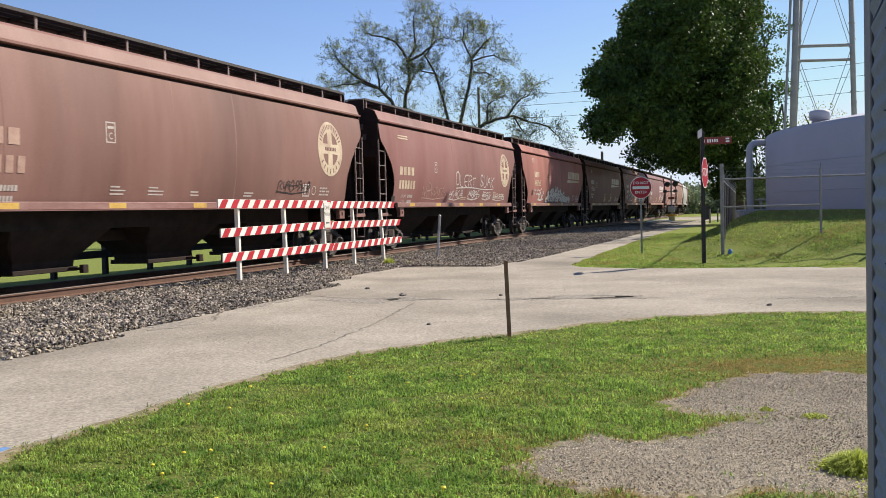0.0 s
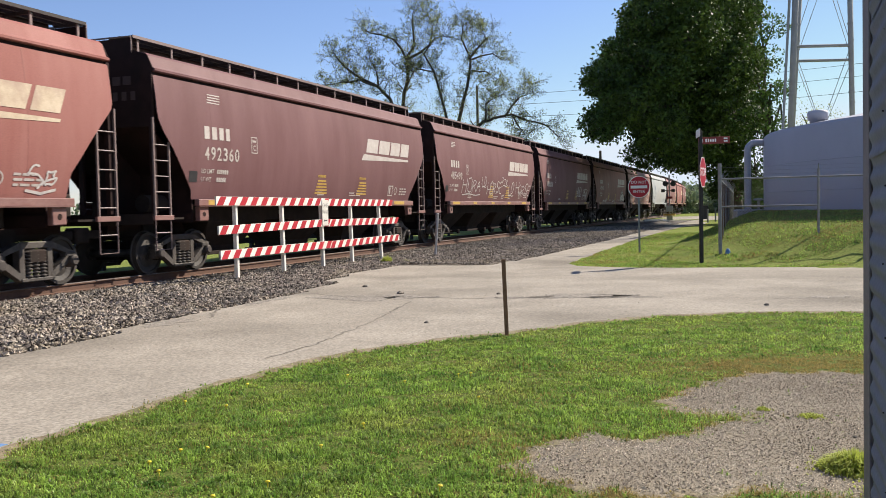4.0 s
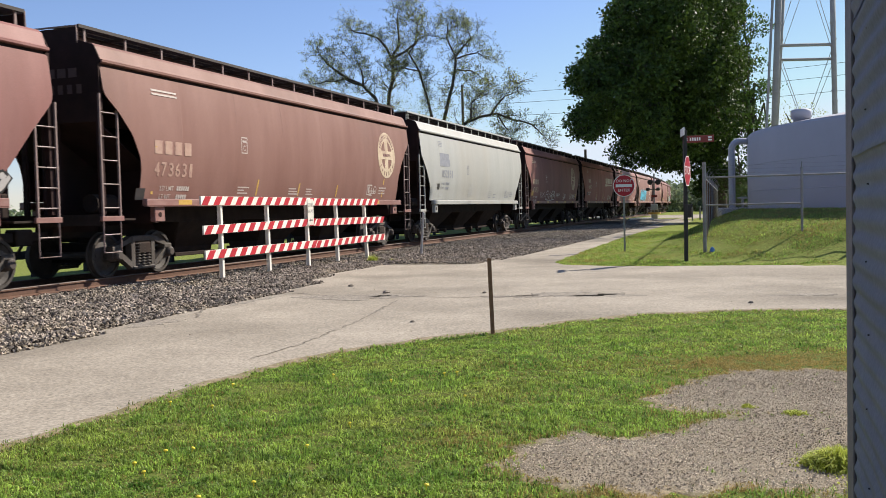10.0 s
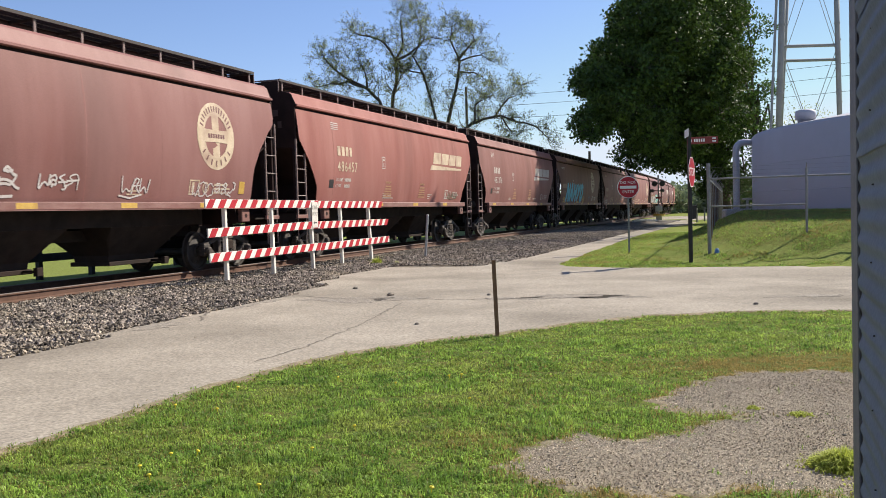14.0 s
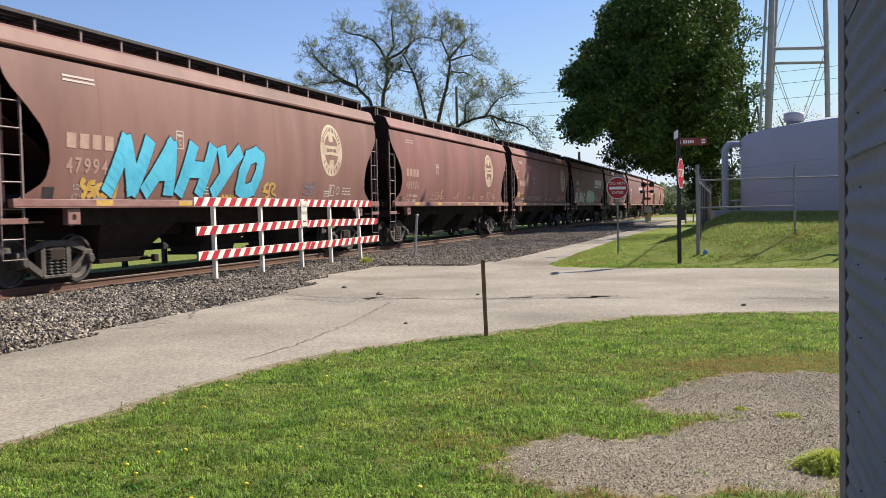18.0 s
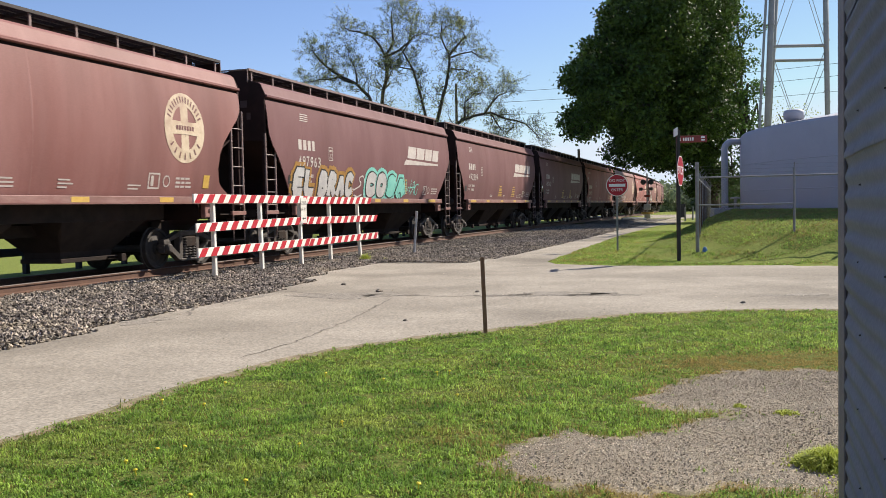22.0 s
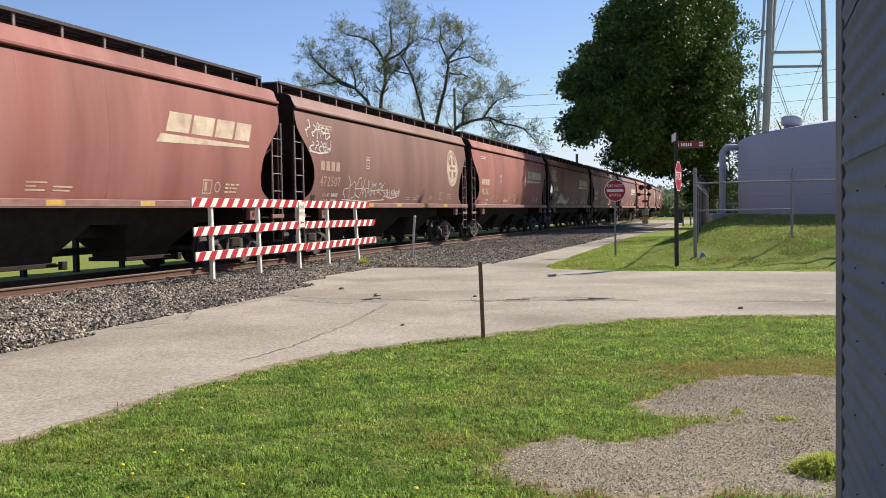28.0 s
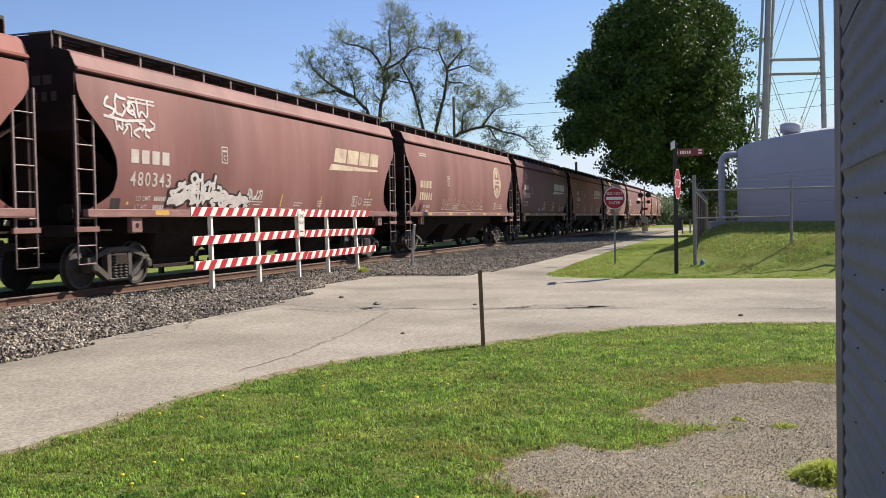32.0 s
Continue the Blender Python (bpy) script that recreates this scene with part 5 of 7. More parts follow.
# ---- striped barricade between road and track ----
def barricade():
    a = math.degrees(math.pi / 2 - TH)
    o = on_track(18.3, 11.2, 0.1)
    th = thing("barricade", "long road barricade of red and white striped boards on white posts", "barricade", pose(o.x, o.y, o.z, 0, 0, a))
    stripe = M().prism([(-0.185, -0.095), (0.055, -0.095), (0.215, 0.095), (-0.025, 0.095)], "y", -0.0035, 0.0).mesh("stripe")
    stripe.materials.append(STRIPE)
    for z, x0, x1, tilts in ((1.695, -0.9, 9.0, (0.15, 0.1)), (1.145, -0.83, 9.35, (-0.75, 0.15)), (0.555, -0.78, 9.6, (-0.2, -0.35))):
        halves = ((x0, 4.55), (4.56, x1))
        for k, (b0, b1) in enumerate(halves):
            dz = -0.012 * k
            b = part("board", M().box(b0, b1, -0.045, -0.007, z - 0.097 + dz, z + 0.097 + dz, 0.004), WOOD_WHITE, th, at=Matrix.Translation((4.55, 0, z)) @ pose(0, 0, 0, 0, tilts[k], 0) @ Matrix.Translation((-4.55, 0, -z)))
            n = int((b1 - b0 - 0.15) / 0.46)
            for i in range(n + 1):
                part("stripe", stripe, STRIPE, b, at=(b0 + 0.2 + i * 0.46, -0.0455, z + dz))
    for i, x in enumerate((0.0, 2.15, 4.3, 6.15, 8.3)):
        lean = (-0.04, -0.1, -0.12, -0.12, -0.32)[i]
        m = M().box(-0.045, 0.045, 0.0, 0.09, -0.25, 1.78, 0.006)
        part("post", m, WOOD_WHITE, th, at=Matrix.Translation((x, 0, 0)) @ Matrix.Rotation(lean * 0.35, 4, "Y"))
    pl = part("notice_plate", M().box(4.12, 4.47, -0.06, -0.052, 1.07, 1.75, 0.002), PLATE, th, "white one-way plate with faded print and an arrow")
    for words, z in (("ONE", 1.6), ("WAY", 1.43)):
        w = text_mesh(words, 0.15, 1.0)
        w.materials.append(PRINT_DIM)
        part("lettering", w, PRINT_DIM, pl, at=pose(4.295, -0.0625, z, 90, 0, 0))
    part("arrow", M().prism([(4.2, 1.2), (4.26, 1.24), (4.26, 1.215), (4.4, 1.215), (4.4, 1.185), (4.26, 1.185), (4.26, 1.16)], "y", -0.0625, -0.0602), PRINT, pl)


barricade()


# ---- signs ----
def octagon(r):
    return [(r * math.cos(math.pi / 8 + k * math.pi / 4), r * math.sin(math.pi / 8 + k * math.pi / 4)) for k in range(8)]


def stop_sign():
    th = thing("stop_sign", "red octagonal stop sign with street blades on a black post", "road sign", (6.3, 24.04, ground_z(6.3, 24.04)))
    part("post", M().box(-0.045, 0.045, -0.045, 0.045, -0.2, 3.36, 0.006).tube((0, 0, 3.36), (0, 0, 3.42), 0.035, 0.012), BLACK_POST, th)
    face = pose(0.05, -0.03, 2.33, 90, 0, 64)
    pl = part("sign_plate", M().prism(octagon(0.41), "z", 0.0, 0.004), SIGN_WHITE, th, at=face)
    part("red_field", M().prism(octagon(0.385), "z", 0.0042, 0.006), SIGN_RED, pl)
    w = text_mesh("STOP", 0.3, 0.9)
    w.materials.append(SIGN_WHITE)
    part("lettering", w, SIGN_WHITE, pl, at=(0, 0, 0.0085))
    part("sign_back", M().prism(octagon(0.405), "z", -0.004, -0.0005), GALV, pl)
    b1 = part("street_blade", M().box(0.03, 0.86, -0.005, 0.005, 3.02, 3.2, 0.003), SIGN_MAROON, th, "maroon street blade with pale print", at=pose(0, -0.02, 0.02, 0, -1.5, 8))
    x = 0.1
    for w in (0.06, 0.05, 0.05, 0.05, 0.05, 0.05):
        part("print_bar", M().box(x, x + w * 0.75, -0.0075, -0.0055, 3.07, 3.15), SIGN_WHITE, b1)
        x += w + (0.05 if x < 0.12 else 0.012)
    part("print_bar", M().box(0.7, 0.8, -0.0075, -0.0055, 3.13, 3.17), SIGN_WHITE, b1)
    part("print_bar", M().box(0.7, 0.8, -0.0075, -0.0055, 3.06, 3.1), SIGN_WHITE, b1)
    part("street_blade", M().box(-0.45, 0.4, -0.005, 0.005, 3.22, 3.42, 0.003), SIGN_WHITE, th, "pale street blade seen edge-on", at=pose(-0.06, 0.0, 0, 0, 0, 82))
    part("bracket", M().box(-0.03, 0.03, -0.03, 0.03, 3.2, 3.24), BLACK_POST, th)


def no_entry_sign():
    th = thing("no_entry_sign", "red and white do-not-enter sign on a steel channel post", "road sign", (5.95, 30.3, ground_z(5.95, 30.3)))
    part("post", M().prism([(-0.03, -0.02), (0.03, -0.02), (0.03, -0.012), (0.012, -0.012), (0.012, 0.02), (-0.012, 0.02), (-0.012, -0.012), (-0.03, -0.012)], "z", -0.2, 2.5), GALV_DARK, th)
    rim = [(0.355 * math.cos(a), 2.12 + 0.355 * math.sin(a)) for a in [2 * math.pi * k / 48 for k in range(48)]]
    pl = part("sign_plate", M().prism(rim, "y", -0.031, -0.026), SIGN_WHITE, th, at=pose(0, 0, 0, 0, 0, 4))
    disc = [(0.335 * math.cos(a), 2.12 + 0.335 * math.sin(a)) for a in [2 * math.pi * k / 48 for k in range(48)]]
    part("red_disc", M().prism(disc, "y", -0.0335, -0.0312), SIGN_RED, pl)
    part("white_bar", M().box(-0.27, 0.27, -0.036, -0.0337, 2.075, 2.165), SIGN_WHITE, pl)
    for words, z in (("DO NOT", 2.27), ("ENTER", 1.97)):
        w = text_mesh(words, 0.125, 1.05)
        w.materials.append(SIGN_WHITE)
        part("lettering", w, SIGN_WHITE, pl, at=pose(0, -0.036, z, 90, 0, 0))


stop_sign()
no_entry_sign()

# ---- stakes and poles ----
st = thing("marker_stake", "thin rusty steel stake leaning in the lawn edge", "stake", (0.59, 11.08, 0.0))
part("bar", M().prism([(-0.024, -0.02), (0.024, -0.02), (0.024, -0.013), (0.005, -0.013), (0.005, 0.02), (-0.005, 0.02), (-0.005, -0.013), (-0.024, -0.013)], "z", -0.2, 0.91), RUSTPOST, st, at=pose(0, 0, 0, 0, -1.6, 12))
p = on_track(28.6, 10.2, 0.02)
st = thing("leaning_pipe", "grey steel pipe post leaning in the ballast", "post", (p.x, p.y, p.z))
part("pipe", M().tube((0, 0, -0.2), (0, 0, 1.38), 0.042, n=12), GALV, st, at=pose(0, 0, 0, 2, 4.5, 0))
part("cap", M().lathe([(0, 1.41), (0.03, 1.405), (0.05, 1.385), (0.05, 1.36)], 12), GALV, st, at=pose(0, 0, 0, 2, 4.5, 0))


# ---- chain-link fence round the tank ----
def fence_run(name, p0, p1, n, top, mesh_to, label, mid_until=0):
    d = Vector(p1) - Vector(p0)
    L, a = d.length, math.degrees(math.atan2(d.y, d.x))
    th = thing(name, label, "fence", pose(p0[0], p0[1], 0, 0, 0, a), "chain-link fence runs")
    for i in range(n + 1):
        x = L * i / n
        q = Vector(p0) + d * (i / n)
        z0 = ground_z(q.x, q.y)
        r = 0.05 if i == 0 else 0.032
        m = M().tube((0, 0, z0 - 0.3), (0, 0, top + (0.42 if i == 0 else 0.2)), r, n=10)
        if i:
            m.tube((0, 0, top + 0.2), (0.0, -0.12, top + 0.34), 0.012, n=6)
        part("post", m, GALV_DARK, th, at=(x, 0, 0))
    part("top_rail", M().tube((0, 0, top), (L, 0, top), 0.024, n=8), GALV_DARK, th)
    if mid_until:
        part("mid_rail", M().tube((0, 0, top - 0.74), (L * mid_until / n, 0, top - 0.74), 0.022, n=8), GALV_DARK, th)
    for k in range(3):
        part("barbed_wire", M().tube((0, -0.04 * k, top + 0.1 + 0.1 * k), (L, -0.04 * k, top + 0.1 + 0.1 * k), 0.002, n=4), GALV_DARK, th)
    w = M()
    k = int(L / 0.075)
    for i in range(-28, k):
        for sg in (1, -1):
            a0, a1, z0, z1 = i * 0.075, i * 0.075 + 1.75, top - 1.78, top - 0.03
            if a0 < 0:
                z0 += -a0; a0 = 0
            if a1 > L:
                z1 -= a1 - L; a1 = L
            if a1 - a0 < 0.05:
                continue
            if sg < 0:
                a0, a1 = L - a0, L - a1
            w.tube((a0, 0.004 * sg, z0), (a1, 0.004 * sg, z1), 0.0011, n=3, caps=False)
    part("chain_link", w, RAIL, th, "woven rusty wire mesh")
    return th


CORNER = (7.14, 25.3)
fence_run("chain_link_fence", CORNER, (16.5, 22.3), 4, 2.18, 4, "grey chain-link fence with barbed wire before the tank", 1)
fence_run("chain_link_fence", CORNER, (16.0, 54.0), 10, 2.18, 4, "grey chain-link fence with barbed wire running along the lane")
bl = thing("marker_flag", "small blue utility marker at the fence post", "marker", (7.28, 25.1, ground_z(7.28, 25.1)))
part("flag", M().lathe([(0.0, 0.0), (0.07, 0.0), (0.06, 0.1), (0.03, 0.14), (0, 0.15)], 10), BLUE, bl)


# ---- storage tank ----
def tank():
    cx, cy = TANK
    th = thing("storage_tank", "wide low white steel water storage tank with a roof vent", "tank", (cx, cy, 0))
    part("shell", M().lathe([(12.0, 0.7), (12.0, 3.95), (11.97, 4.0), (11.9, 4.05)], 128), TANK_WHITE, th, smooth=True)
    part("roof", M().lathe([(11.92, 4.05), (9.0, 4.55), (5.0, 5.0), (0.0, 5.2)], 96), TANK_WHITE, th, smooth=True)
    part("base_ring", M().lathe([(12.01, 0.7), (12.14, 0.7), (12.14, 1.08), (12.01, 1.1)], 96), CONCRETE, th)
    vx, vy = 12.35 - cx, 32.0 - cy
    part("vent", M().lathe([(0.25, 3.9), (0.25, 4.28), (0.33, 4.28), (0.34, 4.5), (0.31, 4.58), (0.2, 4.61), (0, 4.62)], 24, "z", (vx, vy, 0)), TANK_WHITE, th, "white mushroom roof vent", True)
    px, py = 11.1 - cx, 35.6 - cy
    pts = [(px, py, 1.0)] + [(px, py, 1.0 + 0.4 * i) for i in range(1, 7)]
    pts += [(px + 0.3 - 0.3 * math.cos(a), py, 3.5 + 0.3 * math.sin(a)) for a in [0.26 * i for i in range(1, 7)]] + [(px + 1.5, py, 3.8)]
    part("overflow_pipe", M().pipe(pts, 0.125, 12), TANK_WHITE, th, "white overflow pipe bent down the shell", True)
    part("valve", M().box(px - 0.5, px + 0.9, py - 0.25, py + 0.25, 0.9, 1.3, 0.05).tube((px + 0.4, py, 1.2), (px + 0.4, py, 1.65), 0.05).lathe([(0.1, 1.62), (0.2, 1.64), (0.2, 1.68), (0.1, 1.7)], 14, "z", (px + 0.4, py, 0)), GALV, th)
    for z in (1.9, 2.85):
        part("weld_seam", M().lathe([(12.0, z - 0.012), (12.012, z), (12.0, z + 0.012)], 128), TANK_WHITE, th)
    th.matrix_basis = pose(cx * 1.05, cy * 1.05, 0)
    for c in th.children:
        c.data.transform(Matrix.Translation((0, 0, -0.075)) @ Matrix.Scale(1.05, 4))


tank()


# ---- water tower legs ----
def tower():
    th = thing("water_tower", "tall silver water tower legs with struts and tie rods", "water tower", (20.5, 52.5, ground_z(20.5, 52.5)))
    def leg(a, b, r):
        part("leg", M().tube(a, b, r, r * 0.95, n=16), TOWER_PAINT, th, smooth=True)
    A0, A1 = Vector((-2.85, -2.5, 0)), Vector((-1.9, -2.2, 20))
    B0, B1 = Vector((0.7, -2.5, 0)), Vector((0.5, -2.2, 20))
    C0, C1 = Vector((3.0, 2.9, 0)), Vector((2.6, 2.6, 20))
    D0, D1 = Vector((-1.0, 2.9, 0)), Vector((0.15, 2.6, 20))
    leg(A0, A1, 0.17); leg(B0, B1, 0.13); leg(C0, C1, 0.13); leg(D0, D1, 0.17)
    part("riser", M().tube((-3.35, -2.5, 0), (-2.1, -2.2, 20), 0.07, n=10), TOWER_PAINT, th, "thin riser pipe beside a leg")
    for z in (9.75, 18.5):
        k = z / 20
        ps = [a.lerp(b, k) for a, b in ((A0, A1), (B0, B1), (C0, C1), (D0, D1))]
        for a, b in zip(ps, ps[1:] + ps[:1]):
            part("strut", M().tube(a, b, 0.085, n=10), TOWER_PAINT, th)
    for (a0, a1), (b0, b1) in (((A0, A1), (B0, B1)), ((B0, B1), (C0, C1)), ((C0, C1), (D0, D1)), ((D0, D1), (A0, A1))):
        for z0, z1 in ((0.5, 9.7), (9.8, 18.4)):
            part("tie_rod", M().tube(a0.lerp(a1, z0 / 20), b0.lerp(b1, z1 / 20), 0.018, n=5), TOWER_PAINT, th)
            part("tie_rod", M().tube(b0.lerp(b1, z0 / 20), a0.lerp(a1, z1 / 20), 0.018, n=5), TOWER_PAINT, th)
    for a0, a1 in ((A0, A1), (B0, B1), (C0, C1), (D0, D1)):
        for z in (5.0, 7.3, 10.9):
            p = a0.lerp(a1, z / 20)
            r = 0.195 if a0 in (A0, D0) else 0.155
            part("flange", M().tube(p - Vector((0, 0, 0.04)), p + Vector((0, 0, 0.04)), r, n=14), TOWER_PAINT, th)


tower()


# ---- corrugated shed wall beside the stand ----
def shed():
    q = -0.313
    o = U * 0 + N * q
    th = thing("metal_shed", "grey horizontally corrugated steel shed wall with corner trim", "shed", pose(o.x, o.y, 0, 0, 0, math.degrees(math.pi / 2 - TH)))
    seams = [0.0, 0.36, 0.81, 1.23, 1.655, 2.09, 2.53, 2.97, 3.4]
    S1 = 3.28
    for k, (z0, z1) in enumerate(zip(seams, seams[1:])):
        zs = np.arange(z0 - 0.02, z1 + 0.012, 0.0085)
        xs = [-4.5, -3, -2, -1, 0, 0.5, 1.0, 1.3, 1.6, 1.9, 2.1, 2.3, 2.5, 2.7, 2.9, 3.05, 3.2, S1]
        vs = []
        for z in zs:
            for x in xs:
                dent = 0.011 * noise.noise((x * 1.3 + 5, z * 2.1 + x * 1.4, k * 0.0)) + 0.004 * noise.noise((x * 4, z * 3, 7))
                lap = 0.004 * (1 - smooth(z0 - 0.02, z1, z))
                vs.append((x, 0.0045 * math.sin(2 * math.pi * z / 0.0677) + dent * smooth(S1, S1 - 0.25, x) + lap, z))
        w = len(xs)
        fs = [(j * w + i, j * w + i + 1, (j + 1) * w + i + 1, (j + 1) * w + i) for j in range(len(zs) - 1) for i in range(w - 1)]
        part("wall_sheet", M().add(vs, fs), CORR, th, smooth=True)
        nail = M()
        for x in (1.5, 2.3, 2.85):
            nail.lathe([(0.0, 0.0105), (0.002, 0.01), (0.003, 0.005)], 8, "y", (x, 0, (z0 + z1) / 2 + 0.1))
            nail.lathe([(0.0, 0.0105), (0.002, 0.01), (0.003, 0.005)], 8, "y", (x + 0.05, 0, (z0 + z1) / 2 - 0.12))
        part("nail_heads", nail, PRINT, th)
    part("corner_trim", M().box(S1 + 0.055, 3.53, -0.004, 0.004, 0.0, 3.42, 0.002).box(3.522, 3.53, -0.14, 0.002, 0.0, 3.42), TRIM, th, "flat steel corner trim")
    # Near-black sheet; its strip beside the trim stands for the shadow gap.
    part("backing", M().box(-4.5, 3.5, -0.05, -0.022, 0.0, 3.4), PRINT, th)
    part("end_wall", M().box(3.42, 3.458, -4.0, -0.05, 0.0, 3.4), CORR, th)
    part("rear_wall", M().box(-4.54, -4.5, -4.0, -0.03, 0.0, 3.4), CORR, th)
    part("far_wall", M().box(-4.5, 3.42, -4.0, -3.96, 0.0, 3.4), CORR, th)
    for x in (-4.53, 3.43):
        part("gable", M().prism([(-0.06, 3.402), (-2.0, 4.02), (-3.94, 3.402)], "x", x, x + 0.025), CORR, th)
    part("roof", M().prism([(0.12, 3.40), (0.12, 3.44), (-2.0, 4.1), (-4.12, 3.44), (-4.12, 3.40), (-2.0, 4.05)], "x", -4.65, 3.6), CORR, th)


shed()


# ---- trees ----
def leaf_cloud(name, centres, size, material, parent, seed, flatness=1.0):
    """Small bent leaves at many places, in one mesh."""
    rnd = np.random.RandomState(seed)
    c = np.asarray(centres, float)
    n = len(c)
    a, b = rnd.normal(size=(n, 3)), rnd.normal(size=(n, 3))
    a /= np.linalg.norm(a, axis=1)[:, None]
    b -= (a * b).sum(1)[:, None] * a
    b /= np.linalg.norm(b, axis=1)[:, None]
    s = rnd.uniform(0.6, 1.3, n)[:, None] * size
    k = np.cross(a, b) * s * 0.25
    v = np.stack([c - a * s, c - b * s * 0.55 + k, c + a * s, c + b * s * 0.55 + k], 1).reshape(-1, 3)
    i = np.arange(n)[:, None] * 4
    f = np.concatenate([i + np.array([[0, 1, 2]]), i + np.array([[0, 2, 3]])], 1).reshape(-1, 3)
    me = bpy.data.meshes.new(name)
    me.from_pydata(v.tolist(), [], f.tolist())
    me.materials.append(material)
    ob = new(name, me)
    ob.parent = parent
    return ob


def grow(m, p, d, length, r, depth, rnd, tips, bend=0.35, kids=(2, 3), up=0.25):
    """A limb with its twigs; the ends of the twigs go into tips."""
    segs = 3
    q = p.copy()
    for i in range(segs):
        d = (d + Vector((rnd.gauss(0, bend), rnd.gauss(0, bend), rnd.gauss(0, bend) + up * 0.2)) * 0.5).normalized()
        e = q + d * (length / segs)
        r1 = max(0.006, r * (1 - 0.3 / segs * 1.1))
        m.tube(q, e, r, r1, n=7 if r > 0.06 else 5 if r > 0.025 else 3, caps=False)
        q, r = e, r1
        if depth > 0 and i < segs - 1 and rnd.random() < 0.75:
            s = Vector((rnd.gauss(0, 1), rnd.gauss(0, 1), rnd.gauss(0.2, 0.8))).normalized()
            grow(m, q, (d * 0.7 + s).normalized(), length * rnd.uniform(0.5, 0.75), r * 0.55, depth - 1, rnd, tips, bend, kids, up)
        if depth <= 1:
            tips.append(tuple(q))
    if depth > 0:
        for _ in range(rnd.randint(*kids)):
            s = Vector((rnd.gauss(0, 1), rnd.gauss(0, 1), rnd.gauss(0.25, 0.8))).normalized()
            grow(m, q, (d + s * 0.8).normalized(), length * rnd.uniform(0.6, 0.85), r * 0.68, depth - 1, rnd, tips, bend, kids, up)


def bare_tree():
    rnd = random.Random(77)
    base = Vector((-0.9, 60.0, -0.1))
    th = thing("tree", "broad old tree just coming into thin spring leaf", "tree", base)
    m, tips = M(), []
    m.tube((0.3, 0, 0), (0.25, 0, 2.5), 0.55, 0.45, n=14).tube((0.25, 0, 2.5), (0.1, 0, 4.6), 0.45, 0.34, n=14)
    fork = (0.1, 4.6)
    limbs = [(0.17, -0.5, [fork, (-1.4, 6.2), (-2.52, 7.55), (-2.97, 8.7), (-3.76, 9.53), (-5.2, 10.3), (-6.0, 11.0), (-6.5, 11.7)]),
             (0.1, -0.5, [(-3.76, 9.53), (-4.89, 9.97), (-6.04, 9.84), (-7.02, 9.7)]),
             (0.07, -0.9, [(-3.68, 9.45), (-3.82, 10.5), (-4.2, 11.16)]),
             (0.18, 0.4, [fork, (-1.2, 6.0), (-2.3, 7.55), (-2.14, 9.16), (-1.86, 10.45), (-1.92, 11.25), (-2.7, 12.57), (-3.58, 12.92), (-4.47, 13.18)]),
             (0.1, 0.6, [(-1.92, 11.25), (-1.41, 12.21), (-1.53, 13.66), (-1.34, 14.6)]),
             (0.09, 0.2, [(-1.76, 11.33), (-0.43, 12.18), (-0.24, 13.3), (-0.46, 14.0)]),
             (0.13, -1.0, [fork, (0.5, 6.0), (0.57, 7.3), (0.21, 8.93), (-0.16, 10.24), (-0.78, 11.38), (-0.11, 12.33), (0.71, 12.39)]),
             (0.06, -1.2, [(-0.16, 10.24), (-1.05, 10.42), (-1.46, 10.27)]),
             (0.17, 0.8, [fork, (0.8, 5.8), (1.22, 6.96), (1.67, 8.73), (2.03, 10.17), (2.15, 11.46), (1.61, 12.6), (1.71, 13.4)]),
             (0.08, 0.9, [(2.14, 11.38), (3.15, 12.56), (2.92, 13.0)]),
             (0.07, 0.6, [(2.2, 10.57), (3.09, 10.47), (3.81, 9.93)]),
             (0.07, 1.1, [(2.22, 11.3), (3.61, 11.66), (4.3, 11.23)]),
             (0.15, -0.3, [fork, (1.0, 5.7), (2.02, 6.61), (2.85, 7.16), (3.51, 7.38), (4.65, 7.59), (5.7, 7.16), (6.91, 6.8), (7.54, 6.14)]),
             (0.08, -0.4, [(4.32, 7.55), (5.16, 8.63), (5.82, 9.1)]),
             (0.07, -0.2, [(4.73, 7.54), (5.2, 6.69), (5.51, 6.03)]),
             (0.07, -0.7, [(3.01, 7.23), (3.04, 8.2), (3.86, 8.67)])]
    for r0, depth, pts in limbs:
        n = len(pts)
        first = 3 if pts[0] == fork else 1
        path = [Vector((x, depth * min(1, i / 3 if first == 3 else 1), z)) for i, (x, z) in enumerate(pts)]
        for i in range(n - 1):
            a, e = path[i], path[i + 1]
            ra, rb = 0.95 * r0 * (1 - 0.8 * i / (n - 1)), 0.95 * r0 * (1 - 0.8 * (i + 1) / (n - 1))
            mid = a.lerp(e, 0.5) + Vector((rnd.gauss(0, 0.06), rnd.gauss(0, 0.1), rnd.gauss(0, 0.06)))
            m.tube(a, mid, ra, (ra + rb) / 2, n=8, caps=False).tube(mid, e, (ra + rb) / 2, rb, n=8, caps=False)
            if i + 1 < first:
                continue
            d = (e - a).normalized()
            for p in (mid, e) if i < n - 2 else (mid, e, e, e):
                for _ in range(rnd.randint(2, 3)):
                    s = Vector((rnd.gauss(0, 1), rnd.gauss(0, 0.9), rnd.gauss(0.3, 0.7))).normalized()
                    grow(m, p, (d * 0.6 + s).normalized(), rnd.uniform(0.38, 0.74), max(0.014, rb * 0.36), 3, rnd, tips, 0.5, (2, 2), 0.35)
    part("trunk", m, BARK, th)
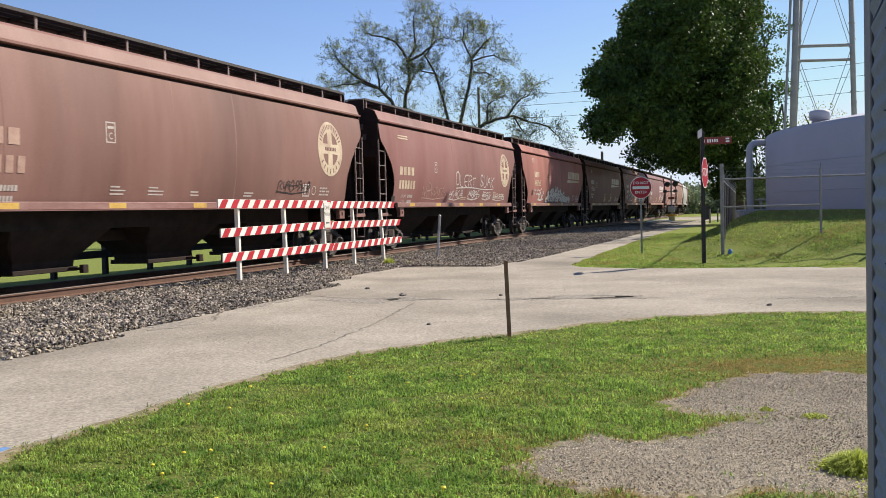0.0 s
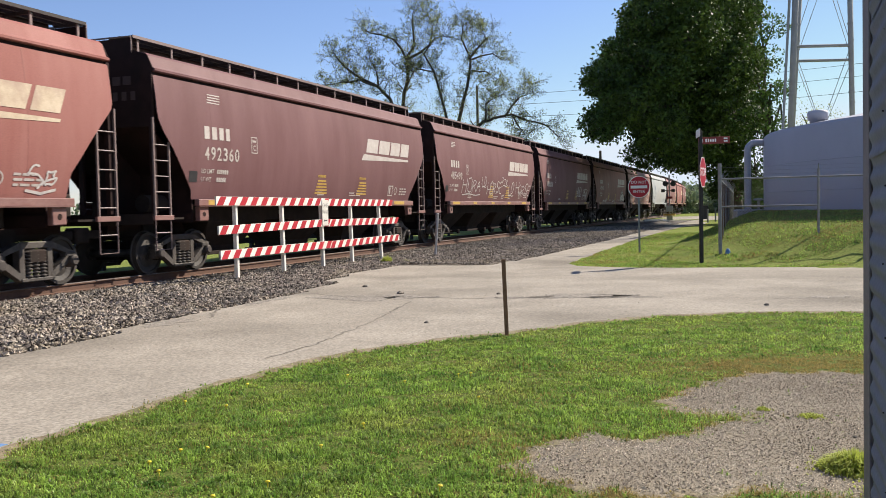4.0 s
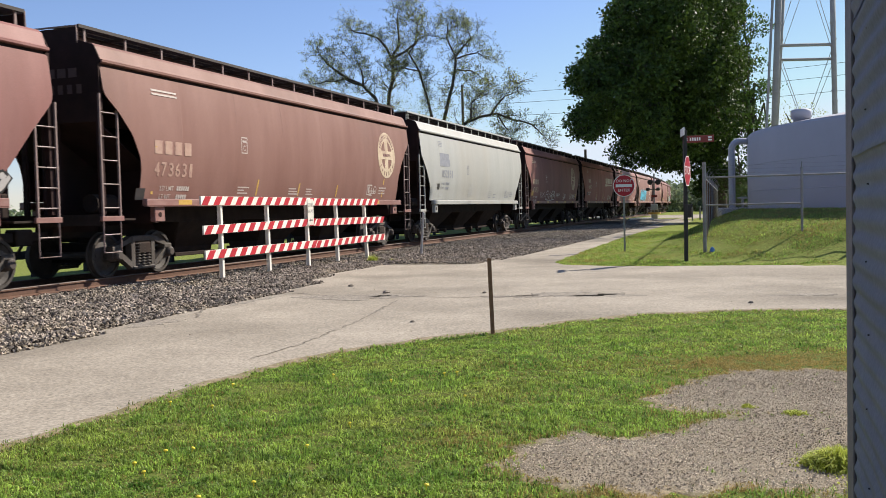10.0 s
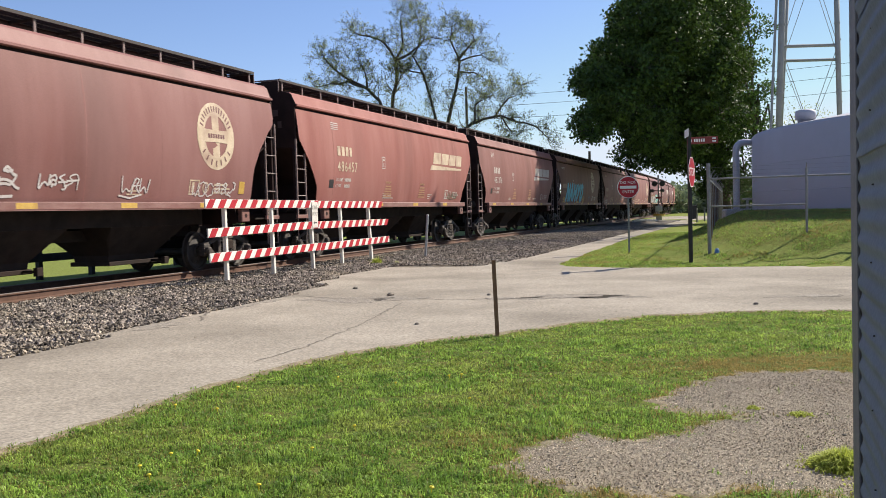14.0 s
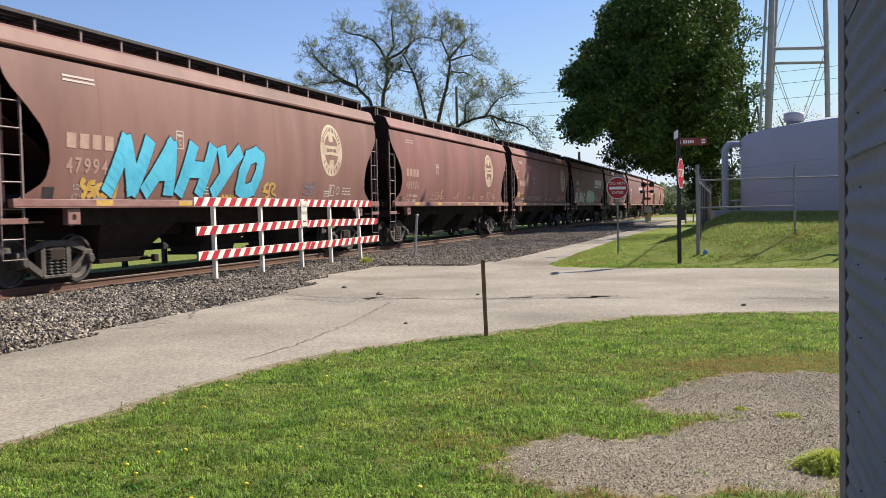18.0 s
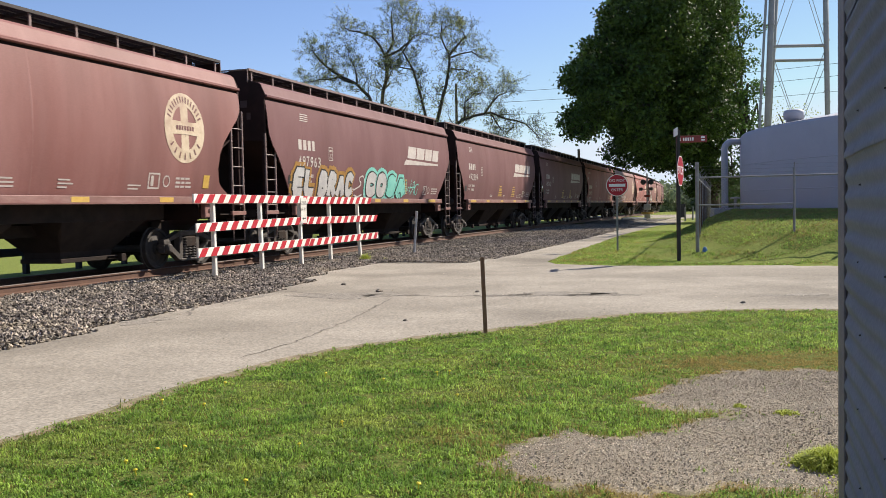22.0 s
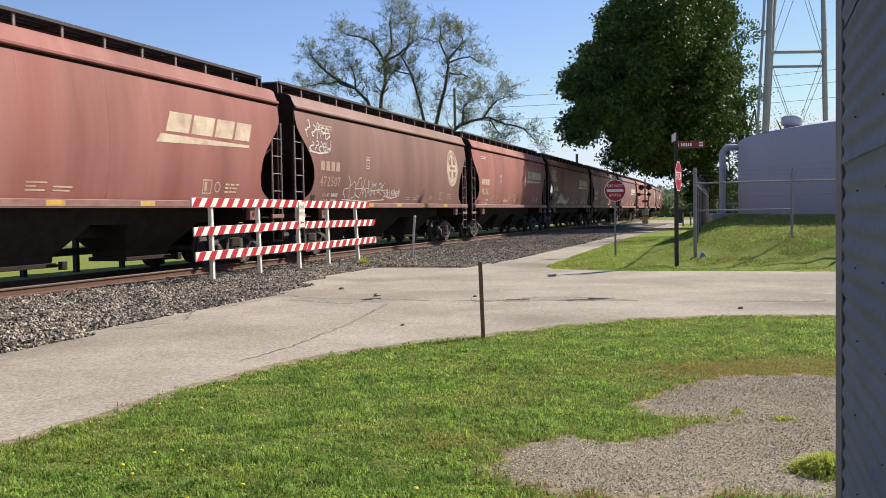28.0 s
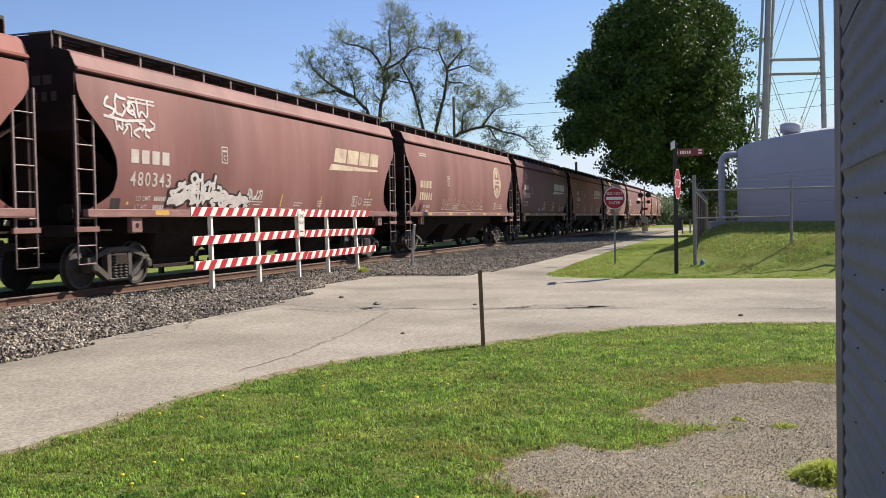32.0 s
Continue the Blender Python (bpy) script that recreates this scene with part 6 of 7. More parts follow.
    pts = [(x + rnd.gauss(0, 0.1), y + rnd.gauss(0, 0.1), z + rnd.gauss(0, 0.1)) for x, y, z in tips if rnd.random() < 0.42]
    # suckers low in the fork
    pts += [(rnd.gauss(-0.6, 1.9), rnd.gauss(0, 1.0), rnd.gauss(7.4, 0.85)) for _ in range(2600)]
    leaf_cloud("crown", pts, 0.047, LEAF_BUD, th, 3)


def lobed_tree(base, trunk_top, lobes, leaf, size, per, seed, label, r0=0.45, lean=None):
    """A tree whose crown is many small clumps of leaves gathered in uneven lobes, with open gaps."""
    rnd = random.Random(seed)
    nr = np.random.RandomState(seed)
    th = thing("tree", label, "tree", base)
    m = M()
    b = Vector(base)
    top = Vector(trunk_top) - b
    m.tube((0, 0, -0.3), (0, 0, 0.4), r0 * 1.35, r0, n=14, caps=False).tube((0, 0, 0.4), top * 0.5, r0, r0 * 0.85, n=14, caps=False).tube(top * 0.5, top, r0 * 0.85, r0 * 0.7, n=14, caps=False)
    pts = []
    for x, y, z, r in lobes:
        c = Vector((x, y, z)) - b
        mid = top.lerp(c, 0.5) + Vector((rnd.gauss(0, 0.4), rnd.gauss(0, 0.4), 0.5))
        m.tube(top * rnd.uniform(0.55, 1.0), mid, r0 * 0.42, r0 * 0.26, n=8, caps=False).tube(mid, c, r0 * 0.26, r0 * 0.1, n=7, caps=False)
        for k in range(7):
            s = Vector((rnd.gauss(0, 1), rnd.gauss(0, 1), rnd.gauss(0, 0.9))).normalized() * r * 0.85
            m.tube(mid.lerp(c, rnd.uniform(0.4, 1)), c + s, r0 * 0.09, r0 * 0.03, n=4, caps=False)
        clumps = nr.normal(size=(int(per * r * r), 3))
        clumps /= np.linalg.norm(clumps, axis=1)[:, None]
        rad = r * (0.45 + 0.62 * nr.uniform(size=len(clumps)) ** 0.6)
        clumps = clumps * rad[:, None] * np.array([1, 1, 0.85]) + np.array(c)
        for q in clumps:
            cnt = nr.randint(10, 24)
            w = nr.uniform(0.18, 0.42)
            pts.append(q + nr.normal(0, w, (cnt, 3)) * np.array([1, 1, 0.55]))
    part("trunk", m, BARK, th)
    leaf_cloud("crown", np.concatenate(pts), size, leaf, th, seed)
    return th


def off(k, pts):
    """The same directions from the stand, k times as far."""
    return [(x * k, y * k, 1.5 + (z - 1.5) * k, *[r * k for r in rest]) for x, y, z, *rest in pts]


bare_tree()
MAPLE = [(11.9, 74.0, 7.9, 1.6), (12.3, 75.0, 11.6, 1.7), (13.6, 74.0, 9.6, 2.0), (14.2, 76.0, 13.6, 2.0), (15.9, 75.0, 16.4, 2.3), (16.0, 73.5, 11.9, 2.5), (16.2, 74.0, 7.6, 2.2), (18.7, 75.0, 14.9, 2.8),
         (19.0, 76.0, 18.6, 2.5), (19.1, 73.0, 10.6, 2.8), (18.9, 74.0, 7.0, 2.2), (21.6, 75.0, 16.4, 2.6), (21.6, 74.0, 12.2, 2.6), (21.5, 73.0, 8.4, 2.3), (15.2, 75.0, 5.6, 1.5), (17.2, 72.5, 5.6, 1.3),
         (17.5, 78.0, 12.0, 3.0), (20.5, 77.5, 8.5, 2.6), (22.0, 78.0, 14.0, 2.6)]
SKIRT = [(16.6, 73.0, 4.9, 0.9), (18.0, 73.0, 5.2, 1.4), (19.8, 73.0, 4.6, 1.4), (21.3, 73.0, 5.6, 1.6), (22.3, 73.5, 3.6, 1.4), (20.9, 74.0, 2.9, 1.0)]
lobed_tree((22.6, 75.0, 0.0), (22.0, 75.5, 8.0),
           off(0.94, MAPLE[0::3]) + off(1.02, MAPLE[1::3]) + off(1.1, MAPLE[2::3]) + off(1.0, MAPLE[7:14]) + off(0.9, MAPLE[9:14]) + off(1.11, MAPLE[7:14]) + off(0.85, MAPLE[3:9]) + off(0.83, MAPLE[0:3]) + off(1.0, SKIRT),
           LEAF_DARK, 0.15, 40, 11, "large dense dark green maple tree casting shade", 0.5)
lobed_tree((27.3, 91.0, 0.0), (26.0, 92.0, 9.0), off(1.24, MAPLE[1:15:2]) + off(1.32, MAPLE[4:12:2]), LEAF_DARK, 0.2, 26, 14, "dark green maple tree standing behind another", 0.45)
lobed_tree((24.2, 72.5, 0.0), (24.0, 72.5, 10.0),
           off(1.03, [(22.3, 70.0, 13.6, 1.1), (23.3, 70.5, 12.2, 1.2), (23.8, 70.0, 14.6, 1.0), (22.6, 70.0, 9.2, 1.2), (24.1, 70.0, 9.8, 1.2), (22.4, 69.5, 6.4, 1.4), (24.0, 70.0, 5.2, 1.5), (23.2, 70.0, 7.6, 1.1), (24.6, 70.5, 7.0, 1.0), (23.0, 71.0, 16.0, 0.9), (21.4, 71.5, 3.6, 1.3), (22.8, 71.0, 2.8, 1.5), (24.2, 71.0, 2.6, 1.5), (25.4, 71.0, 3.6, 1.4), (21.0, 72.0, 5.5, 1.2)]),
           LEAF_MID, 0.12, 22, 12, "slender light green tree with open foliage", 0.3)


def far_woods():
    """The low belt of trees and shrubs on the horizon."""
    nr = np.random.RandomState(4)
    th = thing("far_trees", "hazy green belt of distant trees and shrubs", "woods", (0, 0, 0), kind="stuff")
    pts = []
    for k in range(300):
        x, y = nr.uniform(20, 260), nr.uniform(175, 300)
        if k > 150:
            x, y = nr.uniform(-260, 20), nr.uniform(150, 260)
        if k > 200:
            y = nr.uniform(170, 260)
            x = y * nr.uniform(0.235, 0.33)
        h = nr.uniform(2.6, 5.5)
        r = nr.uniform(2.5, 5.0)
        c = nr.normal(size=(46, 3)); c /= np.linalg.norm(c, axis=1)[:, None]
        c = c * np.array([r, r, h * 0.55]) * nr.uniform(0.6, 1.05, (46, 1)) + np.array([x, y, h * 0.5])
        for q in c:
            pts.append(q + nr.normal(0, 0.7, (6, 3)))
    pts = np.concatenate(pts)
    pts = pts[pts[:, 2] > 0]
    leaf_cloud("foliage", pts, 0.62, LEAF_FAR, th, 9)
    # shrubs seen over the tank
    pts = [np.array([0.0, 0.0, 6.9]) + nr.normal(0, 1, (420, 3)) * np.array([0.9, 0.8, 0.55])]
    t2 = thing("tree", "pale green tree top behind the tank", "tree", (23.8, 62.0, 0.0))
    part("trunk", M().tube((0, 0, -0.2), (0, 0, 6.6), 0.2, 0.06, n=8, caps=False).tube((0, 0, 5.3), (0.8, 0, 7.2), 0.09, 0.03, n=5, caps=False).tube((0, 0, 5.4), (-0.8, 0.2, 7.3), 0.09, 0.03, n=5, caps=False), BARK, t2)
    leaf_cloud("crown", np.concatenate(pts), 0.07, LEAF_BUD, t2, 10)


far_woods()


# ---- poles and wires ----
def utility_pole(x, y, h, label, arms=True):
    th = thing("utility_pole", label, "utility pole", (x, y, 0))
    part("pole", M().tube((0, 0, -0.5), (0, 0, h), 0.2, 0.15, n=10), POLE_WOOD, th)
    if arms:
        part("crossarm", M().box(-1.1, 1.1, -0.06, 0.06, h - 0.55, h - 0.42, 0.01), POLE_WOOD, th)
    return th


utility_pole(3.1, 115.0, 16.6, "weathered wooden utility pole behind the track", False)
utility_pole(17.5, 112.0, 8.2, "distant wooden utility pole", False)
utility_pole(63.0, 76.5, 17.4, "weathered wooden utility pole beyond the tank", True)
for z in (15.3, 14.1, 12.6):
    w = thing("power_line", "thin overhead power line", "wire", (3.1, 115.0, 0), "power lines")
    n = 14
    a, b = Vector((0, 0, z)), Vector((59.9, -38.5, z + 0.6))
    part("cable", M().pipe([a.lerp(b, i / n) - Vector((0, 0, 4 * 0.9 * (i / n) * (1 - i / n))) for i in range(n + 1)], 0.022, 4), PRINT, w)


# ---- far crossing ----
def crossing_signal():
    p = on_track(97.0, 9.4, 0.0)
    th = thing("crossing_signal", "railway crossing signal mast with round hooded lamps", "signal", pose(p.x, p.y, 0, 0, 0, -13))
    part("mast", M().tube((0, 0, 0), (0, 0, 4.6), 0.075, n=10), GALV_DARK, th)
    part("base", M().box(-0.3, 0.3, -0.3, 0.3, 0, 0.5, 0.03), CONCRETE, th)
    part("base_guard", M().lathe([(0.5, 0.5), (0.62, 0.5), (0.62, 0.68), (0.5, 0.68), (0.5, 0.5)], 20), YELLOW, th)
    for sg in (-1, 1):
        for z in (3.72, 3.02):
            part("lamp", M().lathe([(0, -0.12), (0.26, -0.1), (0.28, -0.04), (0.22, 0.0), (0.1, 0.12), (0, 0.13)], 18, "y", (sg * 0.38, -0.14, z)) if z > 3.5 else M().lathe([(0, -0.3), (0.15, -0.3), (0.17, 0.0), (0.08, 0.1), (0, 0.1)], 12, "x", (sg * 0.5, 0.0, z)), PRINT, th)
    part("lamp_arm", M().box(-0.6, 0.6, -0.03, 0.03, 3.66, 3.76).box(-0.6, 0.6, -0.03, 0.03, 2.97, 3.05), PRINT, th)
    part("sign_plate", M().box(-0.3, 0.3, -0.1, -0.085, 2.2, 2.42), SIGN_MAROON, th)
    part("gate_arm_box", M().box(-0.35, 0.35, -0.4, 0.2, 0.9, 1.5, 0.04), GALV, th)


crossing_signal()
ISLAND = [(14.9, 75.6, 0.2), (15.4, 76.5, 0.3), (16.7, 79.0, 0.32), (18.0, 81.0, 0.26), (18.6, 82.0, 0.18), (18.7, 82.0, 0.1)]
m = M()
for x, y, z in ISLAND:
    m.v += [(x, y, z - 0.06), (x + 0.3, y - 3.0 * z - 0.4, 0.0), (x - 2.5, y + 1.5, z * 0.4)]
m.f += [(3 * i + k, 3 * i + 3 + k, 3 * i + 4 + k, 3 * i + 1 + k) if k == 0 else (3 * i, 3 * i + 3, 3 * i + 5, 3 * i + 2) for i in range(len(ISLAND) - 1) for k in (0, 1)]
tagged(part("gravel_island", m, BALLAST_BED), "grey gravel bank inside a concrete kerb", "gravel", kind="structure")
tagged(part("kerb", M().pipe([(x, y, z) for x, y, z in ISLAND[1:]], 0.1, 6), CONCRETE), "pale concrete kerb round a gravel island", "kerb", kind="structure")
b = thing("rubbish_bin", "black wheeled rubbish bin by the crossing road", "bin", (26.2, 99.0, 0.008))
part("body", M().prism([(-0.3, 0), (0.3, 0), (0.38, 1.3), (-0.38, 1.3)], "y", -0.35, 0.35), PLASTIC, b)
part("lid", M().box(-0.42, 0.42, -0.4, 0.4, 1.3, 1.42, 0.03), PLASTIC, b)
for x, y in ((21.4, 79.5), (23.3, 84.0), (25.0, 88.0)):
    b = thing("bollard", "short dark steel bollard beside the lane", "bollard", (x, y, 0.0), "bollards")
    part("pipe", M().tube((0, 0, -0.2), (0, 0, 1.1), 0.07, n=10), GALV_DARK, b)
    part("cap", M().lathe([(0.07, 1.1), (0.05, 1.15), (0, 1.17)], 10), GALV_DARK, b)


# ---- rail fence beyond the track ----
def back_fence():
    a = math.degrees(math.pi / 2 - TH)
    o = on_track(0.0, 17.8)
    th = thing("guard_fence", "low wooden rail fence in the field beyond the track", "fence", pose(o.x, o.y, -0.05, 0, 0, a))
    for i in range(24):
        part("post", M().box(-0.07, 0.07, -0.07, 0.07, -0.3, 1.05, 0.01), FENCE_WOOD, th, at=(5.65 + i * 2.03, 0, 0))
    for i in range(12):
        part("rail", M().box(5.58 + i * 4.06, 5.58 + i * 4.06 + 4.05, -0.12, -0.072, 0.53, 0.74, 0.006), FENCE_WOOD, th)


back_fence()


# ---- gravel patch, lawn and small growth ----
GRAVEL_POLY = ragged([(3.6, 8.1), (2.61, 8.25), (2.2, 7.9), (1.77, 7.45), (1.56, 6.9), (1.78, 6.72), (2.07, 6.55), (1.62, 6.23), (1.2, 5.92), (0.92, 6.16), (0.48, 5.77), (0.32, 5.3), (0.6, 5.05),
                      (0.95, 4.8), (1.5, 4.85), (1.9, 4.8), (2.1, 4.4), (2.6, 3.6), (3.6, 3.8), (3.6, 8.1)], 0.09, 0.1, 6)


flat("lawn_soil", ragged(LAWN_EDGE[:-1], 0.05, 0.25, 4) + [(20.0, -8.0)], 0.003, 0.02, THATCH, "dark thatch and soil under the mown lawn", cat="soil")
fringe("soil_edge", GRAVEL_POLY, 0.14, 0.0105, -0.004, DIRT, "thin ring of bare soil round the gravel", 24)
flat("gravel_patch", GRAVEL_POLY, 0.008, 0.008, GRAVEL_BED, "bare patch of sandy grey gravel in the lawn", cat="gravel")


def gravel_stones():
    nr = np.random.RandomState(17)
    xy = np.stack([nr.uniform(0.2, 3.6, 170000), nr.uniform(4.3, 8.4, 170000)], 1)
    xy = xy[inside_all(xy, GRAVEL_POLY)][:95000]
    spots = np.concatenate([xy + nr.normal(0, 0.03, xy.shape), nr.uniform(0.007, 0.012, (len(xy), 1))], 1)
    scatter_stones("gravel_stones", spots, 0.0055, GRAVEL, "small loose grey gravel stones", 6, "gravel", 0.45, True)
    scatter_stones("gravel_pebbles", spots[::14] + np.array([0.004, 0.003, 0.003]), 0.0075, GRAVEL, "larger loose pebbles on the gravel", 9, "gravel", 0.75, True)
    xy = np.stack([nr.uniform(-4, 6, 700), nr.uniform(10, 26, 700)], 1)
    xy = xy[inside_all(xy, ROAD_POLY)]
    scatter_stones("road_grit", np.concatenate([xy, np.full((len(xy), 1), 0.018)], 1), 0.008, GRAVEL, "loose grit on the road", 7, "grit")


gravel_stones()


def blades(name, spots, heights, widths, material, label, seed, category="grass", tuft=1, sprawl=0.9):
    """Bent blades, each of two joined pieces, in one mesh; tuft: how many stand at each spot, sprawl: how far they may lean."""
    rnd = np.random.RandomState(seed)
    p = np.repeat(np.asarray(spots, float), tuft, 0)
    n = len(p)
    if tuft > 1:
        p[:, :2] += rnd.normal(0, 0.008, (n, 2))
        heights = np.repeat(np.asarray(heights), tuft) * rnd.uniform(0.6, 1.1, n)
        widths = np.repeat(np.asarray(widths), tuft)
    a = rnd.uniform(0, 6.283, n)
    d = np.stack([np.cos(a), np.sin(a), np.zeros(n)], 1)
    s = np.stack([-np.sin(a), np.cos(a), np.zeros(n)], 1)
    h, w = np.asarray(heights)[:, None], np.asarray(widths)[:, None]
    lean = rnd.uniform(0.15, sprawl, n)[:, None]
    up = np.array([[0, 0, 1.0]])
    mid = p + up * h * 0.55 + d * h * lean * 0.25
    tip = p + up * h * np.maximum(0.3, 1 - 0.4 * lean) + d * h * lean * 0.85
    v = np.stack([p - s * w, p + s * w, mid + s * w * 0.8, mid - s * w * 0.8, tip], 1).reshape(-1, 3)
    i = np.arange(n)[:, None] * 5
    f = np.concatenate([i + np.array([[0, 1, 2]]), i + np.array([[0, 2, 3]]), i + np.array([[3, 2, 4]])], 1).reshape(-1, 3)
    me = bpy.data.meshes.new(name)
    me.from_pydata(v.tolist(), [], f.tolist())
    me.materials.append(material)
    return tagged(new(name, me), label, category, kind="stuff")


def lawn():
    rnd, nr = random.Random(23), np.random.RandomState(23)
    green, gh, gw, dry, dh, dw = [], [], [], [], [], []
    def dryness(x, y):
        v = 0.5 + 0.5 * noise.noise((x * 0.9, y * 0.9, 3.0))
        near = math.exp(-((x - 3.2) ** 2 / 2.2 + (y - 8.7) ** 2 / 0.3)) * 1.2 + math.exp(-((x - 0.1) ** 2 / 0.12 + (y - 6.1) ** 2 / 0.1)) * 0.5 + math.exp(-((x - 0.9) ** 2 / 0.5 + (y - 4.65) ** 2 / 0.05)) * 0.6
        return v * v * 0.42 + near
    rim = np.array([p for p in ROAD_POLY if p[1] < 13.3 and -4 < p[0] < 8] + GRAVEL_POLY)
    for y0, y1, per in ((3.6, 5.2, 5200), (5.2, 7.0, 4000), (7.0, 9.0, 2700), (9.0, 11.0, 1800), (11.0, 13.2, 1200)):
        xl, xr = -0.55 * y1 - 0.4, 0.5 * y1 + 0.5
        n = int((xr - xl) * (y1 - y0) * per)
        xy = np.stack([nr.uniform(xl, xr, n), nr.uniform(y0, y1, n)], 1)
        e = nr.normal(0, 0.045, (n, 2))
        keep = ~inside_all(xy + e, ROAD_POLY) & (~inside_all(xy + e[:, ::-1], GRAVEL_POLY) | (nr.uniform(size=n) < 0.004))
        xy = xy[keep]
        gap = np.min(np.hypot(xy[:, None, 0] - rim[None, :, 0], xy[:, None, 1] - rim[None, :, 1]), 1) if len(xy) < 2000 else \
            np.concatenate([np.min(np.hypot(c[:, None, 0] - rim[None, :, 0], c[:, None, 1] - rim[None, :, 1]), 1) for c in np.array_split(xy, len(xy) // 2000)])
        for (x, y), g in zip(xy, gap):
            clump = 0.8 * noise.noise((x * 2.2, y * 2.2, 0)) + 0.9 * noise.noise((x * 7, y * 7, 9))
            if clump < -0.35 and rnd.random() < 0.65:
                continue
            h = (0.02 + 0.03 * rnd.random()) * max(0.4, 1.0 + 0.9 * clump) * (1.0 if y < 8 else 0.85)
            k = 1 if y < 8 else 1.4
            if rnd.random() < dryness(x, y) + 0.9 * math.exp(-g / 0.1):
                dry.append((x, y, 0)); dh.append(h * 0.8); dw.append(0.0026 * k)
            else:
                green.append((x, y, 0)); gh.append(max(0.02, h)); gw.append((0.0026 + 0.0019 * rnd.random()) * k)
    # beyond the road, and the strip by the lane
    n = 90000
    xy = np.stack([nr.uniform(2.5, 16, n), 21.5 + 30 * nr.uniform(size=n) ** 1.8], 1)
    for x, y in xy[~inside_all(xy, ROAD_POLY) & ~inside_all(xy, BALLAST_EDGE + [(0.0, 95.0), (-40.0, 20.0)]) & (np.hypot(xy[:, 0] - TANK[0], xy[:, 1] - TANK[1]) > 12.2)]:
        z = ground_z(x, y)
        h = 0.03 + 0.035 * rnd.random() + 0.025 * noise.noise((x, y, 5))
        if rnd.random() < 0.25 + 0.4 * (noise.noise((x * 0.6, y * 0.6, 1)) > 0.25):
            dry.append((x, y, z)); dh.append(h * 0.8); dw.append(0.008)
        else:
            green.append((x, y, z)); gh.append(h); gw.append(0.008)
    blades("lawn_grass", green, gh, gw, BLADE, "short mown green lawn grass", 1, tuft=2, sprawl=1.6)
    blades("dry_grass", dry, dh, dw, DRY, "dry straw-coloured grass among the lawn", 2, tuft=2, sprawl=1.8)


lawn()


def weed_tuft(x, y, r, n, h, seed, label):
    rnd = random.Random(seed)
    sp = [(x + rnd.gauss(0, r * 0.5), y + rnd.gauss(0, r * 0.5), 0.01) for _ in range(n)]
    m = blades("weed_tuft", sp, [h * rnd.uniform(0.5, 1.1) * math.exp(-((p[0] - x) ** 2 + (p[1] - y) ** 2) / (r * r)) + 0.015 for p in sp], [rnd.uniform(0.004, 0.007) for _ in sp], WEED, label, seed, "weed", sprawl=1.5)
    return m


weed_tuft(2.2, 5.2, 0.15, 3000, 0.12, 31, "bright lime-green weed tuft in the gravel")
weed_tuft(2.2, 4.72, 0.12, 600, 0.12, 32, "small lime-green weed tuft in the gravel")
weed_tuft(2.45, 6.5, 0.07, 120, 0.03, 33, "low weed tuft in the gravel")
weed_tuft(2.2, 6.75, 0.05, 60, 0.025, 34, "low weed tuft in the gravel")
weed_tuft(-1.96, 26.82, 0.16, 500, 0.34, 36, "rough weeds at the foot of the barricade post")
weed_tuft(-1.41, 27.11, 0.12, 160, 0.14, 35, "rough weeds at the foot of the barricade post")


def dandelions():
    rnd = random.Random(41)
    me = M().lathe([(0, 0.042), (0.006, 0.045), (0.013, 0.041), (0.014, 0.036), (0.004, 0.03), (0.0015, 0.0)], 9).mesh("dandelion")
    me.materials.append(DANDELION)
    n = 0
    while n < 17:
        x, y = rnd.gauss(-1.3, 0.9), rnd.gauss(6.6, 1.1)
        if y < 4.2 or inside(x, y, ROAD_POLY) or inside(x, y, GRAVEL_POLY):
            continue
        tagged(part("dandelion", me, DANDELION, at=pose(x, y, rnd.uniform(0, 0.02), rnd.gauss(0, 8), rnd.gauss(0, 8), 0)), "small yellow dandelion flower in the lawn", "flower", "dandelions")
        n += 1


dandelions()


# ---- cracks and stones on the road ----
def crack(pts, w, seed):
    rnd = random.Random(seed)
    line = ragged(pts, w * 2.2, 0.12, seed)
    vs, fs = [], []
    for i, (x, y) in enumerate(line):
        k = w * rnd.uniform(0.3, 1.2) * min(1, i / 3, (len(line) - 1 - i) / 3)
        a, b = line[max(0, i - 1)], line[min(len(line) - 1, i + 1)]
        d = math.hypot(b[0] - a[0], b[1] - a[1]) or 1
        nx, ny = -(b[1] - a[1]) / d, (b[0] - a[0]) / d
        vs += [(x + nx * k, y + ny * k, 0.0182), (x - nx * k, y - ny * k, 0.0182)]
    fs = [(2 * i, 2 * i + 1, 2 * i + 3, 2 * i + 2) for i in range(len(line) - 1)]
    tagged(part("road_crack", M().add(vs, fs), CRACK), "dark ragged crack in the asphalt", "crack", "road cracks", "structure")


crack([(-2.0, 9.5), (-1.6, 10.6), (-1.2, 12.4), (-0.7, 15.6)], 0.013, 1)
crack([(-3.0, 17.6), (-2.0, 16.6), (-0.85, 16.2), (0.3, 15.7), (1.46, 15.6), (2.76, 15.5), (3.4, 15.3)], 0.026, 2)
crack([(1.3, 15.8), (2.1, 16.1), (2.9, 15.8)], 0.03, 3)


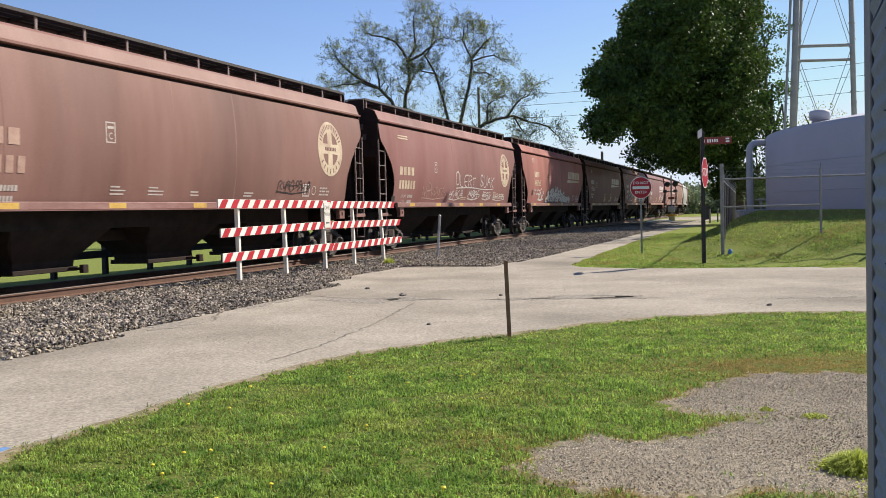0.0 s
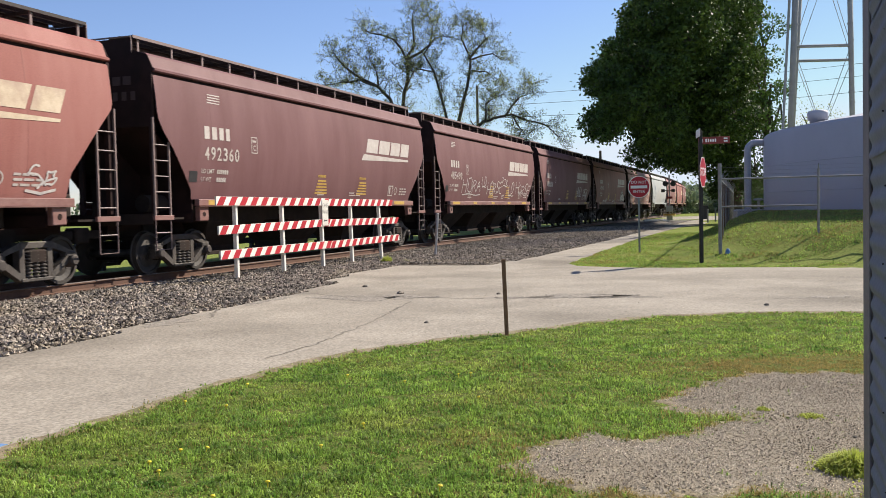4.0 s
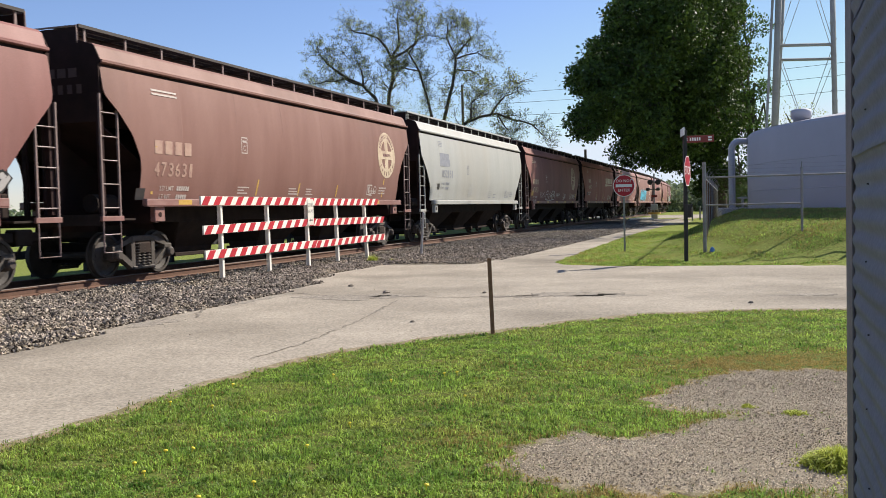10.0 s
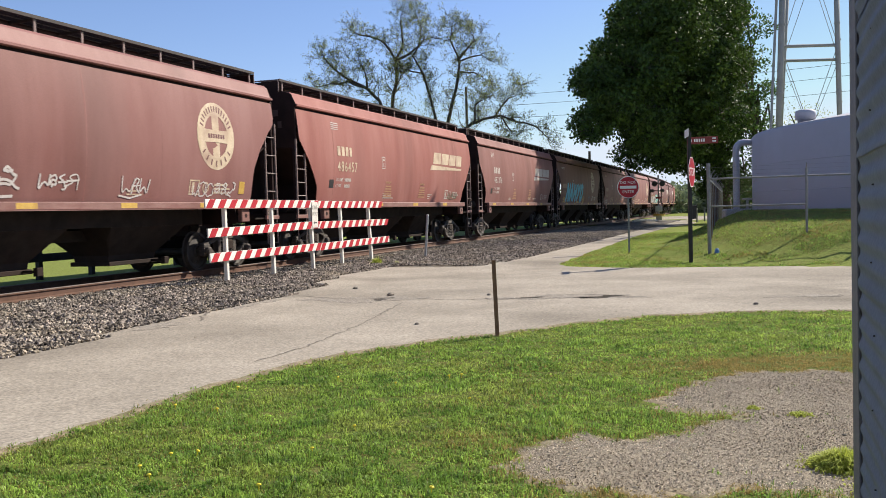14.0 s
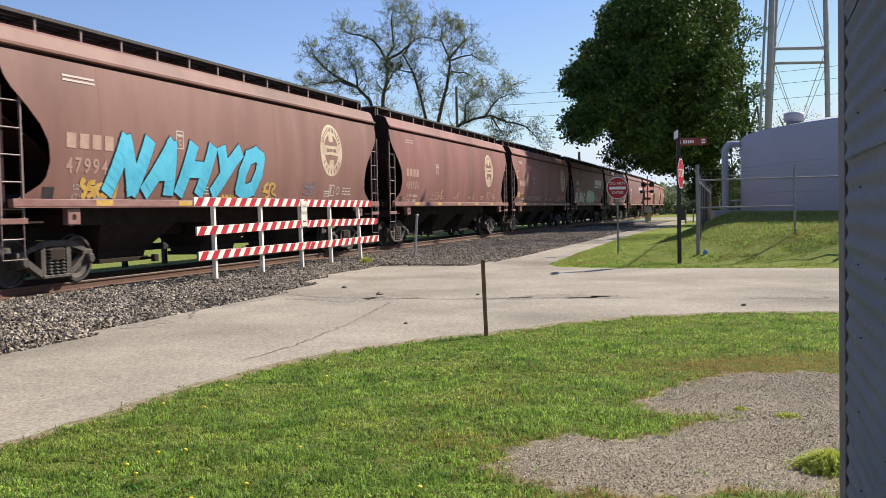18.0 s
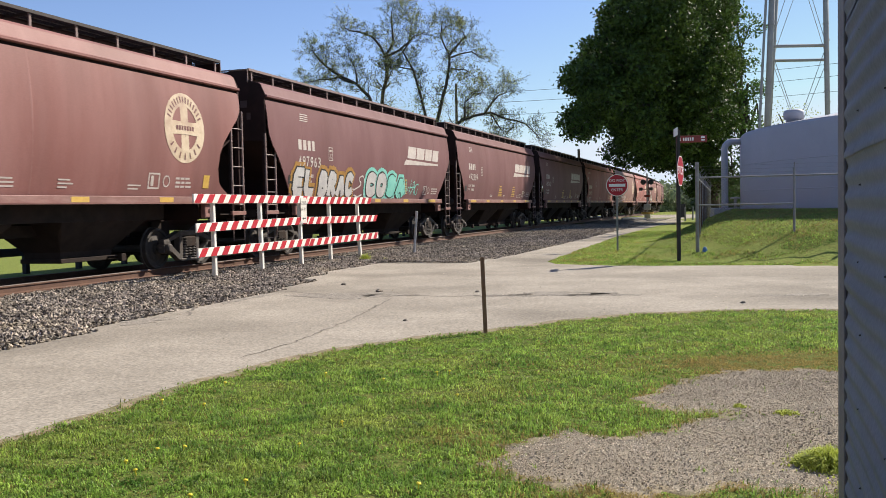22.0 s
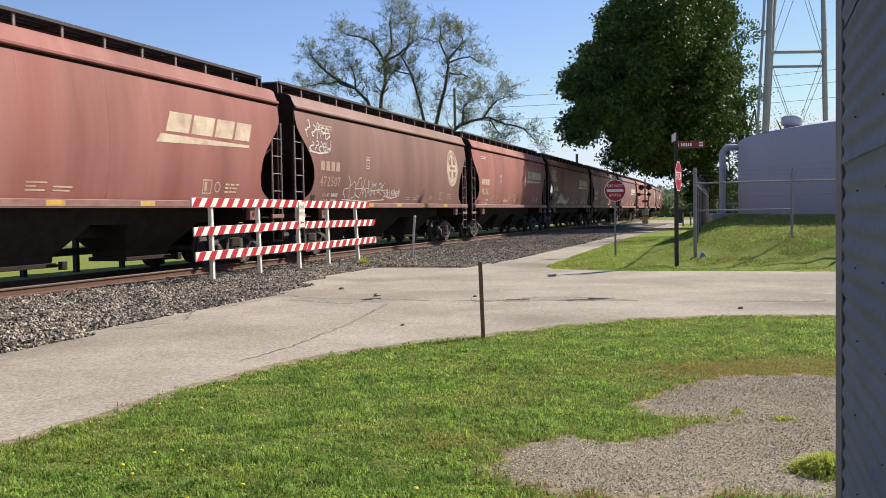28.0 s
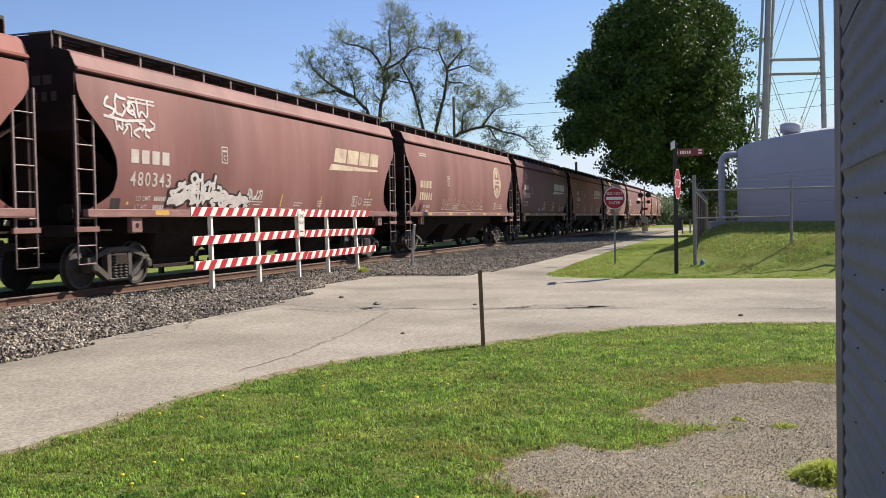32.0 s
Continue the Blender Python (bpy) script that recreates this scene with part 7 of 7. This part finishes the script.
def worn_patch(x, y, rx, ry, seed):
    """A hollow where the surface has crumbled to its stones."""
    rnd = random.Random(seed)
    pts = []
    for i in range(36):
        a = i * math.pi / 18
        k = 1 + 0.3 * math.sin(3 * a + seed) + rnd.uniform(-0.3, 0.3)
        pts.append((x + rx * k * math.cos(a), y + ry * k * math.sin(a)))
    flat("worn_patch", pts, 0.0168, 0.01, WORN, "crumbled patch of bare stones in the asphalt", cat="asphalt")


for i, (x, y, rx, ry) in enumerate(((-1.6, 16.35, 0.75, 0.3), (-0.85, 16.15, 0.4, 0.16), (1.05, 15.72, 0.4, 0.12), (2.0, 15.75, 0.75, 0.22), (2.75, 15.5, 0.5, 0.16), (5.7, 14.75, 0.5, 0.1), (-4.1, 13.1, 0.35, 0.25), (-3.4, 16.3, 0.4, 0.5))):
    worn_patch(x, y, rx, ry * 1.7, i)
flat("paint_mark", [(-3.12, 6.0), (-3.02, 6.03), (-2.99, 6.12), (-3.04, 6.14), (-3.1, 6.09)], 0.0172, 0.004, BLUE, "small patch of blue marking paint on the asphalt", cat="paint")
crack([(5.1, 14.9), (5.5, 14.85), (6.1, 14.5)], 0.035, 4)
crack([(-3.85, 14.9), (-3.55, 13.4)], 0.02, 5)
for x, y, r in ((4.54, 13.73, 0.035), (-1.0, 16.9, 0.06), (0.75, 16.4, 0.035), (-0.4, 12.4, 0.03), (-1.8, 18.6, 0.05), (2.5, 5.9, 0.012)):
    m = M().lathe([(0, 0), (r, 0.0), (r * 1.1, r * 0.4), (r * 0.6, r * 0.8), (0, r * 0.9)], 7)
    m.v = [(a + random.uniform(-r, r) * 0.2, b_ + random.uniform(-r, r) * 0.2, c) for a, b_, c in m.v]
    tagged(part("stone", m, CRACK if r < 0.06 else STONE, at=(x, y, 0.014 if y > 10 else 0.012)), "small dark stone lying on the asphalt", "stone", "loose stones")


def motions():
    """The train rolls by; the wheels turn as their car comes past."""
    key_t = [0.0, 1.5, 3.0, 4.5, 6.0, 7.5, 9.0, 11.0, 13.0, 14.5, 16.0, 17.5, 19.0, 21.0, 23.0, 25.5, 28.0, 30.0, 32.0]
    for j, car in CARS.items():
        mid = middle(j)
        walk(car, [(t, rail_pose(mid - travelled(t))) for t in key_t])
        near = [t for t in [k / 15 for k in range(481)] if -22 < mid - travelled(t) < 62]
        if len(near) < 2:
            continue
        near = sorted({0.0, 32.0, *near})
        for tr in [c for c in car.children if c.name.startswith("truck")]:
            for w in [c for c in tr.children if c.name.startswith("wheelset")]:
                at, a0 = w.matrix_basis.translation.copy(), travelled(min(t for t in near if t > 0.0))
                rows = []
                for t in near:
                    d = min(max(travelled(t), mid - 62), mid + 22)
                    rows.append((t, Matrix.Translation(at) @ Matrix.Rotation(-((d - a0) / 0.457) % 6.2831853, 4, "Y")))
                walk(w, rows)


motions()
